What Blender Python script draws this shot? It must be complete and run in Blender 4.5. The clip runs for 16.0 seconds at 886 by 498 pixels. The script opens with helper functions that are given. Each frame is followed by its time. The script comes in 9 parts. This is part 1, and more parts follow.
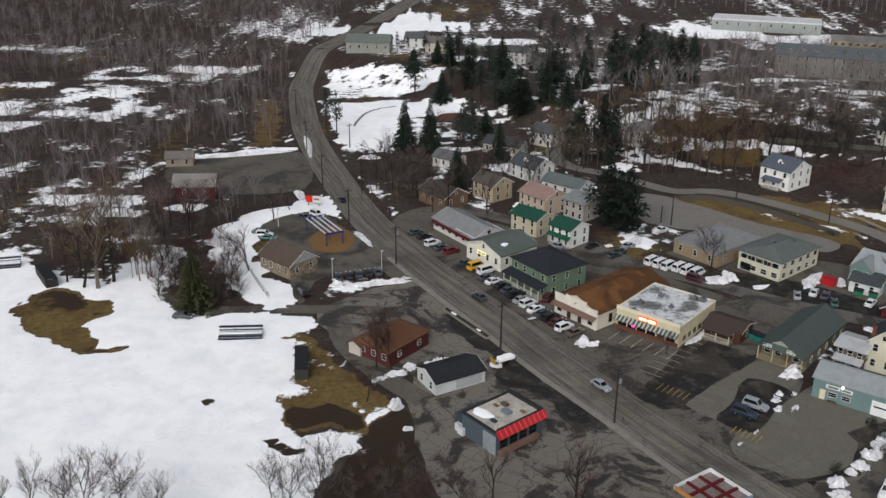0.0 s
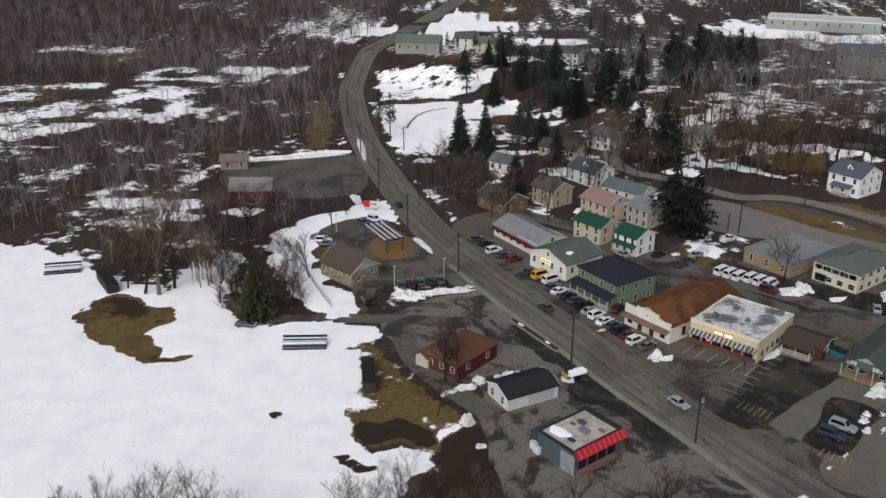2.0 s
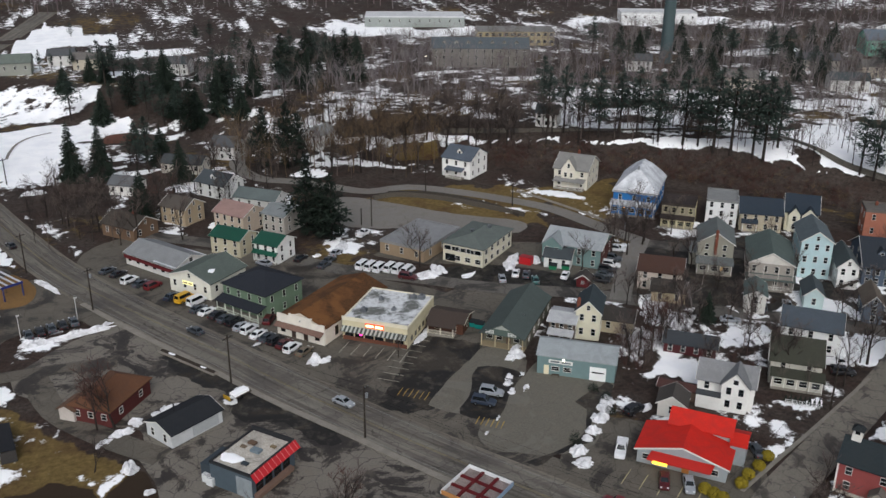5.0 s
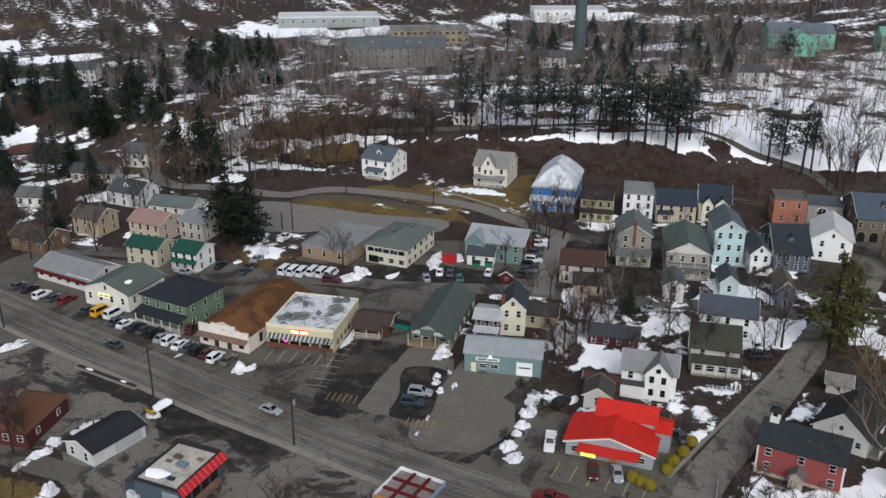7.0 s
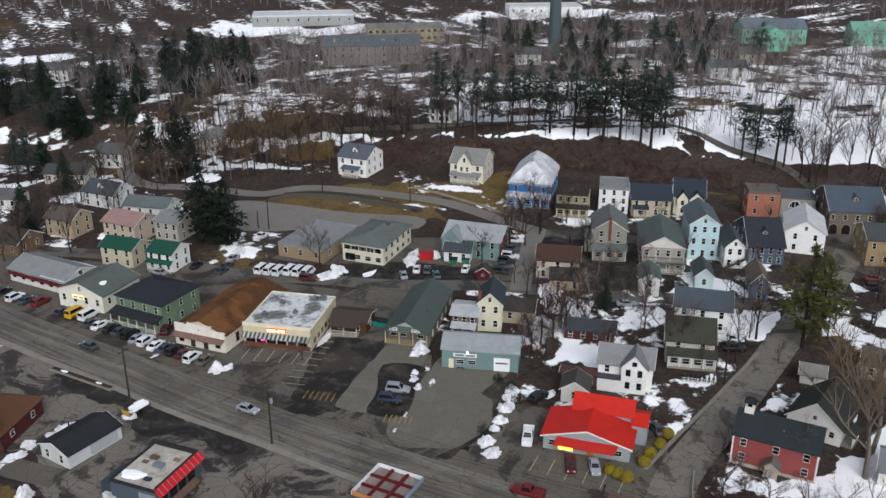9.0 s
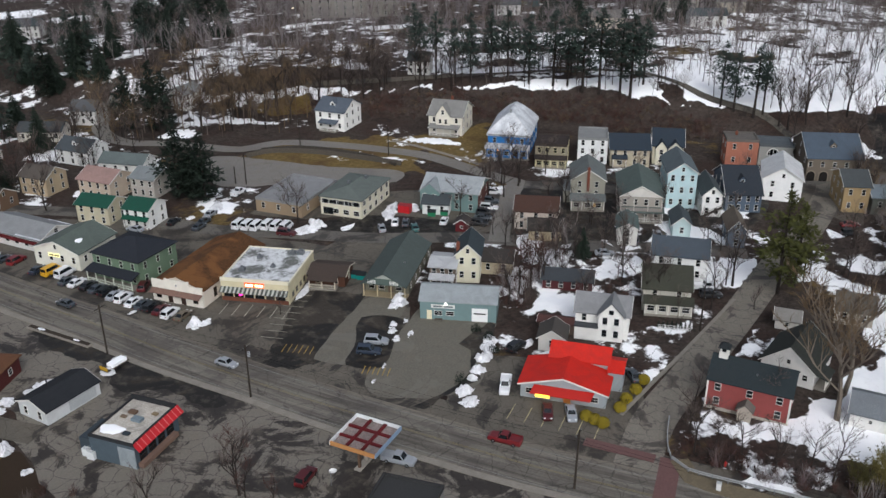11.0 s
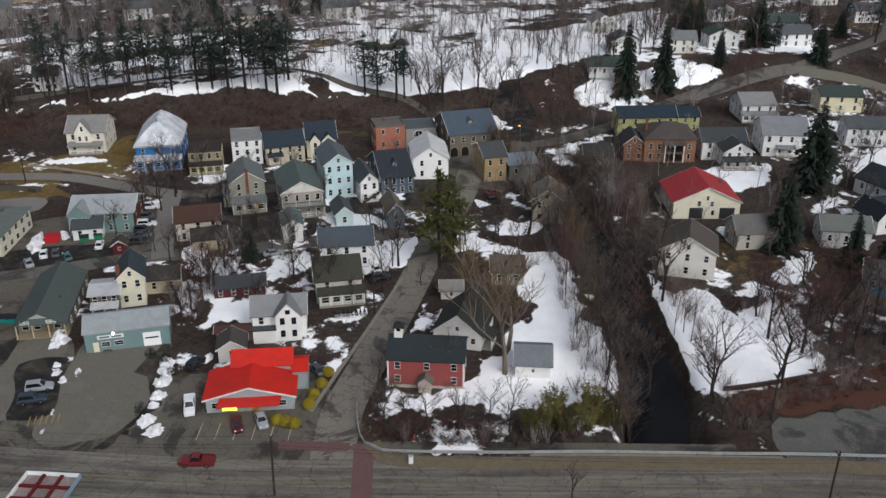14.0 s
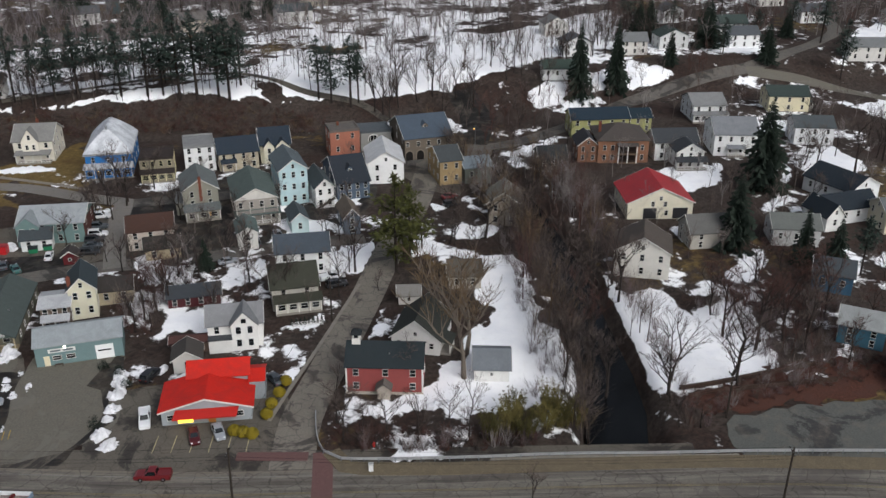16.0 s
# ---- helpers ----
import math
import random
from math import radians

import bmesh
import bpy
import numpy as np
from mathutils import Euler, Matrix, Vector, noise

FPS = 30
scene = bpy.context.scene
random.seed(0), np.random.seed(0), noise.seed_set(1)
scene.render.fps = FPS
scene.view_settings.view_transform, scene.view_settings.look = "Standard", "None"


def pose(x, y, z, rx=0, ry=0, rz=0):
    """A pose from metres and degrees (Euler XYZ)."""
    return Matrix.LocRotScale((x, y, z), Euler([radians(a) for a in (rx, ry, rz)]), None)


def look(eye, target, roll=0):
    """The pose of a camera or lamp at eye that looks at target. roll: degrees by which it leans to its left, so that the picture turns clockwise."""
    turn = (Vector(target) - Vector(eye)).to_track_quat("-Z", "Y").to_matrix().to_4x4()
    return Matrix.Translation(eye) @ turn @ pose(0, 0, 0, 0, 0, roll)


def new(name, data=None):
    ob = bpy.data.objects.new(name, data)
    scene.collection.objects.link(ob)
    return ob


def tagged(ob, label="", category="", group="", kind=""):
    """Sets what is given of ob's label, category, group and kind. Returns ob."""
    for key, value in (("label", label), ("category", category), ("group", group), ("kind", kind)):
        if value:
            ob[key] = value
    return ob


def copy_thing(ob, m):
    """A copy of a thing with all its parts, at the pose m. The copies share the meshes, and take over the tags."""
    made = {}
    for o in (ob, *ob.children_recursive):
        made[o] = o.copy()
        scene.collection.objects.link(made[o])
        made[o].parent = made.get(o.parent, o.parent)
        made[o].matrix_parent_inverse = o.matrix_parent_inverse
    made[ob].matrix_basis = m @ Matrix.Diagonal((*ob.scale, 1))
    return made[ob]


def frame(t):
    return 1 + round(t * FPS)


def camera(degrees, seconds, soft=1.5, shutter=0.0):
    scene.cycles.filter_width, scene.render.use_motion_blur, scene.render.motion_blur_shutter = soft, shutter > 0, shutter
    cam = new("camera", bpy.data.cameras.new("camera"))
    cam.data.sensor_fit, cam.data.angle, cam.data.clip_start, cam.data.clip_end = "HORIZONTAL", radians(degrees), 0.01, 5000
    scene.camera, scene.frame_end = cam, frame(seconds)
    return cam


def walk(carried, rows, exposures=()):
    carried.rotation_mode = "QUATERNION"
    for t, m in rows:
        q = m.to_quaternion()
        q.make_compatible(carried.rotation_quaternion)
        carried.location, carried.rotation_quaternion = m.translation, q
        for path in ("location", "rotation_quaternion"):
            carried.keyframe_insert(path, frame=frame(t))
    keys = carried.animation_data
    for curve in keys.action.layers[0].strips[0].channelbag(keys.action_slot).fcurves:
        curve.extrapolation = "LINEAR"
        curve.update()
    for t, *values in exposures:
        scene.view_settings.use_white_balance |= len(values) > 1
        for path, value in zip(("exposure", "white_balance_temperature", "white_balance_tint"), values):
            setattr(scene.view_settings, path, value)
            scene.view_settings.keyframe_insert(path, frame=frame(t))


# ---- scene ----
def shot(x, y, z, yaw, pitch, roll):
    """A camera pose from its place, its heading (to the left of +y), pitch and lean."""
    return Matrix.Translation((x, y, z)) @ pose(0, 0, 0, 90 + pitch, 0, yaw) @ pose(0, 0, 0, 0, 0, roll)


cam = camera(51.5, 16.0)
PATH = [
    (0.0, shot(-0.01, -0.03, 90.40, -0.002, -21.951, 0.466)),
    (0.5, shot(-2.35, 1.56, 90.26, 0.866, -21.969, 0.366)),
    (1.0, shot(-4.35, 3.02, 90.31, 3.374, -22.007, 0.168)),
    (1.5, shot(-5.99, 4.24, 90.54, 3.469, -22.055, 0.087)),
    (2.0, shot(-7.11, 5.20, 90.84, 2.327, -22.094, 0.005)),
    (2.5, shot(-7.89, 5.97, 91.03, 0.141, -22.088, -0.077)),
    (3.0, shot(-8.28, 6.45, 91.04, -2.798, -22.108, 0.077)),
    (3.5, shot(-8.33, 6.82, 91.08, -6.451, -22.044, 0.116)),
    (4.0, shot(-8.06, 7.12, 91.18, -10.937, -21.959, 0.125)),
    (4.5, shot(-7.82, 7.32, 91.43, -16.585, -21.903, 0.255)),
    (5.0, shot(-7.73, 7.61, 91.69, -21.732, -21.834, 0.379)),
    (5.2, shot(-7.70, 7.70, 91.75, -23.000, -21.799, 0.369)),
    (7.5, shot(-7.65, 8.03, 91.91, -27.195, -21.918, 0.203)),
    (8.0, shot(-7.62, 7.85, 91.77, -27.609, -21.930, 0.168)),
    (8.5, shot(-7.46, 7.66, 91.68, -27.950, -21.938, 0.065)),
    (9.0, shot(-7.28, 7.49, 91.63, -28.332, -21.980, 0.035)),
    (11.3, shot(-5.50, 6.48, 90.69, -29.482, -24.950, -0.590)),
    (11.5, shot(-5.33, 6.40, 90.69, -29.841, -24.970, -0.624)),
    (12.0, shot(-4.95, 6.12, 90.86, -33.273, -25.056, -0.593)),
    (12.5, shot(-4.55, 5.84, 91.03, -37.436, -25.076, -0.501)),
    (13.0, shot(-4.22, 5.62, 91.25, -42.628, -25.108, -0.259)),
    (13.5, shot(-3.95, 5.57, 91.53, -46.997, -25.176, -0.089)),
    (14.0, shot(-3.66, 5.51, 91.77, -51.164, -25.177, -0.023)),
    (14.5, shot(-3.57, 5.53, 91.89, -52.666, -25.173, 0.066)),
    (15.0, shot(-3.45, 5.47, 91.95, -53.146, -25.125, 0.087)),
    (15.5, shot(-3.27, 5.53, 92.00, -53.598, -25.085, 0.113)),
    (16.0, shot(-3.11, 5.64, 92.14, -54.068, -25.048, 0.157)),
]
EXPOSURE = [(0.0, -0.05, 6200, 10), (3.5, -0.1, 6200, 10), (5.2, 0.0, 6050, 10), (8.0, 0.14, 5950, 10), (12.5, 0.15, 5980, 10), (14.0, 0.06, 6050, 10), (16.0, 0.08, 6100, 10)]
walk(cam, PATH, EXPOSURE)

# ---- light: an overcast winter day ----
world = bpy.data.worlds.new("overcast")
scene.world = world
world.use_nodes = True
wn, wl = world.node_tree.nodes, world.node_tree.links
sky = wn.new("ShaderNodeTexSky")
sky.sky_type = "NISHITA"
sky.sun_disc = False
sky.sun_elevation, sky.sun_rotation = radians(38), radians(200)
sky.air_density, sky.dust_density, sky.ozone_density = 1.0, 6.0, 1.0
grey = wn.new("ShaderNodeHueSaturation")
grey.inputs["Saturation"].default_value = 0.42
wl.new(sky.outputs["Color"], grey.inputs["Color"])
wl.new(grey.outputs["Color"], wn["Background"].inputs["Color"])
wn["Background"].inputs["Strength"].default_value = 0.115
sun = new("sun", bpy.data.lights.new("sun", "SUN"))
sun.data.energy, sun.data.angle, sun.data.color = 0.8, radians(40), (1.0, 0.98, 0.96)
sun.matrix_world = look((0, 0, 200), (Vector((0, 0, 200)) - Vector((-0.27, -0.74, 0.62))))


# ---- materials ----
def lin(h):
    """A colour from its hex code."""
    out = []
    for i in (0, 2, 4):
        v = int(h[i:i + 2], 16) / 255
        out.append(v / 12.92 if v < 0.04045 else ((v + 0.055) / 1.055) ** 2.4)
    return (*out, 1.0)


MATS = {}


def ramp(nt, a, b, c0, c1, src):
    r = nt.nodes.new("ShaderNodeValToRGB")
    r.color_ramp.elements[0].position, r.color_ramp.elements[1].position = a, b
    r.color_ramp.elements[0].color, r.color_ramp.elements[1].color = c0, c1
    nt.links.new(src, r.inputs["Fac"])
    return r.outputs["Color"]


def noisy(nt, co, scale, detail=4.0, rough=0.6, dist=0.0):
    n = nt.nodes.new("ShaderNodeTexNoise")
    n.inputs["Scale"].default_value, n.inputs["Detail"].default_value = scale, detail
    n.inputs["Roughness"].default_value, n.inputs["Distortion"].default_value = rough, dist
    nt.links.new(co, n.inputs["Vector"])
    return n.outputs["Fac"]


def mixed(nt, fac, a, b, mode="MIX"):
    m = nt.nodes.new("ShaderNodeMix")
    m.data_type, m.blend_type = "RGBA", mode
    for sock, v in ((m.inputs["Factor"], fac), (m.inputs[6], a), (m.inputs[7], b)):
        if isinstance(v, (int, float, tuple)):
            sock.default_value = v
        else:
            nt.links.new(v, sock)
    return m.outputs[2]


def coord(nt):
    return nt.nodes.new("ShaderNodeNewGeometry").outputs["Position"]


def bumped(nt, h, strength, dist, bsdf):
    b = nt.nodes.new("ShaderNodeBump")
    b.inputs["Strength"].default_value, b.inputs["Distance"].default_value = strength, dist
    nt.links.new(h, b.inputs["Height"])
    nt.links.new(b.outputs["Normal"], bsdf.inputs["Normal"])


def start(name):
    m = bpy.data.materials.new(name)
    m.use_nodes = True
    bsdf = m.node_tree.nodes["Principled BSDF"]
    bsdf.inputs["Specular IOR Level"].default_value = 0.18
    return m, m.node_tree, bsdf


def paint(code, rough=0.7, grain=0.12, stain=0.2, metal=0.0, boards=0.0, scale=1.0, vary=0.0):
    """A surface of one base colour, with fine grain, broad stains and, if asked, boards or shingle courses of that height."""
    key = (code, rough, grain, stain, metal, boards, scale, vary)
    if key in MATS:
        return MATS[key]
    m, nt, bsdf = start("paint_" + code)
    co = coord(nt)
    base = lin(code)
    dark = (*[v * (1 - grain * 2) for v in base[:3]], 1)
    worn = (*[v * (1 - stain) + 0.02 * stain for v in base[:3]], 1)
    fine = ramp(nt, 0.3, 0.7, dark, base, noisy(nt, co, 6 * scale))
    broad = ramp(nt, 0.42, 0.68, (0, 0, 0, 1), (1, 1, 1, 1), noisy(nt, co, 0.45 * scale, 5, 0.65, 0.6))
    col = mixed(nt, broad, fine, worn)
    if vary:
        info = nt.nodes.new("ShaderNodeNewGeometry")
        col = mixed(nt, ramp(nt, 0, 1, (0, 0, 0, 1), (vary, vary, vary, 1), info.outputs["Random Per Island"]), col, worn, "MULTIPLY")
    nt.links.new(col, bsdf.inputs["Base Color"])
    bsdf.inputs["Roughness"].default_value, bsdf.inputs["Metallic"].default_value = rough, metal
    if rough < 0.6:
        bsdf.inputs["Specular IOR Level"].default_value = 0.5
    if boards:
        w = nt.nodes.new("ShaderNodeTexWave")
        w.wave_profile, w.bands_direction = "SAW", "Z"
        w.inputs["Scale"].default_value = 0.314 / boards
        w.inputs["Distortion"].default_value = 0.4
        nt.links.new(co, w.inputs["Vector"])
        bumped(nt, w.outputs["Fac"], 0.5, 0.03, bsdf)
    else:
        bumped(nt, noisy(nt, co, 14 * scale), 0.25, 0.02, bsdf)
    MATS[key] = m
    return m


def shingle(code):
    return paint(code, 0.92, 0.2, 0.35, 0.0, 0.14)


def make_asphalt(name, code, patch, wet, cracks=0.42, streaks=0.0):
    """Worn asphalt: pale dried stretches, dark damp ones, cracks and, on a road, streaks along it."""
    m, nt, bsdf = start(name)
    co = coord(nt)
    fine = noisy(nt, co, 3.0, 8, 0.75)
    col = ramp(nt, 0.3, 0.72, tuple(v * 0.6 for v in lin(code)[:3]) + (1,), lin(code), fine)
    damp = ramp(nt, 0.5 - wet * 0.12, 0.535 - wet * 0.12, (0, 0, 0, 1), (1, 1, 1, 1), noisy(nt, co, 0.09, 10, 0.7, 0.9))
    col = mixed(nt, damp, lin(patch), col)
    sand = ramp(nt, 0.5, 0.72, (0, 0, 0, 1), (0.6, 0.6, 0.6, 1), noisy(nt, co, 0.3, 8, 0.68))
    col = mixed(nt, sand, col, lin("6e665b"))
    if streaks:
        lane = nt.nodes.new("ShaderNodeAttribute")
        lane.attribute_name = "lane"
        worn = ramp(nt, 0.4, 0.62, (0, 0, 0, 1), (streaks, streaks, streaks, 1), noisy(nt, lane.outputs["Vector"], 0.62, 5, 0.55, 0.3))
        col = mixed(nt, worn, col, lin("2b2826"))
        tan = ramp(nt, 0.52, 0.66, (0, 0, 0, 1), (0.55, 0.55, 0.55, 1), noisy(nt, lane.outputs["Vector"], 0.9, 6, 0.6, 0.5))
        col = mixed(nt, tan, col, lin("857f76"))
        track = ramp(nt, 0.55, 0.6, (0, 0, 0, 1), (0.38, 0.38, 0.38, 1), noisy(nt, lane.outputs["Vector"], 1.9, 4, 0.5, 0.2))
        col = mixed(nt, track, col, lin("3a3733"))
        side = nt.nodes.new("ShaderNodeSeparateXYZ")
        nt.links.new(lane.outputs["Vector"], side.inputs[0])
        out = nt.nodes.new("ShaderNodeMath")
        out.operation = "ABSOLUTE"
        nt.links.new(side.outputs[0], out.inputs[0])
        rough_edge = nt.nodes.new("ShaderNodeMath")
        rough_edge.operation = "MULTIPLY_ADD"
        nt.links.new(noisy(nt, co, 0.5, 7, 0.7), rough_edge.inputs[0])
        rough_edge.inputs[1].default_value = 3.0
        nt.links.new(out.outputs[0], rough_edge.inputs[2])
        scaled = nt.nodes.new("ShaderNodeMapRange")
        scaled.inputs["From Min"].default_value, scaled.inputs["From Max"].default_value = 5.8, 7.4
        nt.links.new(rough_edge.outputs[0], scaled.inputs["Value"])
        scaled.inputs["To Max"].default_value = 0.75
        col = mixed(nt, scaled.outputs["Result"], col, lin("756c60"))
    v = nt.nodes.new("ShaderNodeTexVoronoi")
    v.feature = "DISTANCE_TO_EDGE"
    v.inputs["Scale"].default_value = 0.3
    bend = nt.nodes.new("ShaderNodeTexNoise")
    bend.inputs["Scale"].default_value, bend.inputs["Detail"].default_value = 0.35, 6
    nt.links.new(co, bend.inputs["Vector"])
    nt.links.new(mixed(nt, 0.9, co, bend.outputs["Color"], "LINEAR_LIGHT"), v.inputs["Vector"])
    crack = ramp(nt, 0.004, 0.022, (cracks, cracks, cracks, 1), (0, 0, 0, 1), v.outputs["Distance"])
    col = mixed(nt, crack, col, lin("22201f"))
    nt.links.new(col, bsdf.inputs["Base Color"])
    nt.links.new(ramp(nt, 0, 1, (0.55, 0.55, 0.55, 1), (0.9, 0.9, 0.9, 1), damp), bsdf.inputs["Roughness"])
    bumped(nt, fine, 0.3, 0.02, bsdf)
    return m


ASPHALT_ROAD = make_asphalt("asphalt_road", "7d786f", "5d5852", 0.5, 0.5, 0.5)
ASPHALT_LANE = make_asphalt("asphalt_lane", "6d6963", "3a3734", 0.45)
ASPHALT_LOT = make_asphalt("asphalt_lot", "676259", "383430", 0.4)
ASPHALT_PALE = make_asphalt("asphalt_pale", "85817b", "6c6863", 0.55, 0.2)
ASPHALT_DARK = make_asphalt("asphalt_dark", "2c2a28", "1f1d1c", 0.2)
ASPHALT_DAMP = make_asphalt("asphalt_damp", "423d37", "22201e", -0.25)
ASPHALT_WORN = make_asphalt("asphalt_worn", "7d776e", "35312e", 0.3, 0.6)
ASPHALT_SIDE = make_asphalt("asphalt_side", "837d73", "48443f", 0.45, 0.5)
ASPHALT_NEW = make_asphalt("asphalt_plain", "716d63", "66625a", 0.6, 0.12)
CONCRETE = paint("8d877d", 0.9, 0.15, 0.35)


def make_snow():
    m, nt, bsdf = start("snow")
    co = coord(nt)
    broad = noisy(nt, co, 0.12, 6, 0.6)
    col = ramp(nt, 0.35, 0.6, lin("eceef1"), lin("fafafb"), broad)
    dirt = ramp(nt, 0.64, 0.8, (0, 0, 0, 1), (0.35, 0.35, 0.35, 1), noisy(nt, co, 0.9, 8, 0.7))
    nt.links.new(mixed(nt, dirt, col, lin("9a9288")), bsdf.inputs["Base Color"])
    bsdf.inputs["Roughness"].default_value = 0.85
    bumped(nt, noisy(nt, co, 1.5, 6, 0.6), 0.4, 0.12, bsdf)
    return m


SNOW = make_snow()


def noise_colour(nt, co, scale):
    n = nt.nodes.new("ShaderNodeTexNoise")
    n.inputs["Scale"].default_value, n.inputs["Detail"].default_value = scale, 3
    nt.links.new(co, n.inputs["Vector"])
    return n.outputs["Color"]


def make_ground():
    """Leaf litter and mud, dead grass and snow, mixed by the land's own cover."""
    m, nt, bsdf = start("ground")
    co = coord(nt)

    def cover(name):
        a = nt.nodes.new("ShaderNodeAttribute")
        a.attribute_name = name
        return a.outputs["Fac"]

    def broken(name, scale, lo, hi, amount):
        add = nt.nodes.new("ShaderNodeMath")
        add.operation = "MULTIPLY_ADD"
        nt.links.new(noisy(nt, co, scale, 8, 0.68, 0.3), add.inputs[0])
        add.inputs[1].default_value = amount
        sub = nt.nodes.new("ShaderNodeMath")
        sub.operation = "SUBTRACT"
        nt.links.new(cover(name), sub.inputs[0])
        sub.inputs[1].default_value = amount / 2
        nt.links.new(sub.outputs[0], add.inputs[2])
        return ramp(nt, lo, hi, (0, 0, 0, 1), (1, 1, 1, 1), add.outputs[0])

    litter = ramp(nt, 0.32, 0.7, lin("100e0c"), lin("574d46"), noisy(nt, co, 0.8, 12, 0.82))
    rust = ramp(nt, 0.35, 0.7, lin("18110f"), lin("4a372f"), noisy(nt, co, 1.1, 10, 0.8))
    litter = mixed(nt, ramp(nt, 0.44, 0.6, (0, 0, 0, 1), (0.7, 0.7, 0.7, 1), noisy(nt, co, 0.06, 6, 0.65, 0.5)), litter, rust)
    damp = ramp(nt, 0.5, 0.68, (0, 0, 0, 1), (0.75, 0.75, 0.75, 1), noisy(nt, co, 0.16, 8, 0.7, 0.7))
    litter = mixed(nt, damp, litter, lin("1d1917"))
    grass = ramp(nt, 0.3, 0.7, lin("4b3f22"), lin("78653d"), noisy(nt, co, 0.8, 8, 0.7))
    grass = mixed(nt, ramp(nt, 0.48, 0.66, (0, 0, 0, 1), (0.8, 0.8, 0.8, 1), noisy(nt, co, 0.11, 5)), grass, lin("4c3a26"))
    snow = ramp(nt, 0.35, 0.6, lin("f1f2f4"), lin("fdfdfd"), noisy(nt, co, 0.15, 6))
    scratch = ramp(nt, 0.6, 0.68, (0, 0, 0, 1), (0.5, 0.5, 0.5, 1), noisy(nt, mixed(nt, 0.55, co, noise_colour(nt, co, 0.05), "LINEAR_LIGHT"), 0.9, 9, 0.8, 2.5))
    snow = mixed(nt, scratch, snow, lin("8f8479"))
    track = ramp(nt, 0.56, 0.74, (0, 0, 0, 1), (0.3, 0.3, 0.3, 1), noisy(nt, co, 0.35, 11, 0.78, 1.6))
    snow = mixed(nt, track, snow, lin("a59d93"))
    col = mixed(nt, broken("grass", 0.25, 0.42, 0.55, 0.7), litter, grass)
    col = mixed(nt, broken("mud", 0.4, 0.45, 0.55, 0.5), col, lin("33291f"))
    white = broken("snow", 0.3, 0.45, 0.53, 0.85)
    col = mixed(nt, white, col, snow)
    nt.links.new(col, bsdf.inputs["Base Color"])
    bsdf.inputs["Roughness"].default_value = 0.95
    bumped(nt, noisy(nt, co, 1.2, 8, 0.7), 0.6, 0.15, bsdf)
    return m


GROUND = make_ground()


def make_water():
    m, nt, bsdf = start("river_water")
    co = coord(nt)
    nt.links.new(ramp(nt, 0.35, 0.7, lin("08090a"), lin("121415"), noisy(nt, co, 0.3, 4)), bsdf.inputs["Base Color"])
    bsdf.inputs["Roughness"].default_value = 0.22
    bsdf.inputs["Specular IOR Level"].default_value = 0.16
    bumped(nt, noisy(nt, co, 1.1, 4, 0.6, 0.8), 0.25, 0.1, bsdf)
    return m


def make_glass(code="1c2126", rough=0.12):
    m, nt, bsdf = start("window_glass")
    bsdf.inputs["Specular IOR Level"].default_value = 0.5
    bsdf.inputs["Base Color"].default_value = lin(code)
    bsdf.inputs["Roughness"].default_value = rough
    nt.links.new(ramp(nt, 0.3, 0.7, lin("0b0d10"), lin("202529"), noisy(nt, coord(nt), 0.6)), bsdf.inputs["Base Color"])
    return m


GLASS = make_glass()
TRIM = paint("dcdad3", 0.6, 0.05, 0.15)
BARK = paint("37302c", 0.95, 0.25, 0.3, scale=2.0)
PALE_BARK = paint("756b60", 0.9, 0.2, 0.35, scale=1.5)
TWIG = paint("635852", 0.95, 0.2, 0.3, scale=2.0)
# Distance haze is put into these two paler twig colours.
HAZE_TWIG = paint("7b7475", 0.95, 0.1, 0.2, scale=0.3)
HAZE_RED = paint("6e6061", 0.95, 0.1, 0.2, scale=0.3)
TWIG_RED = paint("583f38", 0.95, 0.2, 0.3, scale=2.0)
TWIG_GREY = paint("8a8380", 0.95, 0.2, 0.3, scale=2.0)
TWIG_TAN = paint("6c5b46", 0.95, 0.2, 0.3, scale=2.0)
# Needles of the far pines, with distance haze painted into the colour.
NEEDLE_HAZE = paint("3b4940", 0.8, 0.3, 0.4, scale=2.0)
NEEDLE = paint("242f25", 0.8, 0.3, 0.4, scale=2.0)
NEEDLE_OLIVE = paint("525428", 0.8, 0.3, 0.4, scale=2.0)
WOOD_POLE = paint("3b342e", 0.95, 0.2, 0.3)
METAL = paint("8c9094", 0.4, 0.1, 0.2, 0.8)


def make_snowy(code):
    """Pale sheet metal on which old snow lies in patches."""
    m, nt, bsdf = start("snow_dusted_" + code)
    co = coord(nt)
    f = ramp(nt, 0.42, 0.6, (0, 0, 0, 1), (1, 1, 1, 1), noisy(nt, co, 0.3, 7, 0.65, 0.5))
    col = mixed(nt, f, lin(code), lin("cccfd2"))
    nt.links.new(mixed(nt, ramp(nt, 0.5, 0.75, (0, 0, 0, 1), (0.5, 0.5, 0.5, 1), noisy(nt, co, 1.4, 6)), col, lin("85868a")), bsdf.inputs["Base Color"])
    bsdf.inputs["Roughness"].default_value = 0.75
    bumped(nt, noisy(nt, co, 2.0, 6), 0.3, 0.05, bsdf)
    return m


SNOWY_METAL = make_snowy("a9acb0")
RUBBER = paint("191919", 0.9, 0.05, 0.1)


def glow(name, code, power):
    m, nt, bsdf = start(name)
    bsdf.inputs["Base Color"].default_value = lin(code)
    bsdf.inputs["Emission Color"].default_value = lin(code)
    bsdf.inputs["Emission Strength"].default_value = power
    return m


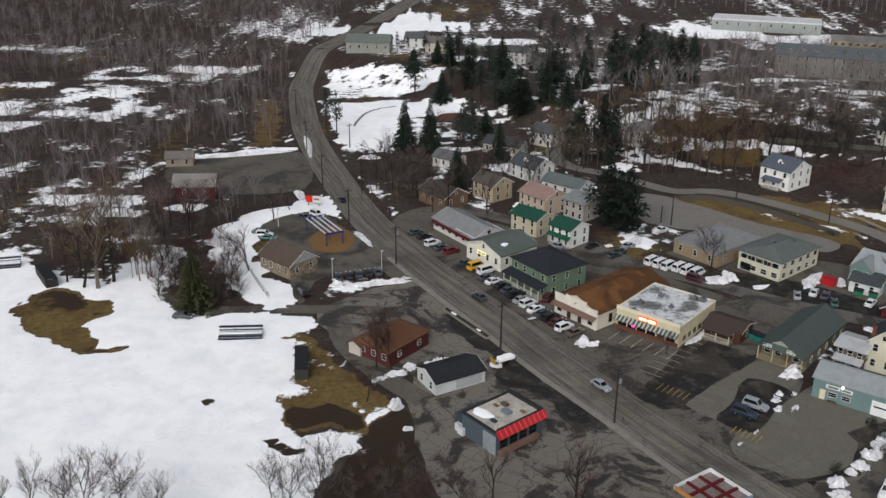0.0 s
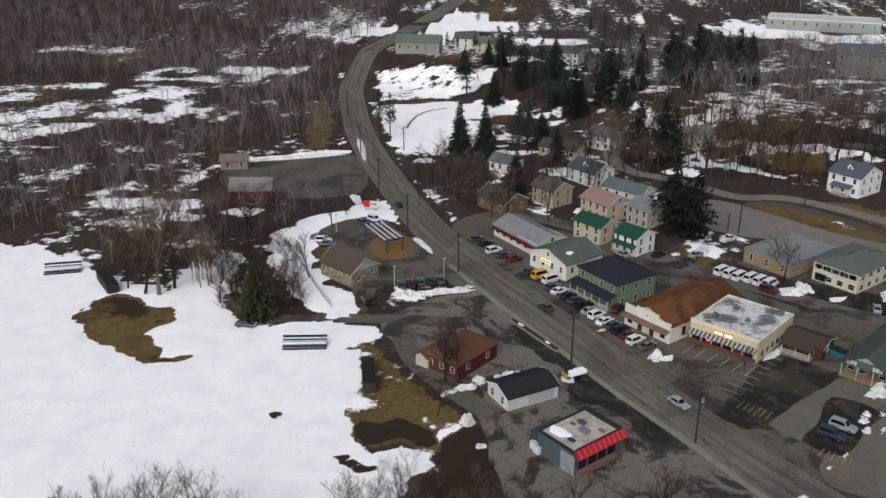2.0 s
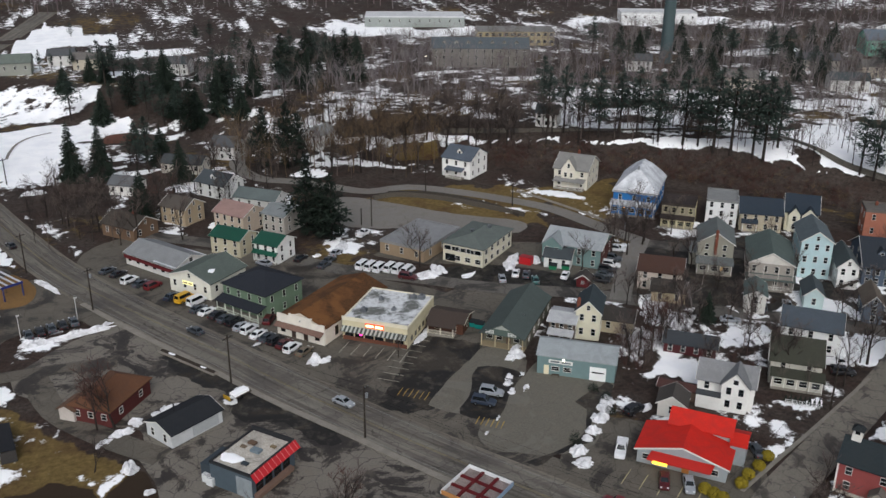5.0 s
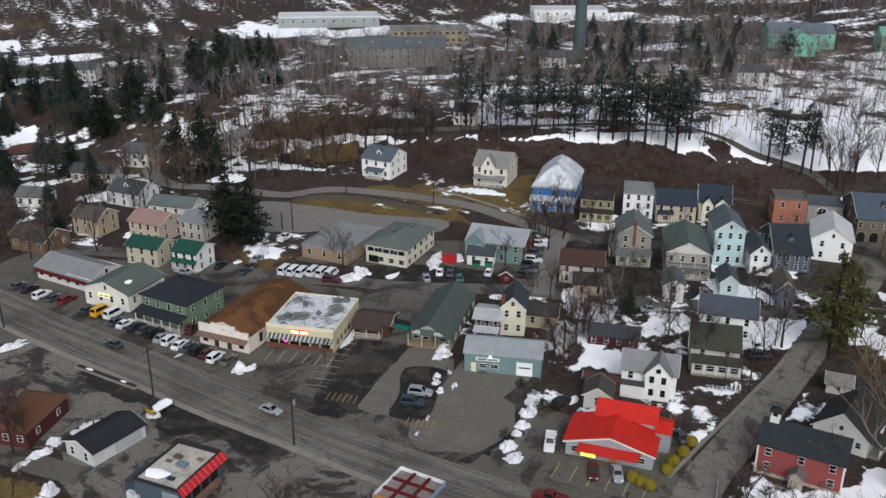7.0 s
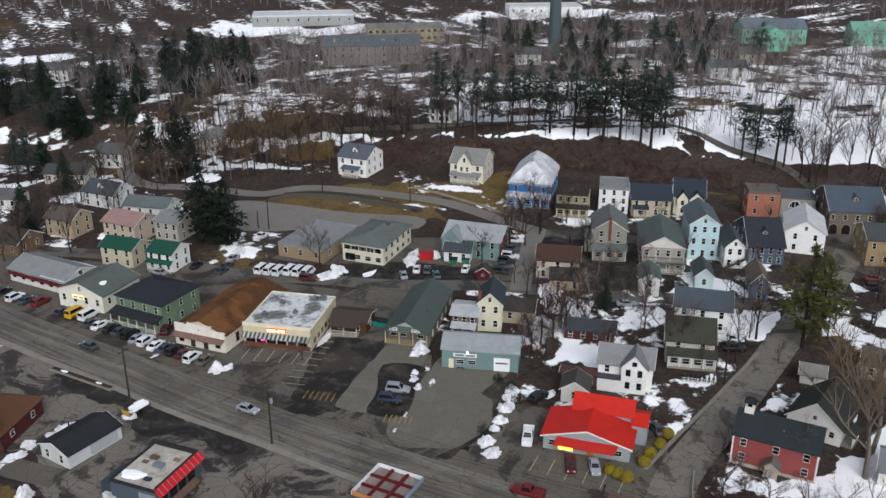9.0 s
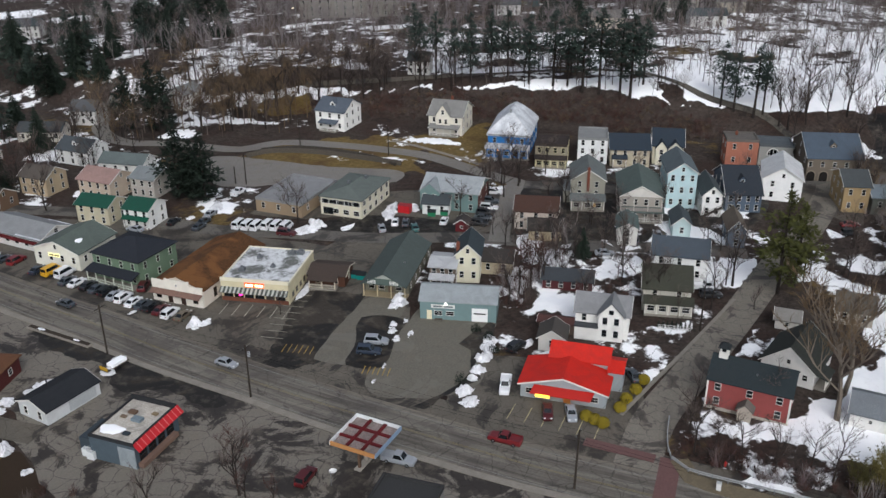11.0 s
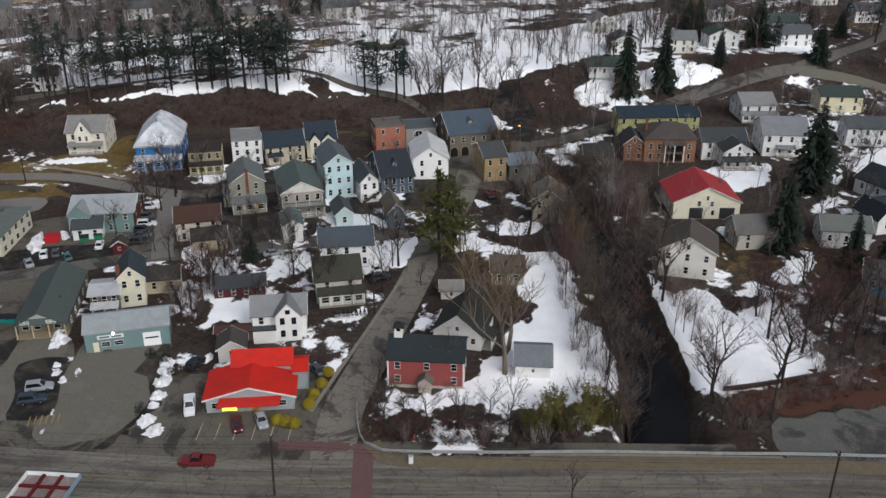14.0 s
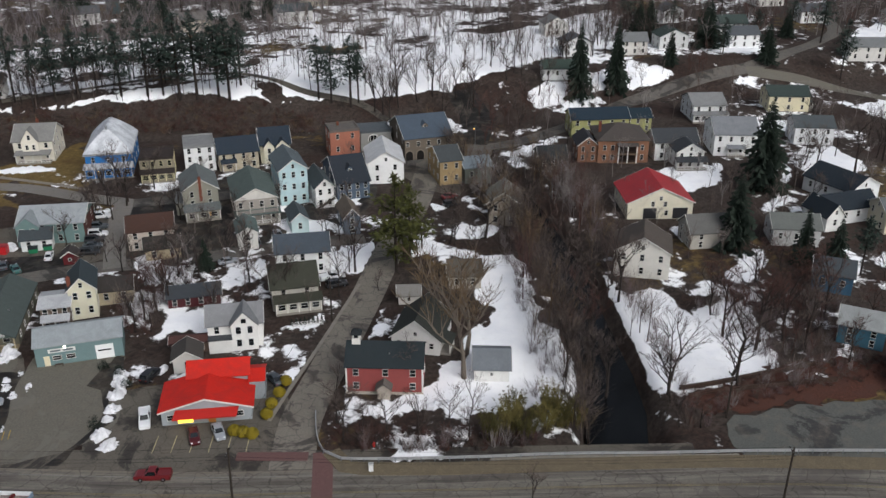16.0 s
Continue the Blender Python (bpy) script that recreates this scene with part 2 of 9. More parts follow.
# ---- mesh helpers ----
def mesh_of(name, verts, faces, material):
    me = bpy.data.meshes.new(name)
    me.from_pydata([tuple(v) for v in verts], [], faces)
    me.materials.append(material)
    return me


def part(name, data, parent, label="", at=None):
    ob = new(name, data)
    ob.parent = parent
    if at is not None:
        ob.matrix_basis = at
    if label:
        ob["label"] = label
    return ob


def empty(name, m, label, category, group="", kind=""):
    ob = new(name)
    ob.matrix_basis = m
    return tagged(ob, label, category, group, kind)


class Shape:
    """Gathers vertices and faces for one mesh."""

    def __init__(self):
        self.v, self.f = [], []

    def add(self, verts, faces):
        n = len(self.v)
        self.v += [tuple(p) for p in verts]
        self.f += [tuple(n + i for i in f) for f in faces]
        return self

    def box(self, x0, x1, y0, y1, z0, z1, m=None):
        vs = [Vector((x, y, z)) for z in (z0, z1) for x, y in ((x0, y0), (x1, y0), (x1, y1), (x0, y1))]
        if m is not None:
            vs = [m @ p for p in vs]
        return self.add(vs, [(3, 2, 1, 0), (4, 5, 6, 7), (0, 1, 5, 4), (1, 2, 6, 5), (2, 3, 7, 6), (3, 0, 4, 7)])

    def slab(self, pts, thick):
        """A flat panel of the given corners (counter-clockwise from above) with a thickness below it."""
        n = len(pts)
        low = [(x, y, z - thick) for x, y, z in pts]
        return self.add(list(pts) + low, [tuple(range(n)), tuple(range(2 * n - 1, n - 1, -1))] +
                        [((i + 1) % n, i, n + i, n + (i + 1) % n) for i in range(n)])

    def tube(self, pts, radii, sides=5):
        prev = None
        for p, r in zip(pts, radii):
            p = Vector(p)
            i = len(self.v)
            self.v += [tuple(p + Vector((r * math.cos(6.2832 * k / sides), r * math.sin(6.2832 * k / sides), 0))) for k in range(sides)]
            if prev is not None:
                self.f += [(prev + k, prev + (k + 1) % sides, i + (k + 1) % sides, i + k) for k in range(sides)]
            prev = i
        return self

    def mesh(self, name, material):
        return mesh_of(name, self.v, self.f, material)


def spline(pts, step, closed=False):
    """Points at even steps on a smooth curve through the given ones."""
    p = [Vector((*q[:2], 0)) for q in pts]
    n = len(p)
    out = []
    for i in range(n if closed else n - 1):
        if closed:
            a, b, c, d = p[i - 1], p[i], p[(i + 1) % n], p[(i + 2) % n]
        else:
            a, b, c, d = p[max(i - 1, 0)], p[i], p[i + 1], p[min(i + 2, n - 1)]
        k = max(1, int((c - b).length / step))
        for j in range(k):
            t = j / k
            out.append(0.5 * ((2 * b) + (c - a) * t + (2 * a - 5 * b + 4 * c - d) * t * t + (3 * b - a - 3 * c + d) * t ** 3))
    if not closed:
        out.append(p[-1])
    return out


# ---- the land ----
RIVER = [(96, 36), (112, 53), (135, 66.5), (171, 97), (196, 122), (212, 146), (226, 172)]


def ease(v):
    v = np.clip(v, 0, 1)
    return v * v * (3 - 2 * v)


def river_distance(x, y):
    d = np.full(np.shape(x), 1e9)
    for (ax, ay), (bx, by) in zip(RIVER[:-1], RIVER[1:]):
        k = np.clip(((x - ax) * (bx - ax) + (y - ay) * (by - ay)) / ((bx - ax) ** 2 + (by - ay) ** 2), 0, 1)
        d = np.minimum(d, np.hypot(x - ax - k * (bx - ax), y - ay - k * (by - ay)))
    return d


def terrain(x, y):
    """The land's height: a flat valley, a bank behind the village, wooded hills far off, the river's bed."""
    x, y = np.asarray(x, float), np.asarray(y, float)
    z = 9 * ease(((x - 104) * 0.647 + (y - 295) * 0.763) / 32)
    z = z + np.clip(np.hypot(x, y) - 560, 0, 900) * 0.07
    half = 5 - 2.2 * ease((x - 118) / 24)
    return z - 4.0 * ease(1 - (river_distance(x, y) - half) / 4)


def high(x, y):
    return float(terrain(x, y))


def soft_noise(x, y, size, seed):
    """Smooth random values from 0 to 1 over the plan."""
    table = np.random.RandomState(seed).rand(256, 256)
    u, v = x / size, y / size
    i, j = np.floor(u).astype(int), np.floor(v).astype(int)
    a, b = ease(u - i), ease(v - j)
    t = lambda p, q: table[p % 256, q % 256]
    return (t(i, j) * (1 - a) + t(i + 1, j) * a) * (1 - b) + (t(i, j + 1) * (1 - a) + t(i + 1, j + 1) * a) * b


def inside(x, y, pts, soft=2.0):
    """1 inside a closed outline, 0 outside, with a soft border."""
    p = np.array(pts, float)
    odd = np.zeros(x.shape, bool)
    d = np.full(x.shape, 1e9)
    for (ax, ay), (bx, by) in zip(p, np.roll(p, -1, 0)):
        k = np.clip(((x - ax) * (bx - ax) + (y - ay) * (by - ay)) / ((bx - ax) ** 2 + (by - ay) ** 2 + 1e-9), 0, 1)
        d = np.minimum(d, np.hypot(x - ax - k * (bx - ax), y - ay - k * (by - ay)))
        if ay != by:
            odd ^= ((ay > y) != (by > y)) & (x < (bx - ax) * (y - ay) / (by - ay) + ax)
    return np.clip(0.5 + np.where(odd, d, -d) / (2 * soft), 0, 1)


def patch(x, y, cx, cy, rx, ry, turn=0.0):
    c, s = math.cos(radians(turn)), math.sin(radians(turn))
    u, v = ((x - cx) * c + (y - cy) * s) / rx, (-(x - cx) * s + (y - cy) * c) / ry
    return np.clip(1.6 - 1.1 * np.hypot(u, v), 0, 1)


SNOW_FIELDS = [
    [(267, 161), (282, 157), (303, 143), (324, 136), (320, 145), (297, 161), (285, 168), (270, 168)],
    [(-164, 226), (-123, 228), (-104, 211), (-92, 204), (-79, 201), (-77, 219), (-66, 208), (-62, 189), (-55, 182), (-38, 185), (-29, 184), (-26, 178), (-33, 174.5), (-31.5, 164), (-30, 152.7), (-31.5, 143.4), (-28.5, 139), (-22, 136.6), (-16, 138), (-14.5, 132), (-16.5, 127), (-20.5, 122), (-23, 118), (-30, 100), (-123, 51), (-190, 90)],
    [(-33, 268), (-29.5, 252), (-38, 248.5), (-45.5, 247), (-48.5, 241), (-48.5, 230.5), (-48.5, 220.4), (-46, 212), (-43.5, 206.5), (-36, 201), (-32.5, 195), (-33, 187.5), (-40, 184.5), (-45, 192), (-50, 203), (-55, 211), (-62, 224), (-65, 237), (-57, 249), (-53, 254), (-43, 262)],
    [(-50, 391), (-23, 398), (8, 391), (10, 377), (-17, 366), (-15, 321), (-36, 319), (-44, 350)],
    [(-41, 547), (-24, 609), (17, 549), (-21, 536), (-28, 487)],
    [(57, 349), (111, 311), (160, 278), (214, 252), (207, 234), (213, 224), (190, 254), (144, 288), (110, 308), (74, 330)],
    [(215, 248), (239, 269), (280, 230), (345, 219), (412, 205), (352, 175), (268, 187), (251, 194), (228, 212), (216, 223)],
    [(273, 164), (303, 153), (322, 136), (307, 142), (278, 158)],
    [(165, 86), (162, 77), (168, 74), (160, 63), (174, 58), (164, 47), (151, 40), (140, 47), (133, 52), (131, 56), (145, 68), (157, 78)],
    [(157, 113), (165, 105), (150, 92), (138, 83), (131, 91), (140, 102)],
    [(131, 93), (138, 83), (128, 72), (121, 69), (109, 76), (102, 83), (93, 92), (94, 96), (104, 90), (113, 90)],
    [(-61, 454), (1, 429), (1, 411), (-26, 402), (-51, 399)],
    [(-89, 311), (-53, 322), (-52, 317), (-88, 305)],
    [(98.3, 150.4), (104.2, 144.9), (97.2, 135.2), (91.8, 141.4)],
    [(224, 89), (234, 100.5), (246, 97), (256, 91.5), (241, 84.5)],
    [(242, 182), (239, 172), (224.6, 162.2), (219.2, 164.7), (228, 176)],
    [(258, 62), (266, 74), (294, 70), (280, 58)], [(206, 28), (207, 35), (222, 35), (226, 28)], [(330, 62), (343, 74), (362, 62), (340, 52)],
    [(106.6, 125.2), (108.8, 127), (115, 122), (113.2, 119)],
    [(-81, 225), (-72, 226), (-66, 221), (-65.5, 208), (-72, 212), (-76, 202)],
    [(144.8, 164), (154.5, 152), (150, 147.5), (140.5, 157)],
    [(109.5, 170.5), (118.5, 165), (110.5, 153), (104.5, 161)],
    [(139.5, 143.5), (151.5, 137.5), (143, 129.5), (136, 129.5), (131.5, 134.5)],
]
PATCHY = (11,)  # fields where the dead grass shows through
SNOW_THIN = [
    [(-253, 419), (-222, 440), (-132, 428), (-114, 380), (-122, 350), (-155, 352), (-170, 330), (-182, 294), (-220, 330)],
    [(-195, 450), (-103, 479), (-87, 474), (-99, 448), (-169, 432)],
    [(-187, 443), (-166, 481), (-127, 475), (-90, 440), (-129, 428)],
    [(-130, 238), (-129, 264), (-127, 290), (-107, 278), (-98, 306), (-92, 290), (-86, 252), (-92, 236)],
    [(244, 282), (292, 242), (352, 226), (425, 215), (490, 262), (420, 330), (330, 330), (280, 326)],
]
GRASS = [
    [(74, 256), (88, 257), (104, 234), (111, 227), (115, 240), (118, 247), (132, 252), (120, 262), (105, 269), (82, 274)],
    [(119, 252), (131, 260), (150, 250), (134, 226), (127, 225), (122, 240)],
    [(-82, 397), (-74, 400), (-61, 330), (-68, 322)],
    [(-36.4, 176.1), (-26.4, 174), (-20.4, 162), (-14.2, 153.5), (-8.8, 151.2), (-9, 140), (-14, 139), (-22, 139), (-29, 141), (-31, 144), (-30, 153), (-31.5, 164)],
    [(64, 268), (77, 271), (89, 259), (107, 238), (105, 231), (87, 242), (65, 262)],
    [(123, 262), (131, 258), (156, 258), (130, 231), (125, 248)],
    [(89, 320), (110, 308), (108, 300), (92, 307)],
    [(-96, 185.7), (-95, 192), (-91, 195.5), (-86, 193.5), (-80.3, 191), (-76, 185), (-75.7, 181.7), (-78.4, 178), (-73.8, 172), (-71, 168.2), (-63.3, 168), (-63.3, 166.9), (-70, 165.2), (-75, 165), (-82, 169.6), (-88.6, 176.5), (-94, 182.5)],
]
MUD = [
    [(-30.5, 145.5), (-27, 148), (-21, 146.4), (-16, 144.6), (-14.5, 140.6), (-21, 140.2), (-27.5, 140.6)],
    [(-14, 139), (-8, 148), (-3, 142), (-5, 128), (-10, 118), (-18, 112), (-21, 118), (-15, 127), (-13, 133)],
    [(-47.5, 147.6), (-44.5, 149), (-41.4, 147), (-42, 144.4), (-45.6, 144.8)],
    [(-30.5, 133.5), (-27.5, 134.6), (-23.6, 132), (-24.6, 129.4), (-28, 130)],
]
def axis(fine0, fine1, step, far0, far1):
    """Grid lines: even steps in the middle, wider and wider outside."""
    mid = list(np.arange(fine0, fine1 + 0.1, step))
    left, right, s = [], [], step
    p = fine0
    while p > far0:
        s *= 1.16
        p -= s
        left.append(p)
    p, s = fine1, step
    while p < far1:
        s *= 1.16
        p += s
        right.append(p)
    return np.array(left[::-1] + mid + right)


def build_ground():
    gx, gy = axis(-130, 330, 1.6, -3500, 4000), axis(10, 420, 1.6, -3000, 4500)
    x, y = np.meshgrid(gx, gy, indexing="ij")
    wobble = (soft_noise(x, y, 5, 3) - 0.5) * 5 + (soft_noise(x, y, 2.2, 4) - 0.5) * 2.4
    wx, wy = x + wobble, y + (soft_noise(x, y, 5, 7) - 0.5) * 5
    snow = np.zeros(x.shape)
    for i, pts in enumerate(SNOW_FIELDS):
        cover = inside(wx, wy, pts, 1.6)
        if i in PATCHY:
            cover = cover * (0.4 + 0.18 * soft_noise(x, y, 7, 41) + 0.14 * soft_noise(x, y, 2.6, 42))
        snow = np.maximum(snow, cover)
    for pts in SNOW_THIN:
        snow = np.maximum(snow, inside(wx, wy, pts, 6) * (0.2 + 0.55 * soft_noise(x, y, 9, 5)))
    for cx, cy, rx, ry, turn in SNOW_PATCHES:
        snow = np.maximum(snow, patch(wx, wy, cx, cy, rx, ry, turn))
    grass, mud = np.zeros(x.shape), np.zeros(x.shape)
    for pts in GRASS:
        grass = np.maximum(grass, inside(wx, wy, pts, 2))
    for pts in MUD:
        mud = np.maximum(mud, inside(wx, wy, pts, 1.2))
    dirt_ring = inside(wx, wy, GRASS[7], 1.2)
    mud = np.maximum(mud, dirt_ring * (0.22 + 0.5 * soft_noise(x, y, 7, 51)))
    bank = (x - 104) * 0.647 + (y - 295) * 0.763
    scattered = 0.66 * soft_noise(x, y, 11, 11) * (0.4 + 0.6 * soft_noise(x, y, 3.2, 12)) + 0.12
    valley = inside(x, y, [(-70, 262), (-62, 380), (-76, 470), (-66, 560), (-500, 600), (-400, 300), (-170, 228), (-100, 224)], 8)
    scattered = scattered * (1 - 0.3 * valley) + valley * 0.16 * soft_noise(x, y, 20, 15)
    scattered = scattered * np.where((bank > -2) & (bank < 30) & (x > 95) & (y > 180), 0.3, 1.0)
    scattered = np.where(bank > 34, scattered + 0.17, scattered)
    far = np.hypot(x, y)
    scattered = np.where((far > 400) & (valley < 0.5), scattered * 0.72, scattered)
    paved = np.zeros(x.shape)
    for pts in PAVED:
        paved = np.maximum(paved, inside(x, y, [(p.x, p.y) for p in spline(pts, 3.0, True)], 1.5))
    for line, width in ((MAIN, 6.5), (SIDE, 4.0), (UPPER, 3.4), (DRIVE, 3.6)):
        for (ax, ay), (bx, by) in zip(line[:-1], line[1:]):
            k = np.clip(((x - ax) * (bx - ax) + (y - ay) * (by - ay)) / ((bx - ax) ** 2 + (by - ay) ** 2), 0, 1)
            paved = np.maximum(paved, np.hypot(x - ax - k * (bx - ax), y - ay - k * (by - ay)) < width)
    scattered = scattered * (1 - paved)
    snow = snow * (1 - 0.9 * paved)
    near_river = ease(1 - (river_distance(x, y) - 4.8) / 2.5)
    snow = np.maximum(snow, scattered) * (1 - mud) * (1 - near_river)
    snow = snow * (1 - dirt_ring)
    grass = np.maximum(grass, np.where((bank > -4) & (bank < 34), 0.3, 0.55) * soft_noise(x, y, 25, 21))
    z = terrain(x, y) + 0.22 * ease((snow - 0.35) / 0.3) + (soft_noise(x, y, 3, 31) - 0.5) * 0.12 - 0.1
    ni, nj = x.shape
    idx = np.arange(ni * nj).reshape(ni, nj)
    quads = np.stack([idx[:-1, :-1], idx[1:, :-1], idx[1:, 1:], idx[:-1, 1:]], -1).reshape(-1, 4)
    me = bpy.data.meshes.new("ground")
    me.vertices.add(ni * nj)
    me.vertices.foreach_set("co", np.stack([x, y, z], -1).ravel())
    me.loops.add(quads.size)
    me.loops.foreach_set("vertex_index", quads.ravel())
    me.polygons.add(len(quads))
    me.polygons.foreach_set("loop_start", np.arange(0, quads.size, 4))
    me.update(calc_edges=True)
    me.polygons.foreach_set("use_smooth", np.ones(len(quads), bool))
    for name, values in (("snow", snow), ("grass", grass), ("mud", mud)):
        me.attributes.new(name, "FLOAT", "POINT").data.foreach_set("value", values.ravel())
    me.materials.append(GROUND)
    tagged(new("ground", me), "valley ground with melting snow, dead grass and leaf litter", "ground", kind="structure")


SNOW_PATCHES = [
    # yards and lots of the village: place, half sizes, turn
    (128, 158, 5, 2.5, -40), (108, 166, 4, 2, -40), (90, 152, 3, 2, -40), (142, 150, 4, 2, 30), (86, 124, 3, 1.5, -40),
    (113, 150, 4, 2.5, -40), (122, 150, 5, 3, 0), (138, 146, 5, 4, 20), (112, 172, 4, 5, -40),
    (98, 158, 2, 6, 20), (94, 196, 3, 6, 30), (140, 262, 6, 3, -50), (128, 250, 8, 3, -50), 
    (66, 262, 6, 2, -60), (46, 262, 3, 6, 20), (52, 232, 2.5, 6, 0), (26, 259, 4, 3, -50),
    (150, 170, 5, 3, -30), (167, 160, 3, 3, 0), (176, 140, 3, 5, 30), (152, 212, 3, 3, 0), (172, 183, 2, 6, 40),
    (240, 98, 6, 3, -30), (255, 75, 8, 5, 0), (270, 60, 10, 6, 0), (200, 78, 5, 3, 0), (196, 62, 8, 4, 20),
    (170, 120, 4, 6, 40), (182, 108, 3, 4, 20), (300, 90, 12, 5, -30), (212, 196, 4, 2, 0), (226, 188, 5, 9, 30),
    (60, 300, 6, 5, 0), (20, 300, 8, 4, 0), (5, 320, 12, 3, 0), (75, 310, 10, 2, -35), (85, 300, 10, 1.6, -35),
    (-10, 330, 14, 2.5, 0), (40, 345, 8, 6, 0), (70, 345, 6, 5, 0), (-44, 260, 3, 5, 0), (-75, 255, 6, 3, 0), (-95, 250, 9, 4, 0),
    (60, 420, 14, 5, 0), (110, 430, 16, 5, 0), (150, 405, 12, 4, 0), (180, 380, 16, 4, -20), (230, 330, 14, 6, -30), (280, 290, 18, 6, -20),
    (190, 520, 90, 9, -18), (330, 500, 60, 8, -20), (120, 560, 40, 6, -10), (330, 400, 25, 8, 0), (420, 330, 25, 8, 0), (300, 350, 20, 7, 0),
    (-60, 530, 20, 5, 0), (-130, 560, 40, 5, 0), (-220, 520, 40, 5, 0), (30, 500, 20, 4, 0), (10, 450, 14, 4, 0), (60, 480, 16, 4, 0),
    (330, 180, 16, 5, -20), (430, 90, 20, 6, 0), (186, 60, 6, 4, 0),
]
MAIN = [(149, -23), (127, 16.3), (111.8, 38.1), (89.5, 66.8), (75, 85.2), (62, 102), (47, 124), (36, 141), (24, 161), (13, 181), (2, 200), (-19, 240),
        (-37, 291), (-50, 335), (-57, 367), (-66, 420), (-67, 451), (-63, 475), (-56, 506), (-42, 566), (-20, 640)]
SIDE = [(76.5, 92.5), (87, 100.5), (100, 107), (122, 117.6), (141, 127.3), (156, 135), (172, 142), (190, 152), (206, 163), (216, 176)]
UPPER = [(131, 204), (126, 218), (120, 238), (111, 251), (99, 264), (86, 274), (73, 274), (64, 282), (54, 292), (43, 300), (39, 317), (45, 337), (52, 352)]
DRIVE = [(131, 204), (150, 188), (172, 172), (195, 166), (214, 164), (232, 150), (273, 142), (290, 141), (320, 130), (337, 122), (354, 113), (397, 104), (441, 111), (531, 171)]
LOTS = {
    "pavement_shops": [(-14, 240), (-4, 258), (12, 246), (26, 236), (40, 224), (54, 208), (68, 190), (50, 170), (40, 158), (24, 168), (10, 196)],
    "pavement_market": [(30, 168), (46, 178), (62, 190), (82, 204), (66, 214), (60, 224), (92, 220), (122, 203), (108, 182), (84, 188), (72, 172), (70, 156), (56, 136), (44, 140)],
    "pavement_garage": [(50, 135), (67, 151), (74, 155), (82, 143), (77, 137), (68, 125), (56, 126)],
    "pavement_restaurant": [(58, 118), (70, 132), (80, 128), (92, 112), (82, 99), (72, 100)],
    "pavement_store": [(-27, 188), (-6, 204), (8, 184), (26, 154), (44, 128), (62, 98), (40, 84), (4, 112), (-6, 146), (-6, 158), (-18, 165), (-25, 177)],
    "pavement_depot": [(-91, 298), (-53, 316), (-44, 274), (-79, 270)],
    "pavement_playground": [(-51, 240), (-36, 252), (-22, 226), (-11, 212), (-19, 207), (-30, 204), (-33, 190), (-40, 213)],
    "pavement_school": [(58, 264), (66, 271), (90, 246), (106, 232), (99, 224), (78, 236), (58, 246)],
    "pavement_mill": [(186, 138), (190, 160), (206, 172), (226, 168), (222, 150), (204, 150)],
    "pavement_corner": [(122, 34), (129, 42), (134, 39), (143, 32), (152, 22), (166, 12), (150, -10), (136, 10)],
}
PAVED = list(LOTS.values())
build_ground()


def strip(name, pts, width, lift, material, step=4.0, shift=0.0, thick=0.0):
    """A band that follows a line over the land."""
    line = spline(pts, step)
    verts, faces, lanes = [], [], []
    gone = 0.0
    for i, p in enumerate(line):
        gone += (p - line[i - 1]).length if i else 0.0
        d = (line[min(i + 1, len(line) - 1)] - line[max(i - 1, 0)]).normalized()
        n = Vector((d.y, -d.x, 0))
        for s in (-0.5, 0.5):
            q = p + n * (shift + s * width)
            h = max(high(q.x, q.y), 0.0) + lift
            verts += [(q.x, q.y, h), (q.x, q.y, h - thick)] if thick else [(q.x, q.y, h)]
            lanes += [(shift + s * width, gone * 0.035, 0.0)] * (2 if thick else 1)
    k = 4 if thick else 2
    for i in range(len(line) - 1):
        a = i * k
        if thick:
            b = a + 4
            faces += [(a, a + 2, b + 2, b), (a + 1, a, b, b + 1), (a + 2, a + 3, b + 3, b + 2)]
        else:
            faces.append((a, a + 1, a + 3, a + 2))
    if thick:
        e = len(verts) - 4
        faces += [(0, 1, 3, 2), (e, e + 2, e + 3, e + 1)]
    me = mesh_of(name, verts, faces, material)
    me.attributes.new("lane", "FLOAT_VECTOR", "POINT").data.foreach_set("vector", [v for p in lanes for v in p])
    return me


YELLOW = paint("857a5c", 0.8, 0.2, 0.5)
WHITE_LINE = paint("8b8985", 0.8, 0.2, 0.5)
road = tagged(new("road_main", strip("road_main", MAIN, 11.0, 0.07, ASPHALT_ROAD)), "worn grey two-lane asphalt main road", "road", kind="structure")
for s in (-0.14, 0.14):
    part("centre_line", strip("centre_line", MAIN[:14], 0.13, 0.085, YELLOW, shift=s), road, "faded yellow line")
for s in (-4.1, 4.1):
    part("edge_line", strip("edge_line", MAIN[:14], 0.12, 0.085, WHITE_LINE, shift=s), road, "faded white line")
tagged(new("road_side", strip("road_side", SIDE, 7.2, 0.09, ASPHALT_SIDE)), "narrow asphalt side street with damp patches", "road", kind="structure")
tagged(new("road_upper", strip("road_upper", UPPER, 5.5, 0.09, ASPHALT_PALE)), "narrow grey asphalt lane past the houses", "road", kind="structure")
tagged(new("road_far", strip("road_far", DRIVE, 6.0, 0.12, ASPHALT_LANE)), "grey asphalt street climbing out of the village", "road", kind="structure")
tagged(new("road_branch", strip("road_branch", [(345, 115), (356, 96), (359, 77), (356, 60)], 6, 0.14, ASPHALT_NEW)), "grey asphalt road branching off", "road", kind="structure")
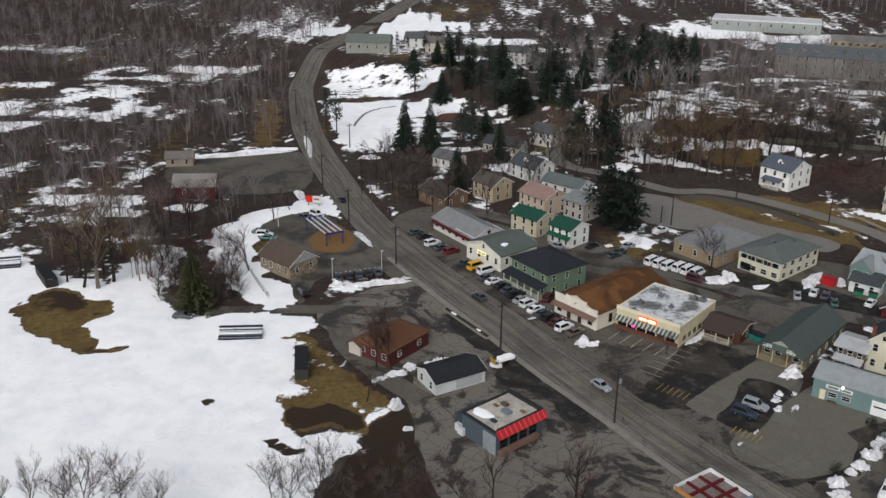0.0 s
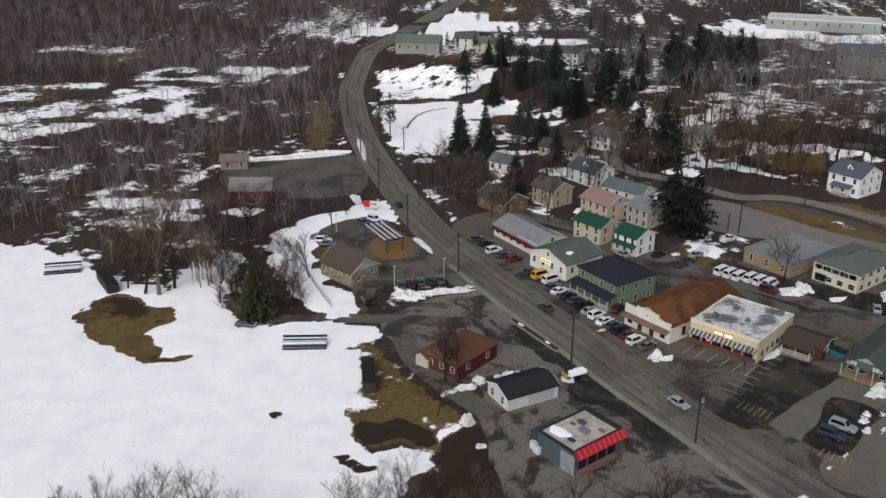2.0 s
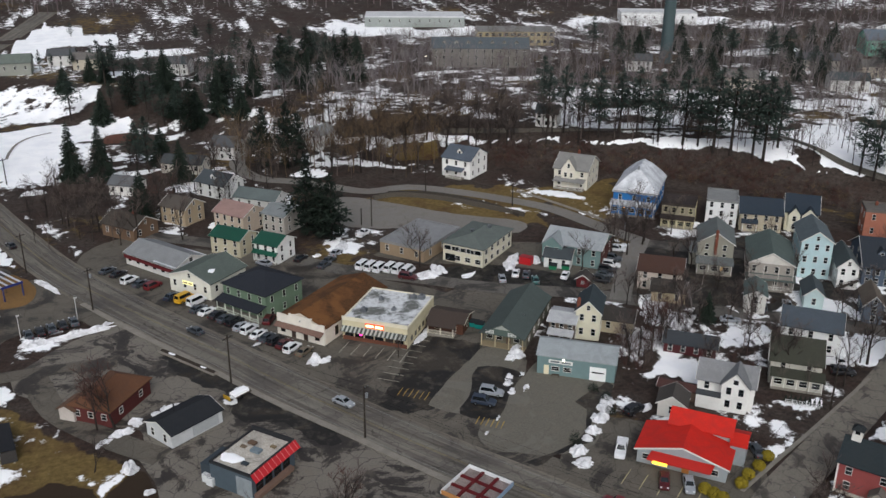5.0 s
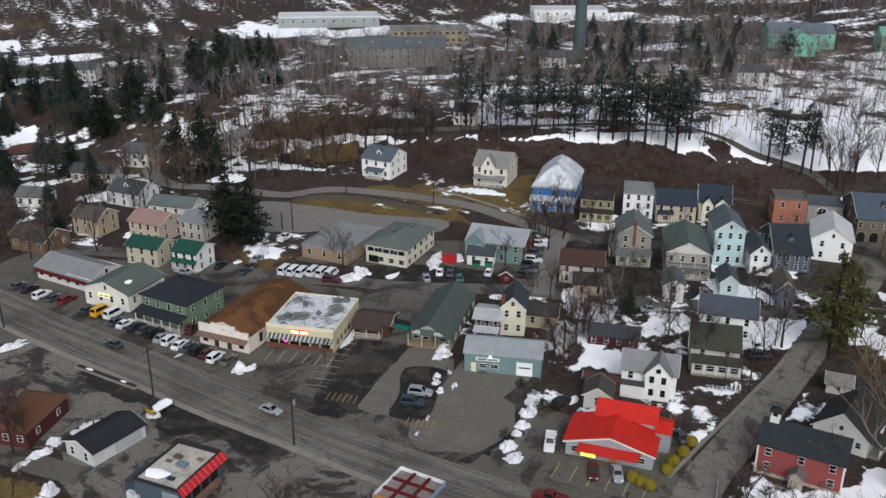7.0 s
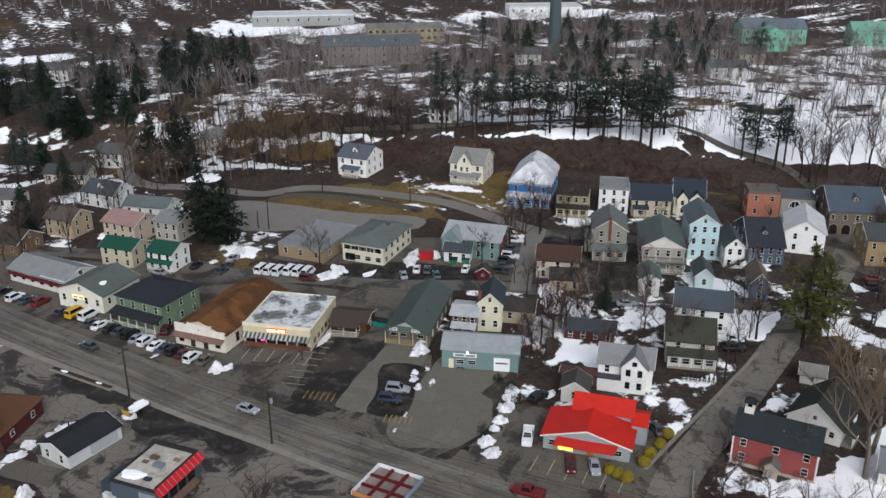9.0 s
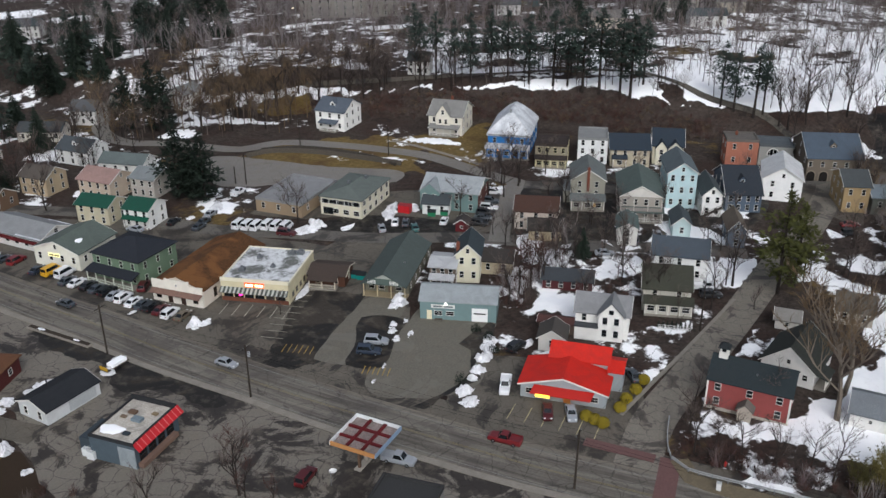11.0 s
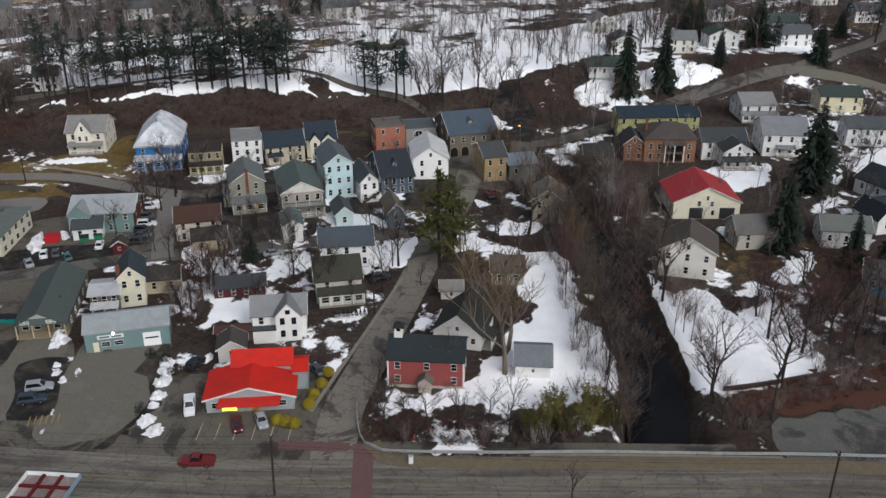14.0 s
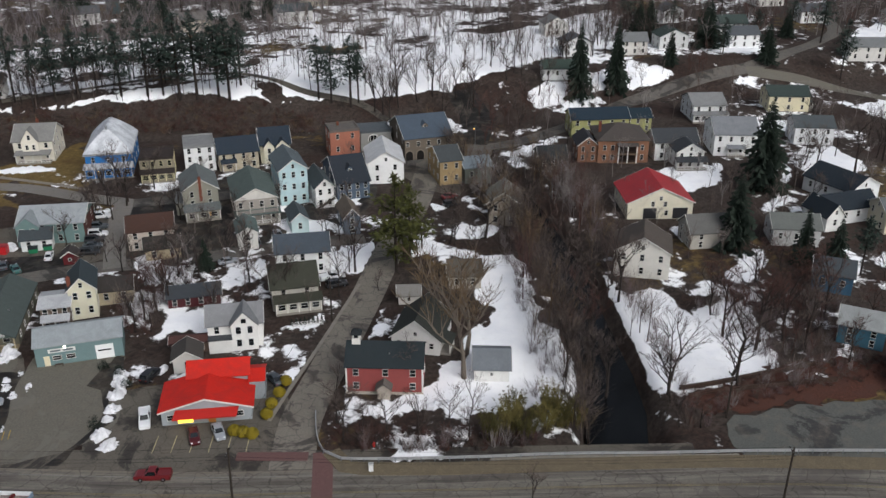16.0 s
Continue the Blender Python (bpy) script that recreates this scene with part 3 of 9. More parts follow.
tagged(new("road_back", strip("road_back", [(-2, 262), (20, 246), (34, 232), (48, 216), (64, 204), (78, 193), (100, 180), (116, 166), (136, 152), (150, 140)], 6, 0.1, ASPHALT_LANE)), "cracked asphalt lane behind the shops", "road", kind="structure")
tagged(new("road_alley", strip("road_alley", [(104, 175), (113, 187), (123, 199), (130, 206)], 5, 0.11, ASPHALT_PALE)), "short asphalt alley between the houses", "road", kind="structure")
tagged(new("road_field", strip("road_field", [(-8, 186), (-22, 187), (-36, 187), (-52, 186), (-60, 190), (-70, 200)], 4.5, 0.08, ASPHALT_LOT)), "muddy gravel track beside the sports field", "road", kind="structure")
tagged(new("road_yard", strip("road_yard", [(-24, 186), (-20, 170), (-12, 158), (-3, 148)], 5, 0.09, ASPHALT_LOT)), "damp asphalt drive behind the house", "road", kind="structure")


def lot(name, pts, lift, material, label, ragged=0.7, category="car park"):
    """A paved yard with a slightly broken edge."""
    bm = bmesh.new()
    ring = []
    for p in spline(pts, 2.0 if ragged < 0.9 else 0.8, closed=True):
        j = noise.noise(Vector((p.x * 0.4, p.y * 0.4, 3))) * ragged
        k = noise.noise(Vector((p.x * 1.3, p.y * 1.3, 7))) * ragged * 0.5
        ring.append(bm.verts.new((p.x + j + k, p.y + j - k, lift)))
    face = bm.faces.new(ring)
    bmesh.ops.triangulate(bm, faces=[face])
    bmesh.ops.recalc_face_normals(bm, faces=bm.faces)
    if sum(f.normal.z for f in bm.faces) < 0:
        bmesh.ops.reverse_faces(bm, faces=bm.faces)
    me = bpy.data.meshes.new(name)
    bm.to_mesh(me)
    bm.free()
    me.materials.append(material)
    return tagged(new(name, me), label, category, kind="structure")


lot("pavement_shops", LOTS["pavement_shops"], 0.03, ASPHALT_LOT, "cracked asphalt car park in front of the shops")
lot("pavement_market", LOTS["pavement_market"], 0.05, ASPHALT_LOT, "patched asphalt car park beside the market")
lot("pavement_garage", LOTS["pavement_garage"], 0.065, ASPHALT_NEW, "smooth grey asphalt yard before the garage")
lot("pavement_restaurant", LOTS["pavement_restaurant"], 0.055, ASPHALT_LOT, "asphalt car park round the red-roofed restaurant")
lot("pavement_store", LOTS["pavement_store"], 0.02, ASPHALT_WORN, "broken damp asphalt round the roadside store")
lot("pavement_depot", LOTS["pavement_depot"], 0.03, ASPHALT_LOT, "empty dark asphalt yard beside the woods")
lot("pavement_playground", LOTS["pavement_playground"], 0.025, ASPHALT_LOT, "asphalt car park beside the stone building")
lot("pavement_school", LOTS["pavement_school"], 0.035, ASPHALT_PALE, "wide grey asphalt strip below the grass bank")
lot("pavement_mill", LOTS["pavement_mill"], 0.04, ASPHALT_LOT, "dark asphalt yard before the stone mill")
lot("pavement_yards", [(104, 176), (110, 186), (120, 196), (134, 204), (150, 202), (168, 192), (182, 180), (184, 168), (176, 158), (160, 150), (144, 152), (130, 158), (116, 164)], -0.02, ASPHALT_DAMP, "dark wet lanes and yards between the houses", 0.7, "yard")
tagged(new("road_mill", strip("road_mill", [(224, 160), (232, 164), (243, 170), (252, 178), (258, 188)], 11, 0.12, ASPHALT_DARK)), "dark wet yard behind the stone mill", "road", kind="structure")
lot("pavement_corner", LOTS["pavement_corner"], 0.03, make_asphalt("asphalt_wet", "63645f", "3c3b3a", 0.45, 0.12), "wet grey asphalt yard beside the road")
lot("ground_bank", [(129, 47), (133, 51.5), (140, 47), (150, 40.5), (161, 31), (164, 24), (156, 21.5), (148, 28), (138.5, 37), (132, 42)], 0.1, paint("5b3b30", 0.95, 0.3, 0.4, scale=0.7), "bare bank of rust-brown leaf litter", 2.2, "ground")
tagged(new("pavement_verge", strip("pavement_verge", MAIN[2:12], 21, 0.012, ASPHALT_LOT)), "cracked asphalt verge between the road and the lots", "pavement", kind="structure")
lot("pavement_patch", [(64.9, 164.8), (71.2, 161.0), (65.6, 152.7), (59.7, 157.3), (53.9, 148.0), (49.7, 142.7), (46.2, 146.2), (45.3, 147.5), (51.5, 154.4), (59.3, 160.7)], 0.068, ASPHALT_NEW, "smooth grey asphalt beside the parking bays", 0.6)
lot("pavement_patch", [(59.9, 157.6), (67.0, 152.5), (62.1, 146.6), (55.0, 138.4), (49.7, 142.7), (53.9, 148.0)], 0.075, ASPHALT_DAMP, "dark damp parking bays beside the garage yard", 0.4)
lot("pavement_patch", [(72.1, 138.9), (81.1, 142.6), (79.2, 138.2), (70.8, 131.2), (69.0, 126.2), (64.0, 125.2), (55.4, 122.8), (54.2, 124.3), (62.3, 125.9), (67.9, 128.6), (72.5, 135.7)], 0.07, ASPHALT_DAMP, "dark wet edge of the garage yard", 0.8)
lot("pavement_patch", [(2.4, 192.4), (6.9, 181.8), (12.2, 171.8), (17.9, 158.9), (23.1, 150.9), (27.0, 142.9), (23.6, 141.3), (18.5, 151.0), (10.5, 155.8), (11.8, 165.0), (6.1, 170.3), (1.5, 180.8)], 0.045, ASPHALT_DAMP, "dark wet asphalt between the roadside buildings", 1.0)
lot("pavement_patch", [(67, 202), (74, 208), (86, 205), (99, 193), (101, 181), (91, 186), (74, 196)], 0.06, ASPHALT_DARK, "dark resealed asphalt yard behind the shops")
lot("pavement_patch", [(53, 173.8), (59.5, 170.8), (64.4, 167), (59.5, 159.5), (52, 152.2), (46.5, 146.5), (41, 146.5), (36.5, 150.6), (40.6, 156.4), (46, 164), (50, 170)], 0.062, ASPHALT_DAMP, "darker damp asphalt between the market's bays", 0.95)
BRICK_RED = paint("6f5350", 0.9, 0.2, 0.3)
for name, pts, w in (("crosswalk", [(82.6, 91.4), (78, 87.3), (71.5, 81.6), (66, 76.6)], 3.2), ("crosswalk", [(73.6, 101.8), (80.4, 92.6)], 2.2)):
    tagged(new(name, strip(name, pts, w, 0.11 if w > 3 else 0.135, BRICK_RED)), "faded red brick-paved crossing over the street", "crosswalk", kind="structure")
tagged(new("pavement_bridge", strip("pavement_bridge", [(83.5, 90.5), (82, 86), (88.7, 76), (98.2, 64), (108.6, 51.2), (121, 35), (136, 13)], 3.0, 0.2, paint("776c58", 0.95, 0.25, 0.45, scale=1.2), 3.0, 0, 0.35)), "raised concrete pavement beside the bridge railing", "pavement", kind="structure")
tagged(new("pavement_south", strip("pavement_south", [(-14, 218), (-4, 199), (7, 180), (18, 160), (30, 141), (41, 123), (56, 101), (70, 84), (85, 66), (106, 39)], 1.3, 0.12, CONCRETE, 3.0, 0, 0.3)), "cracked concrete pavement along the main road", "pavement", kind="structure")
tagged(new("pavement_side", strip("pavement_side", [(83.5, 104.6), (94.3, 109.4), (105.2, 114), (117, 119.2), (131, 125.4)], 0.7, 0.14, CONCRETE, 3.0, 0, 0.3)), "narrow concrete pavement beside the side street", "pavement", kind="structure")
tagged(new("pavement_shoulder", strip("pavement_shoulder", [(77.5, 88), (86.5, 74.5), (96, 62), (106.2, 49.2), (118.5, 33), (133.5, 11)], 4.2, 0.06, ASPHALT_ROAD, 3.0)), "asphalt shoulder beside the bridge pavement", "road", kind="structure")
tagged(new("pavement_path", strip("pavement_path", [(117, 258), (121, 250), (126, 236), (130, 222)], 1.3, 0.12, CONCRETE, 3.0, 0, 0.2)), "pale concrete footpath across the lawn", "path", kind="structure")
tagged(new("stone_wall", strip("stone_wall", [(72, 266), (80, 266.5), (91, 259), (101, 247), (109, 236)], 0.6, 1.3, paint("5d574e", 0.95, 0.3, 0.4, scale=1.5), 2.0, 0, 1.5)), "low dry stone retaining wall along the lane", "wall", kind="structure")
TRAIL = [(111, 315), (143, 296), (171, 283), (200, 273), (218, 255), (219, 228), (228, 209), (227, 196)]
tagged(new("road_trail", strip("road_trail", TRAIL, 3.0, 0.3, ASPHALT_LOT)), "dark narrow lane across the snowy slope", "path", kind="structure")
wat = [(90, 28)] + RIVER + [(236, 190)]
tagged(new("water", strip("river", wat, 10.5, -3.1 + 0.0, make_water(), 3.0)), "dark slow river below the road bridge", "river", kind="structure")
for v in bpy.data.objects["water"].data.vertices:
    v.co.z = -3.1


# ---- houses ----
WINDOWS = {}


def window_meshes(w, h, trim):
    key = (round(w, 2), round(h, 2), trim.name)
    if key not in WINDOWS:
        b = 0.055
        s = Shape()
        s.box(-w / 2 - b, w / 2 + b, -0.09, 0.03, -b, 0).box(-w / 2 - b, w / 2 + b, -0.09, 0.03, h, h + b)
        s.box(-w / 2 - b, -w / 2, -0.08, 0.03, 0, h).box(w / 2, w / 2 + b, -0.08, 0.03, 0, h)
        s.box(-w / 2, w / 2, -0.05, 0.02, h * 0.48, h * 0.53)
        p = Shape().box(-w / 2, w / 2, -0.025, 0.02, 0, h)
        WINDOWS[key] = (s.mesh("window_frame", trim), p.mesh("pane", GLASS))
    return WINDOWS[key]


def add_window(parent, x, y, z, turn, w=0.9, h=1.5, trim=TRIM):
    fr, pa = window_meshes(w, h, trim)
    win = part("window", fr, parent, at=pose(x, y, z, 0, 0, turn))
    part("pane", pa, win)
    return win


DOORS = {}


def add_door(parent, x, y, z, turn, w=1.0, h=2.1, code="e8e6e0", panels=2):
    key = (w, h, code, panels)
    if key not in DOORS:
        s = Shape().box(-w / 2, w / 2, -0.06, 0.02, 0, h)
        for i in range(panels):
            a, b = h * (0.08 + i * 0.9 / panels), h * (0.08 + (i + 1) * 0.9 / panels) - 0.1
            s.box(-w * 0.4, w * 0.4, -0.085, -0.06, a, b)
        DOORS[key] = (s.mesh("door", paint(code, 0.5, 0.05, 0.1)), Shape().box(w * 0.3, w * 0.36, -0.12, -0.06, 0.95, 1.07).mesh("door_handle", METAL))
    d = part("door", DOORS[key][0], parent, at=pose(x, y, z, 0, 0, turn))
    if h < 2.3:
        part("door_handle", DOORS[key][1], d)
    return d


def gable_roof(w, d, e, rise, over, along):
    """Two pitched slabs; along: the ridge runs along x, else along y."""
    s = Shape()
    t = 0.22
    k = rise / (d / 2) if along else rise / (w / 2)
    x, y = w / 2 + over, d / 2 + over
    z0, z1 = e - k * over + t, e + rise + t
    if along:
        s.slab([(-x, -y, z0), (x, -y, z0), (x, 0, z1), (-x, 0, z1)], t).slab([(-x, 0, z1), (x, 0, z1), (x, y, z0), (-x, y, z0)], t)
    else:
        s.slab([(-x, -y, z0), (0, -y, z1), (0, y, z1), (-x, y, z0)], t).slab([(0, -y, z1), (x, -y, z0), (x, y, z0), (0, y, z1)], t)
    return s


def hip_roof(w, d, e, rise, over):
    x, y, t = w / 2 + over, d / 2 + over, 0.2
    r = max(w - d, 0) / 2 + 0.4
    q = max(d - w, 0) / 2 + 0.4
    a, b = (-r, -q if d > w else 0, e + rise + t), (r, q if d > w else 0, e + rise + t)
    if d > w:
        a, b = (0, -q, e + rise + t), (0, q, e + rise + t)
    else:
        a, b = (-r, 0, e + rise + t), (r, 0, e + rise + t)
    c = [(-x, -y, e + t), (x, -y, e + t), (x, y, e + t), (-x, y, e + t)]
    s = Shape()
    low = [(p[0], p[1], e) for p in c]
    s.add(c + low, [(0, 4, 5, 1), (1, 5, 6, 2), (2, 6, 7, 3), (3, 7, 4, 0), (7, 6, 5, 4)])
    if d > w:
        s.add(c + [a, b], [(0, 1, 4), (1, 2, 5, 4), (2, 3, 5), (3, 0, 4, 5)])
    else:
        s.add(c + [a, b], [(0, 1, 5, 4), (1, 2, 5), (2, 3, 4, 5), (3, 0, 4)])
    return s


def house(label, x, y, yaw, w, d, eave, wall="e2dfd6", roof="4a4c4e", kind="gable", rise=2.6, floors=2, front=3, side=2, back=1, trim=TRIM,
          name="house", category="house", chimney=None, porch=None, z=None, win=(0.85, 1.5), over=0.45, door=None, dormer=0, boards=0.15, metal=False, attic=True, group=""):
    """A building: its walls, roof, windows, door, chimney and porch. Local x runs along the front, y goes inwards."""
    h0 = high(x, y) if z is None else z
    ob = empty(name, pose(x, y, h0, 0, 0, yaw), label, category, group)
    ob["eave"] = eave
    s = Shape()
    a, b = w / 2, d / 2
    base = [(-a, -b, -0.6), (a, -b, -0.6), (a, b, -0.6), (-a, b, -0.6), (-a, -b, eave), (a, -b, eave), (a, b, eave), (-a, b, eave)]
    if kind == "gable":
        s.add(base + [(-a, 0, eave + rise), (a, 0, eave + rise)], [(0, 1, 5, 4), (1, 2, 6, 9, 5), (2, 3, 7, 6), (3, 0, 4, 8, 7), (4, 5, 9, 8), (6, 7, 8, 9)])
    elif kind == "front":
        s.add(base + [(0, -b, eave + rise), (0, b, eave + rise)], [(0, 1, 5, 8, 4), (1, 2, 6, 5), (2, 3, 7, 9, 6), (3, 0, 4, 7), (4, 8, 9, 7), (5, 6, 9, 8)])
    else:
        s.add(base, [(0, 1, 5, 4), (1, 2, 6, 5), (2, 3, 7, 6), (3, 0, 4, 7), (4, 5, 6, 7)])
    part("wall", s.mesh("wall", paint(wall, 0.75, 0.06, 0.16, 0, boards)), ob)
    rm = paint(roof, 0.5, 0.12, 0.3, 0.3) if metal else shingle(roof)
    if kind in ("gable", "front"):
        rs = gable_roof(w, d, eave, rise, over, kind == "gable")
    elif kind == "hip":
        rs = hip_roof(w, d, eave, rise, over)
    else:
        rs = Shape().box(-a + 0.3, a - 0.3, -b + 0.3, b - 0.3, eave - 0.2, eave + 0.05)
        for q in ((-a - 0.05, a + 0.05, -b - 0.05, -b + 0.3), (-a - 0.05, a + 0.05, b - 0.3, b + 0.05), (-a - 0.05, -a + 0.3, -b + 0.3, b - 0.3), (a - 0.3, a + 0.05, -b + 0.3, b - 0.3)):
            rs.box(*q, eave - 0.3, eave + 0.45)
    rob = part("roof", rs.mesh("roof", rm), ob)
    ww, wh = win
    fh = eave / floors
    back = back if math.hypot(x, y) < 240 else 0
    for f in range(floors):
        zz = f * fh + (fh - wh) * 0.62
        for i in range(front):
            if f == 0 and door is not None and i == door:
                add_door(ob, -a + w * (i + 0.5) / front, -b, 0.1, 0)
                continue
            add_window(ob, -a + w * (i + 0.5) / front, -b, zz, 0, ww, wh, trim)
        for i in range(side):
            for e in (-1, 1):
                if math.hypot(x, y) < 200 or e * (math.cos(radians(yaw)) * x + math.sin(radians(yaw)) * y) < 0:
                    add_window(ob, e * a, -b + d * (i + 0.5) / side, zz, 90 * e, ww, wh, trim)
        for i in range(back):
            add_window(ob, -a + w * (i + 0.5) / back, b, zz, 180, ww, wh, trim)
    if attic and kind == "front" and rise > 1.8:
        add_window(ob, 0, -b, eave + rise * 0.15, 0, ww * 0.8, min(wh * 0.7, rise * 0.5), trim)
    if attic and kind == "gable" and rise > 1.8:
        add_window(ob, a, 0, eave + rise * 0.15, 90, ww * 0.8, min(wh * 0.7, rise * 0.5), trim)
        add_window(ob, -a, 0, eave + rise * 0.15, -90, ww * 0.8, min(wh * 0.7, rise * 0.5), trim)
    if kind in ("gable", "front") and math.hypot(x, y) < 300:
        # pale rake boards along the gable ends
        for e in (-1, 1):
            for g in (-1, 1):
                if kind == "front":
                    q = (b + over + 0.02) * e
                    p0, p1 = Vector((g * (a + over), q, eave - rise / a * over + 0.12)), Vector((0, q, eave + rise + 0.12))
                else:
                    q = (a + over + 0.02) * e
                    p0, p1 = Vector((q, g * (b + over), eave - rise / b * over + 0.12)), Vector((q, 0, eave + rise + 0.12))
                n = Vector((0, 0.03, 0)) if kind == "front" else Vector((0.03, 0, 0))
                up = Vector((0, 0, 0.11))
                k = Shape().add([p0 - n - up, p0 + n - up, p0 + n + up, p0 - n + up, p1 - n - up, p1 + n - up, p1 + n + up, p1 - n + up],
                                [(0, 1, 2, 3), (7, 6, 5, 4), (0, 4, 5, 1), (1, 5, 6, 2), (2, 6, 7, 3), (3, 7, 4, 0)])
                part("rake_board", k.mesh("rake_board", trim), rob)
    if chimney:
        cx, cy, ch = chimney
        top = eave + rise + ch
        c = Shape().box(cx - 0.35, cx + 0.35, cy - 0.35, cy + 0.35, eave * 0.6, top).box(cx - 0.42, cx + 0.42, cy - 0.42, cy + 0.42, top - 0.25, top - 0.1)
        c.box(cx - 0.2, cx + 0.2, cy - 0.2, cy + 0.2, top, top + 0.25)
        part("chimney", c.mesh("chimney", paint("7a4a3a", 0.9, 0.2, 0.3)), rob, "red brick chimney")
    for i in range(dormer):
        dx = -a + w * (i + 1) / (dormer + 1) if dormer > 1 else 0
        dy, dz = -b * 0.55, eave + rise * 0.3
        ds = Shape()
        g = 0.9
        ds.add([(dx - g, dy - 0.4, dz), (dx + g, dy - 0.4, dz), (dx + g, dy - 0.4, dz + 1.3), (dx, dy - 0.4, dz + 2.1), (dx - g, dy - 0.4, dz + 1.3),
                (dx - g, dy + 2.4, dz), (dx + g, dy + 2.4, dz), (dx + g, dy + 2.4, dz + 1.3), (dx, dy + 2.4, dz + 2.1), (dx - g, dy + 2.4, dz + 1.3)],
               [(0, 1, 2, 3, 4), (1, 6, 7, 2), (5, 0, 4, 9), (5, 9, 8, 7, 6)])
        part("dormer", ds.mesh("dormer", paint(wall, 0.75, 0.06, 0.16)), rob)
        dr = Shape()
        dr.slab([(dx - g - 0.25, dy - 0.65, dz + 1.1), (dx, dy - 0.65, dz + 2.25), (dx, dy + 2.4, dz + 2.25), (dx - g - 0.25, dy + 2.4, dz + 1.1)], 0.12)
        dr.slab([(dx, dy - 0.65, dz + 2.25), (dx + g + 0.25, dy - 0.65, dz + 1.1), (dx + g + 0.25, dy + 2.4, dz + 1.1), (dx, dy + 2.4, dz + 2.25)], 0.12)
        part("dormer_roof", dr.mesh("dormer_roof", rm), rob)
        add_window(ob, dx, dy - 0.4, dz + 0.2, 0, 0.8, 1.0, trim)
    if porch:
        add_porch(ob, porch, w, d, roof, trim, wall)
    return ob


def add_porch(ob, porch, w, d, roof, trim, wall="cfccc3"):
    """A lean-to porch on the front or a side: (where, width, depth, height, shift, enclosed)."""
    where, pw, pd, ph, sh, closed = porch
    turn, off = {"front": (0, d / 2), "right": (90, w / 2), "left": (-90, w / 2), "back": (180, d / 2)}[where]
    m = pose(0, 0, 0, 0, 0, turn) @ pose(sh, -off, 0)
    r = Shape().slab([(-pw / 2 - 0.3, -pd - 0.3, ph), (pw / 2 + 0.3, -pd - 0.3, ph), (pw / 2 + 0.3, 0, ph + 0.7), (-pw / 2 - 0.3, 0, ph + 0.7)], 0.15)
    part("porch_roof", r.mesh("porch_roof", shingle(roof)), ob, at=m)
    part("porch_floor", Shape().box(-pw / 2, pw / 2, -pd, 0, -0.2, 0.35).mesh("porch_floor", paint("8a857c", 0.8)), ob, at=m)
    n = max(2, int(pw / 2.2) + 1)
    post = Shape().box(-0.09, 0.09, -0.09, 0.09, 0.3, ph + 0.08).box(-0.15, 0.15, -0.15, 0.15, ph - 0.15, ph + 0.02).mesh("post", trim)
    for i in range(n):
        part("post", post, ob, at=m @ pose(-pw / 2 + 0.15 + (pw - 0.3) * i / (n - 1), -pd + 0.15, 0))
    if closed:
        part("porch_wall", Shape().box(-pw / 2 + 0.1, pw / 2 - 0.1, -pd + 0.2, -0.02, 0.3, ph * 0.98).mesh("porch_wall", paint(wall, 0.75, 0.06, 0.16)), ob, at=m)
        for i in range(n - 1):
            fr, pa = window_meshes(min(1.4, (pw - 0.3) / (n - 1) - 0.5), 1.2, trim)
            q = part("window", fr, ob, at=m @ pose(-pw / 2 + 0.15 + (pw - 0.3) * (i + 0.5) / (n - 1), -pd + 0.2, ph * 0.38))
            part("pane", pa, q)
    else:
        rail = Shape().box(-pw / 2, pw / 2, -pd + 0.1, -pd + 0.18, 1.15, 1.25).box(-pw / 2, pw / 2, -pd + 0.1, -pd + 0.18, 0.5, 0.58)
        for i in range(int(pw / 0.3)):
            rail.box(-pw / 2 + 0.3 * i, -pw / 2 + 0.3 * i + 0.05, -pd + 0.11, -pd + 0.16, 0.5, 1.2)
        part("railing", rail.mesh("railing", trim), ob, at=m)
# shops along the main road
house("two-storey green and cream timber shop with a dark hip roof", 25.3, 202.6, -55, 13.1, 12, 6, "687b66", "2c2f36", "hip", 2.6, 2, 4, 3, porch=("front", 13, 2.6, 3.0, 0, False), trim=paint("c9d0c0", 0.6), category="shop", name="shop")
cream_shop = house("cream-painted two-storey shop with a green shingle roof", 15.0, 218.0, -50, 12.6, 12.6, 4.2, "dcdacd", "5f6862", "front", 2.2, 1, 4, 3, category="shop", name="shop")
shop_row = house("long low white shop row with a grey roof and red base", 6.8, 234.5, -56, 19, 10, 3.2, "cfcdc8", "8b8d8e", "gable", 2, 1, 6, 2, category="shop", name="shop", win=(1.3, 1.4))
house("cream two-storey house with a bright green metal roof", 24.7, 238.7, -47, 9.4, 7.2, 4.9, "bdb59c", "1d5240", "gable", 1.6, 2, 3, 2, metal=True)
house("white two-storey house with a bright green metal roof and porch", 33.8, 230.2, -48, 7.2, 7.6, 5, "e4e4df", "1d5240", "gable", 1.7, 2, 3, 2, metal=True, porch=("front", 7, 0.9, 2.6, 0, False))
house("faded pink-roofed two-storey clapboard house", 29.6, 257.0, -52, 10.75, 9.5, 5, "b9aa98", "9a7f78", "gable", 2.2, 2, 4, 2)
house("grey two-storey house with a pale metal roof", 40.8, 251.4, -50, 7.56, 9.2, 5.2, "a9a39b", "8f9494", "gable", 1.6, 2, 3, 2, metal=True)
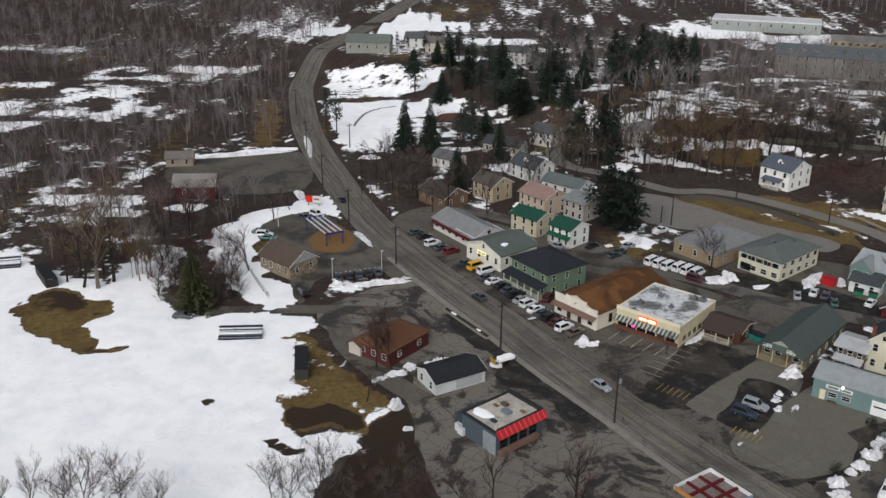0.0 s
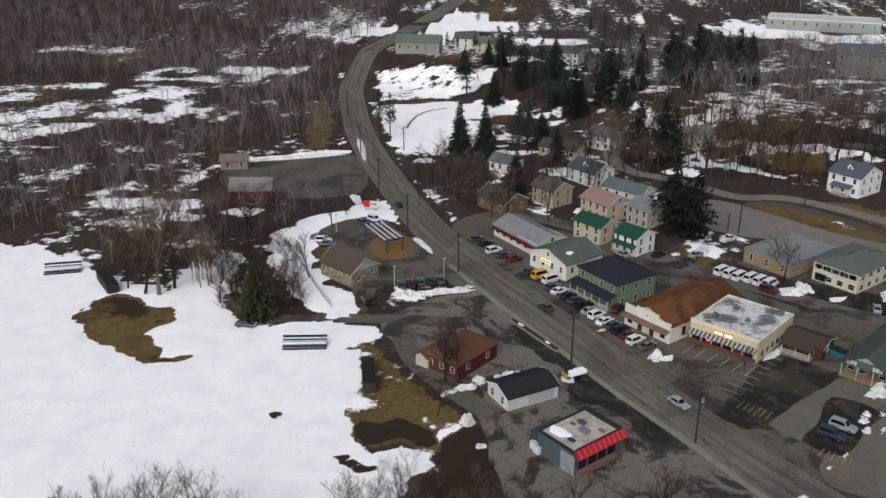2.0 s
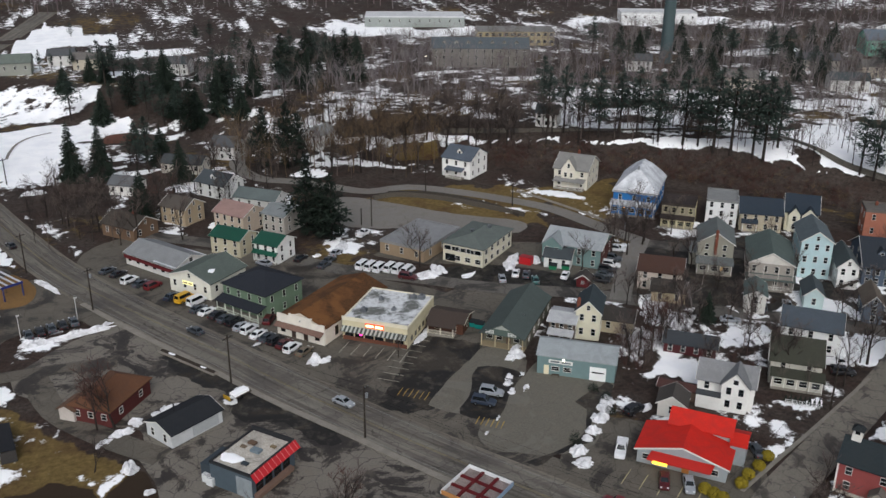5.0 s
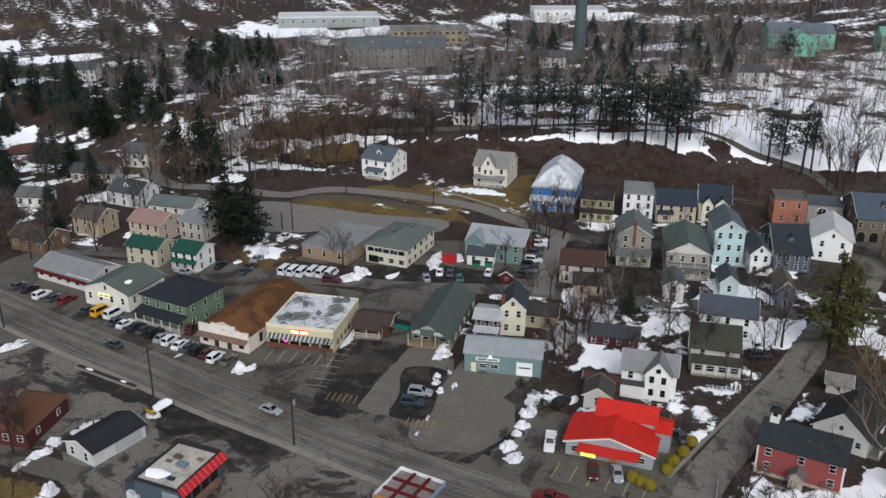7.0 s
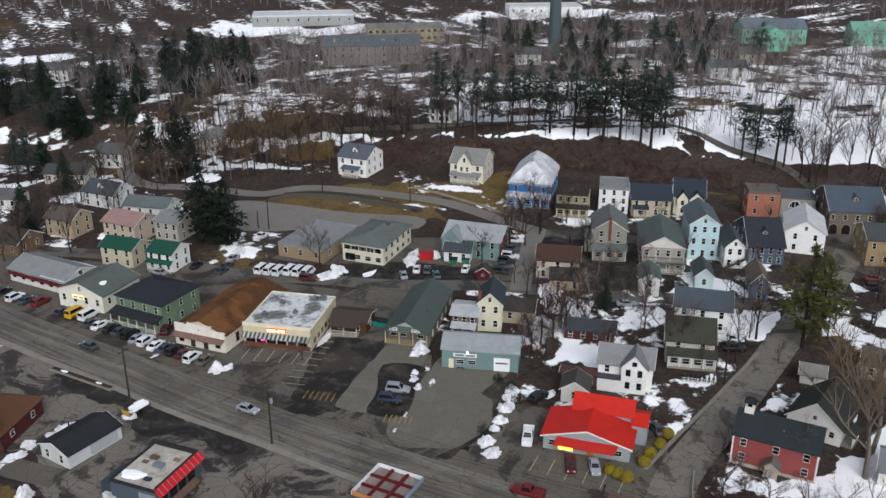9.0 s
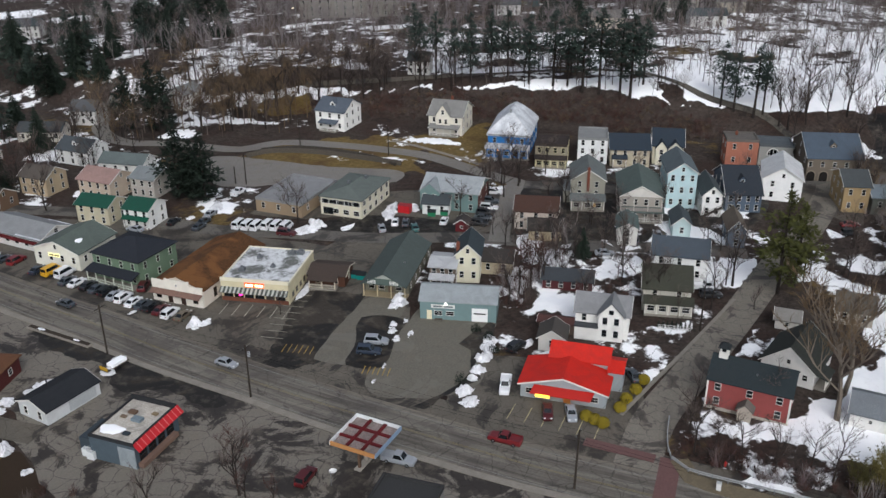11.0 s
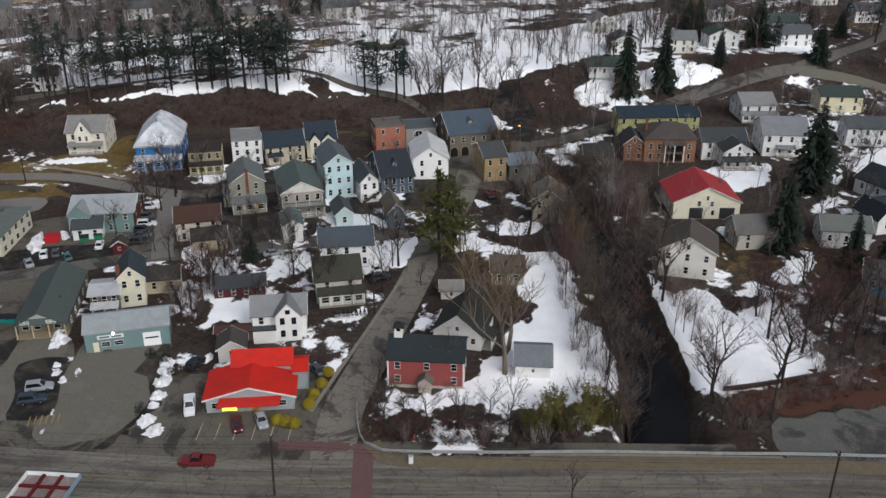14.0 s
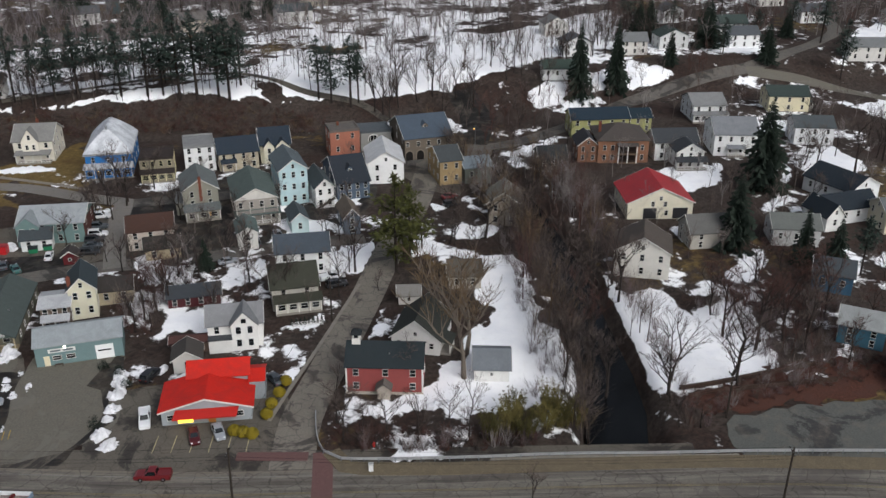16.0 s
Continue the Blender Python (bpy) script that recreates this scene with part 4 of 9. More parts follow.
house("white house with a dark shingle roof and dormer", 28.9, 288.8, -52, 11.5, 9, 4.4, "dadad6", "4c5256", "gable", 2.6, 2, 3, 2, dormer=1)
house("low white house with a grey-green shingle roof", 38.5, 272.5, -42, 13.8, 7.6, 3.4, "cfcfca", "666f6e", "gable", 1.9, 1, 4, 2)
house("white gabled house beside the bend in the lane", 71.4, 329.9, -56, 6.942, 9, 5.2, "e6e6e2", "8d9090", "front", 2.4, 2, 2, 3)
house("low cream house with a dark roof by the lane", 22, 318, -30, 14, 8, 3.4, "cfcabd", "4a4e50", "gable", 2.0, 1, 4, 2)
house("low white cottage among the trees", 2, 300, -35, 9, 7, 3.4, "dedcd6", "6c6e70", "gable", 2.0, 1, 3, 2)
house("brown timber cottage with a shingle roof behind trees", 0, 262, -50, 12, 9, 3.6, "6f5a48", "4d4740", "gable", 2.4, 1, 3, 2, chimney=(2, 0, 0.8))
house("tan two-storey house behind bare trees", 15, 268, -50, 9, 8, 5, "a8977c", "5c5650", "gable", 2.2, 2, 3, 2)

# houses above the lane
lane_white = house("white two-storey house with grey mansard roof, dormer and porch", 109.5, 282.3, -52, 10.5, 12, 6.3, "ecebe6", "5a626c", "gable", 3, 2, 3, 3, dormer=1, porch=("front", 6, 2.2, 2.9, 0, False))
lane_cream = house("cream two-storey house with steep front gable and porch", 139.3, 259.2, -46, 11.11, 13, 6.3, "d8d3c4", "8b8a86", "gable", 3.4, 2, 3, 3, porch=("front", 9.6, 2.4, 2.9, 0, False), chimney=(0, 2, 0.8))
blue = house("bright blue two-storey house with a tall snow-dusted roof and porch", 147.2, 234.2, -42, 12.4, 20, 6.2, "2f6da8", "c6c8ca", "hip", 0.5, 2, 3, 4, metal=True, porch=("front", 12.8, 3.0, 3.2, 0, True), over=0.5)
tall = Shape()
rows = [(6.6, 10.4, 0.75), (4.7, 8.9, 2.9), (2.5, 7.2, 5.0), (0.25, 5.6, 6.6)]
for hx, hy, hz in rows:
    tall.v += [(-hx, -hy, 6.0 + hz), (hx, -hy, 6.0 + hz), (hx, hy, 6.0 + hz), (-hx, hy, 6.0 + hz)]
for q in range(3):
    tall.f += [(4 * q + e, 4 * q + (e + 1) % 4, 4 * q + 4 + (e + 1) % 4, 4 * q + 4 + e) for e in range(4)]
tall.f += [(3, 2, 1, 0), (12, 13, 14, 15)]
part("upper_roof", tall.mesh("upper_roof", SNOWY_METAL), blue, "tall bowed pale metal roof with old snow")
part("finial", Shape().box(-0.3, 0.3, -5.9, -5.3, 12.3, 13.3).mesh("finial", paint("8e9092", 0.6)), blue)
house("two-storey balcony house in cream and dark red", 149, 216, -40, 9.2, 10, 6.6, "8d8672", "3c3532", "flat", 0.4, 2, 4, 2, porch=("front", 9, 1.8, 3.0, 0, True), trim=paint("e0d7a8", 0.6))
house("tall white house with a flat bracketed roof", 161.5, 213, -38, 8.6, 11, 7.4, "dfe0de", "8a8b8a", "flat", 0.4, 3, 3, 3)
house("cream house with a dark blue roof and bay front", 169, 205.5, -35, 11.3, 11, 5.2, "b6ac96", "333c46", "gable", 3.0, 2, 4, 2, porch=("front", 4, 1.6, 2.8, -3, True))
row_cream = house("cream front-gabled house with dark blue roof", 180.4, 201.5, -40, 8.7, 12, 5.6, "d0ccb4", "323b45", "gable", 3.4, 2, 3, 2)
row_brick = house("grey-green two-storey house with brick chimney up its gable", 139.7, 187.3, -36, 8.7, 12, 7.3, "8c8a7e", "6b706f", "front", 2.8, 3, 2, 3, chimney=(0, -6.2, 0.6), porch=("front", 8.6, 3.5, 3.0, 0, True))
row_green = house("large grey house with green roof, pediment and balcony", 146.9, 175.1, -37, 10.49, 17, 6.3, "9a948c", "5a6561", "front", 2.8, 2, 4, 4, porch=("front", 11, 2.0, 3.0, 0, False))
house("tall pale blue three-storey house with grey gable roof", 159.7, 174.6, -34, 7.392, 13, 9.72, "b4cccf", "5f686c", "front", 2.59, 3, 3, 4)
narrow = house("narrow white house with outside stairs and dark roof", 162.3, 166, -34, 4.8, 12, 5.8, "e6e6e2", "4a5254", "front", 2.2, 2, 2, 3)
house("slate-blue house with dark roof and gabled dormer", 173.2, 166.5, -35, 8.8, 18, 4.836, "4e5a68", "33383f", "gable", 4.65, 2, 4, 3, dormer=1)
house("white steep-roofed house with a pale metal roof", 187.4, 164.5, -46, 9.9, 14, 6, "e9e9e6", "dcdcda", "front", 3.2, 2, 2, 3, metal=True)
house("orange-brown brick two-storey building with flat roof", 195.6, 187.5, -37, 9, 8, 7.8, "9c6653", "6a6560", "flat", 0.4, 2, 2, 2, boards=0.0, name="shop", category="building", chimney=(-1, 2, 0.6))
arched = house("grey two-storey building with an arched window", 205.5, 183.5, -40, 9.5, 8.4, 5.8, "8f8f8a", "5d6367", "flat", 0.4, 2, 0, 2, category="building", name="shop")
mill = house("long stone mill with a slate-grey roof and dormer", 211.1, 169.7, -36, 14.62, 18, 6.8, "6d6458", "4f5a66", "gable", 4.4, 2, 0, 3, boards=0.0, category="mill", name="mill", dormer=1)
house("ochre-yellow two-storey house with a dark roof", 195.8, 149.3, -37, 6.29, 12, 7.056, "9a8562", "4b4f50", "gable", 2.46, 2, 2, 3)
house("grey barn with a pale ribbed metal roof", 200.6, 142.7, -37, 7.79, 8.5, 4.6, "63665f", "7f8a90", "gable", 1.8, 1, 2, 1, metal=True, category="barn", name="barn")
house("grey stone-coloured gabled house by the river", 180.7, 119.9, -58, 8, 9.5, 6, "9d9486", "77766f", "front", 2.8, 2, 2, 3)
house("white two-storey garage with a gable front", 131.5, 161.1, -38, 4.558, 8.2, 4.4, "d9d7d0", "5c6966", "front", 1.41, 2, 1, 2, name="garage", category="garage")
house("small pale blue shed with a steep roof", 145.5, 158, -36, 4.2, 8, 3.6, "b9cccb", "4d5558", "front", 1.8, 1, 1, 1, name="shed", category="shed")
house("slate-blue shed with a tan-trimmed roof", 153.5, 148.1, -38, 4.018, 9.5, 4.4, "5d6671", "6f655a", "front", 2.2, 2, 1, 2, name="shed", category="shed")
teal = house("teal-green two-storey house with snow-dusted metal roof", 108, 202.2, -46, 14.9, 11.5, 5.3, "6d8481", "aeb3b4", "gable", 2.4, 2, 4, 2, metal=True)
house("small white annex with a dark roof", 101.3, 200, -40, 6.8, 6.4, 3, "dadcda", "474d50", "gable", 1.5, 1, 2, 2, name="annex", category="annex")
house("pale house with a rusty brown roof", 119.1, 180.8, -38, 10.4, 10.5, 4.8, "c4b9ad", "4d3830", "gable", 2, 2, 3, 2)
house("low tan outbuilding with a dark roof", 115.8, 172.6, -36, 7.8, 7, 2.9, "b3a689", "3b3733", "gable", 1.6, 1, 2, 1, name="outbuilding", category="outbuilding")
house("tan shed with a dark roof behind the bushes", 96, 163, -40, 7, 6, 3.2, "b3a78c", "3f3b38", "gable", 1.6, 1, 2, 1, name="shed", category="shed")
office = house("cream two-storey office with low green hip roof", 84.6, 214.3, -50, 11.53, 17.5, 4.94, "cac5b0", "676e6a", "hip", 1.61, 2, 4, 5, category="office", name="office", win=(1.5, 1.2))
house("low tan brick building with a grey flat roof", 72.1, 224.1, -52, 13.58, 19, 3.496, "8f7d66", "8e8f90", "flat", 0.276, 1, 3, 3, category="building", name="workshop", boards=0)
house("white two-storey house with a blue-grey shingle roof", 130.7, 142.1, -44, 11.8, 9.5, 5.394, "e3e4e2", "4e565e", "gable", 2.42, 2, 3, 2)
house("low dark red house with white-trimmed windows", 104.8, 148.5, -40, 10.6, 5.5, 2.465, "4b2527", "42464a", "gable", 1.36, 1, 4, 1)
house("pale house with dark grey-green roof and rounded white porch", 118.2, 132.7, -40, 9.504, 10.4, 5.076, "b9b6ab", "43443a", "gable", 3.01, 2, 2, 2, porch=("front", 9.5, 2.4, 2.9, 0.4, True))


def arch(w, h, depth=0.1):
    """A round-headed panel standing on its foot."""
    r = w / 2
    ring = [(-r, 0), (r, 0)] + [(r * math.cos(math.pi * k / 10), h - r + r * math.sin(math.pi * k / 10)) for k in range(11)]
    n = len(ring)
    return Shape().add([(x, -depth, z) for x, z in ring] + [(x, 0.02, z) for x, z in ring], [tuple(range(n)), tuple(range(2 * n - 1, n - 1, -1))] + [(i, n + i, n + (i + 1) % n, (i + 1) % n) for i in range(n)])


# Flat dark panels: the shade inside the mill's open arches is painted on.
ARCH_SHADE = paint("1e1b19", 0.8)
arch_door = arch(2.2, 2.9).mesh("arch_door", ARCH_SHADE)
arch_rim = arch(2.7, 3.2, 0.06).mesh("arch_rim", paint("8a8072", 0.9, 0.2, 0.3))
for wx in (-6, -2.6, 0.8, 4.2):
    rim = part("arch_rim", arch_rim, mill, at=pose(wx, -9, 0))
    part("arch_door", arch_door, rim)
for wx in (-6.5, -3.2, 0, 3.2, 6.5):
    add_window(mill, wx, -9, 4.3, 0, 0.9, 1.4)
rim = part("window", arch(3.4, 2.2, 0.08).mesh("window", TRIM), arched, at=pose(-0.8, -4.2, 2.9))
part("pane", arch(3.0, 1.9, 0.1).mesh("pane", GLASS), rim, at=pose(0, 0, 0.1))
for wx in (-1, 0, 1):
    part("glazing_bar", Shape().box(wx - 0.05, wx + 0.05, -0.13, -0.09, 0.1, 1.9).mesh("glazing_bar", TRIM), rim)
add_door(arched, 2.6, -4.2, 0.05, 0, 2.4, 2.4, "55524d", 2)
step = Shape().box(-0.2, 0.2, -7.2, -6.02, 0, 0.2).mesh("step", paint("4c4640", 0.85))
for k in range(14):
    part("step", step, narrow, "" if k else "dark timber outside step", at=pose(-2.4 + 0.36 * k, 0, 0.2 * k))
part("stair_rail", Shape().add([(-2.6, -7.25, 1.0), (-2.6, -7.17, 1.0), (2.5, -7.17, 3.8), (2.5, -7.25, 3.8), (-2.6, -7.25, 1.1), (-2.6, -7.17, 1.1), (2.5, -7.17, 3.9), (2.5, -7.25, 3.9)], [(3, 2, 1, 0), (4, 5, 6, 7), (0, 1, 5, 4), (1, 2, 6, 5), (2, 3, 7, 6), (3, 0, 4, 7)]).mesh("stair_rail", paint("4c4640", 0.85)), narrow)
# houses east of the river
red = house("cream house with a bright red metal roof and garage doors", 209.7, 92.2, -51, 16.79, 14.5, 4.4, "dcd6bf", "b0262a", "front", 3.9, 1, 0, 3, metal=True)
for gx, gw in ((-2.6, 3.4), (5.2, 3.8)):
    add_door(red, gx, -7.25, 0.0, 0, gw, 2.9, "26272a", 4)
for gx, gz in ((1.6, 0.9), (1.2, 3.3), (-2.0, 3.4)):
    add_window(red, gx, -7.25, gz, 0, 0.8, 1.3)
brick = house("orange brick house with brown hip roof", 242.7, 118.4, -52, 15, 14, 6.72, "84604a", "524c48", "hip", 3.36, 2, 0, 3, boards=0, chimney=(-6.2, -1, 0.6))
for gx, gz in ((-5.6, 0.9), (-3.2, 0.9), (5.6, 0.9), (-5.6, 3.9), (-3.2, 3.9), (5.6, 3.9)):
    add_window(brick, gx, -7, gz, 0)
# A flat panel whose dark colour paints the shade within the porch.
part("loggia", Shape().box(-1.6, 3.8, -7.06, -6.9, 0.1, 5.5).mesh("loggia", paint("2a211d", 0.9)), brick, "flat dark panel painted as the shade inside the open porch")
for gx in (-1.6, 1.1, 3.8):
    part("post", Shape().box(gx - 0.14, gx + 0.14, -8.4, -8.1, 0, 5.6).mesh("post", TRIM), brick)
for gz in (0.2, 2.9):
    part("porch_floor", Shape().box(-1.8, 4.0, -8.5, -7.02, gz - 0.15, gz + 0.05).mesh("porch_floor", paint("6a5a4c", 0.8)), brick)
    part("railing", Shape().box(-1.7, 3.9, -8.42, -8.34, gz + 0.8, gz + 0.9).mesh("railing", paint("4d4038", 0.8)), brick)
part("porch_roof", Shape().slab([(-2.1, -8.9, 5.6), (4.3, -8.9, 5.6), (4.3, -7.0, 6.1), (-2.1, -7.0, 6.1)], 0.15).mesh("porch_roof", shingle("524c48")), brick)
house("brown brick wing with a dark roof", 235, 125.5, -52, 6, 9, 5.2, "785643", "3d3c40", "front", 2.4, 2, 2, 2, boards=0)
house("dark green timber building with a dark gable roof", 222, 130, -48, 8, 8, 3.8, "28332f", "34393a", "gable", 2.4, 1, 3, 1)
house("yellow-green house with a dark blue roof", 259, 134.1, -48, 18.7, 9, 5.8, "a0a06c", "2a3742", "gable", 2.4, 2, 5, 2)
house("yellow-green rear wing with a dark teal roof", 270, 126, -48, 9, 8, 4.8, "a0a06c", "28363f", "gable", 2.0, 2, 3, 2)
house("white house with a dark grey roof", 252.3, 105.3, -50, 13, 9, 5.6, "e4e4e0", "45484b", "gable", 2.8, 2, 3, 2)
house("white gabled wing with a blue-roofed porch", 247.1, 98.4, -50, 8, 7, 5.0, "e4e4e0", "45484b", "front", 2.4, 2, 3, 2, porch=("front", 9, 2.6, 2.9, 0, False))
house("white two-storey house with a grey roof", 268.8, 93.3, -56, 13, 14, 6.67, "e2e3e1", "84878a", "gable", 3.45, 2, 4, 2, porch=("front", 5, 1.6, 2.8, 0, False))
house("white house with a pale grey roof and porch", 297.4, 113.3, -50, 11.18, 13, 5.4, "dddedd", "8a8b8a", "gable", 2.6, 2, 3, 3, porch=("front", 12, 2.2, 2.8, 0, True))
house("cream house with a dark green roof", 324.7, 94.1, -56, 14, 11, 5.4, "d8d0b0", "3f4a46", "gable", 2.4, 2, 3, 2, porch=("right", 8, 2, 2.8, 0, False))
house("white two-storey farmhouse with brown roof", 174.9, 79.2, -66, 12.07, 10, 6.264, "d8d5cc", "57504a", "front", 3.46, 2, 3, 3)
house("tan house with a grey roof beside the garage", 197.5, 73.2, -46, 10.2, 8, 4.14, "b4b0a6", "6b6a67", "gable", 2.99, 2, 2, 2)
house("grey-white house with a shingle roof", 211.6, 56.8, -60, 11, 9, 4.4, "bfc0bd", "70736f", "gable", 2.2, 1, 3, 2)
house("low white building with a blue-black gable roof", 249.7, 55.3, -24, 12, 15, 4.0, "dcdedd", "2c333a", "front", 3.0, 1, 2, 3)
house("white cottage with a blue-black roof and cross gable", 232.7, 50.7, -36, 15, 8, 4.0, "e0e1df", "2b3239", "gable", 2.8, 1, 4, 2)
house("white gabled wing of a cottage", 225, 53.2, -36, 5, 9, 4.0, "d9dad6", "2b3239", "front", 2.8, 1, 1, 2)
house("white house with dark roof behind the spruce", 292.1, 75.9, -58, 12, 10, 5.6, "dddfde", "545a5c", "gable", 2.4, 2, 3, 2)
house("cream house with a grey roof", 234.3, 38.1, -50, 10, 9, 5.4, "cdc6b0", "6d7172", "gable", 2.4, 2, 3, 2)
house("teal-blue house with a pale grey roof", 172, 31, -80, 8.4, 8, 4.2, "3f6474", "9a9d9c", "gable", 2.0, 2, 2, 2)
house("dark blue cottage with white windows", 192, 42, -75, 8, 8, 4.2, "3a5a70", "4a5054", "gable", 2.2, 1, 2, 2)
house("low timber cabin with green roof and deck", 163, 18, -80, 9, 9, 3.2, "9a7a4c", "4a4f45", "gable", 1.8, 1, 3, 2, porch=("front", 9, 2, 2.6, 0, False))
house("small white house with green roof on the snowy flat", 291, 166, -50, 14, 8, 3.8, "dfe0dd", "4c5a52", "gable", 2.2, 1, 4, 2)
for q, (hx, hy, hyaw, hw, hd) in enumerate(((318, 175, -45, 11, 9), (334, 158, -50, 10, 8), (352, 150, -45, 12, 9), (372, 128, -50, 12, 9), (345, 200, -40, 10, 8),
                                            (392, 140, -50, 12, 10), (402, 172, -40, 10, 9), (388, 84, -55, 14, 9), (420, 60, -55, 12, 9), (440, 120, -50, 12, 9), (456, 86, -60, 12, 9),
                                            (372, 40, -60, 12, 10), (330, 44, -60, 12, 10), (470, 150, -40, 14, 10))):
    house("distant white house with a grey roof among bare trees", hx, hy, hyaw, hw, hd, 5.2, ("e0e1df", "d5d3cc", "c9cac8")[q % 3], ("5a5e62", "7b7d7d", "45504c")[q % 3], "gable" if q % 2 else "front", 2.6, 2, 3, 2)
for q, (hx, hy, hyaw, hw, hd) in enumerate(((-14, 485, -10, 12, 9), (-2, 470, -15, 14, 8), (36, 445, -25, 10, 9),
                                            (38, 330, -35, 9, 9), (260, 330, -30, 13, 9), (300, 310, -30, 16, 9), (240, 380, -30, 12, 9), (335, 330, -30, 12, 9), (150, 300, -40, 8, 7))):
    house("distant pale house half hidden by trees", hx, hy, hyaw, hw, hd, 5.0, ("c9c8c4", "b8b09f", "d0cfca")[q % 3], ("5c5e60", "74706c", "4b5254")[q % 3], "gable", 2.4, 2, 3, 2)
# large buildings far off
house("large grey barn beside the snowy field", -38, 470, -5, 22, 12, 5.5, "8f9189", "6f7770", "gable", 3.0, 1, 5, 2, name="barn", category="barn")
house("long grey stone institution with dormers", 174, 417, -22, 46, 14, 9, "7c7872", "5d6468", "gable", 4.0, 3, 12, 3, dormer=7, name="institution", category="building", boards=0)
house("long flat-roofed cream school building", 218, 470, -20, 42, 18, 7.5, "a79a78", "8c8c88", "flat", 0.4, 2, 12, 3, name="school_block", category="building", boards=0, win=(1.8, 1.4))
house("low long white-roofed industrial hall", 188, 548, -20, 60, 22, 5.5, "8f9490", "d5d7d8", "flat", 0.4, 1, 10, 2, name="hall", category="building", boards=0)
house("far white industrial hall", 330, 500, -24, 46, 18, 6, "e0e1e0", "cfd1d2", "flat", 0.4, 1, 8, 2, name="hall", category="building", boards=0)
house("hall with grey roof and bright green wrapped walls", 392, 372, -32, 34, 20, 8, "7db8a2", "6d7780", "gable", 4.0, 2, 6, 2, name="hall", category="building", boards=0)
house("unfinished house wrapped in bright green sheathing", 372, 352, -32, 14, 12, 8, "7cbfa6", "7aa996", "front", 4.0, 2, 3, 2)
house("unfinished gabled house in bright green sheathing", 430, 338, -32, 22, 12, 8, "7cbfa6", "7aa996", "gable", 4.0, 2, 5, 2, dormer=2)
house("long grey house row among trees", 318, 352, -30, 24, 9, 5.5, "9c978e", "5f6063", "gable", 2.6, 2, 7, 2, name="terrace")
chim = empty("chimney_stack", pose(262, 390, high(262, 390)), "tall dark green steel chimney stack", "chimney")
part("shaft", Shape().tube([(0, 0, 0), (0, 0, 18), (0, 0, 38)], [3.2, 2.9, 2.7], 16).mesh("shaft", paint("4c5a5c", 0.7)), chim)
part("rim", Shape().tube([(0, 0, 37), (0, 0, 38.6)], [3.0, 3.0], 16).mesh("rim", paint("3d4647", 0.7)), chim)
house("dark red barn with a pale roof in the woods", -75.5, 267.2, 4, 12, 8, 4, "55282a", "8f8a86", "gable", 2.6, 1, 2, 2, name="barn", category="barn")
house("tan timber cabin at the wood's edge", -89, 299, 8, 9, 5, 3, "8a7f74", "7a736e", "gable", 1.6, 1, 2, 1, name="cabin", category="cabin")


# ---- trees ----
def bare_tree(seed, h, spread, limbs=7, bushy=5, girth=0.019, fine=1.0):
    """The trunk with its limbs, and the twigs, as two meshes."""
    rnd = random.Random(seed)
    wood, twigs = Shape(), Shape()

    def ribbon(a, b, w):
        d = (b - a).normalized()
        n = d.cross(Vector((rnd.uniform(-1, 1), rnd.uniform(-1, 1), 0.2))).normalized() * w
        twigs.add([a - n, a + n, b + n * 0.2, b - n * 0.2], [(0, 1, 2, 3)])

    def grow(p, d, length, r, level):
        pts, rad = [p], [r]
        q = p
        for i in range(3):
            d = (d + Vector((rnd.uniform(-1, 1), rnd.uniform(-1, 1), rnd.uniform(-0.4, 0.8))) * 0.2).normalized()
            q = q + d * length / 3
            pts.append(q)
            rad.append(r * (1 - 0.25 * (i + 1)))
        if level <= 2:
            wood.tube(pts, rad, 5 if level == 0 else 4 if level == 1 else 3)
        else:
            for a, b in zip(pts, pts[1:]) if level == 3 else ((p, q),):
                ribbon(a, b, r)
        if level >= 4:
            return
        n = (limbs, bushy, bushy, 3)[level]
        for i in range(n):
            t = rnd.uniform(0.35, 1.0) if level else 0.38 + 0.62 * i / max(n - 1, 1)
            k = min(int(t * 3), 2)
            s = pts[k].lerp(pts[k + 1], t * 3 - k)
            side = Vector((rnd.uniform(-1, 1), rnd.uniform(-1, 1), 0)).normalized()
            nd = (d * (0.7 if level else 0.5) + side * spread * rnd.uniform(0.6, 1.1) + Vector((0, 0, 0.35))).normalized()
            grow(s, nd, length * rnd.uniform(0.42, 0.62), max(r * 0.5, (0.05, 0.035, 0.024, 0.02)[level] * fine), level + 1)

    grow(Vector((0, 0, -0.3)), Vector((0, 0, 1)), h * 0.62, h * girth, 0)
    return wood, twigs


TREES = []
for i, (h, sp) in enumerate(((14, 0.8), (17, 0.7), (12, 1.0), (19, 0.6), (9, 1.0), (15, 0.9))):
    w, t = bare_tree(10 + i, h, sp, 7 if i != 4 else 6)
    for code, tw in (("brown", TWIG), ("red", TWIG_RED), ("tan", TWIG_TAN)):
        TREES.append((code, h, w.mesh("trunk", BARK), t.mesh("crown", tw)))
for i, (h, sp) in enumerate(((12, 0.75), (14, 0.6), (10, 0.9), (13, 0.7), (11, 0.6), (15, 0.8))):
    w, t = bare_tree(30 + i, h, sp, 10, 6, 0.011, 0.75)
    TREES.append(("fine", h, w.mesh("trunk", BARK), t.mesh("crown", TWIG)))


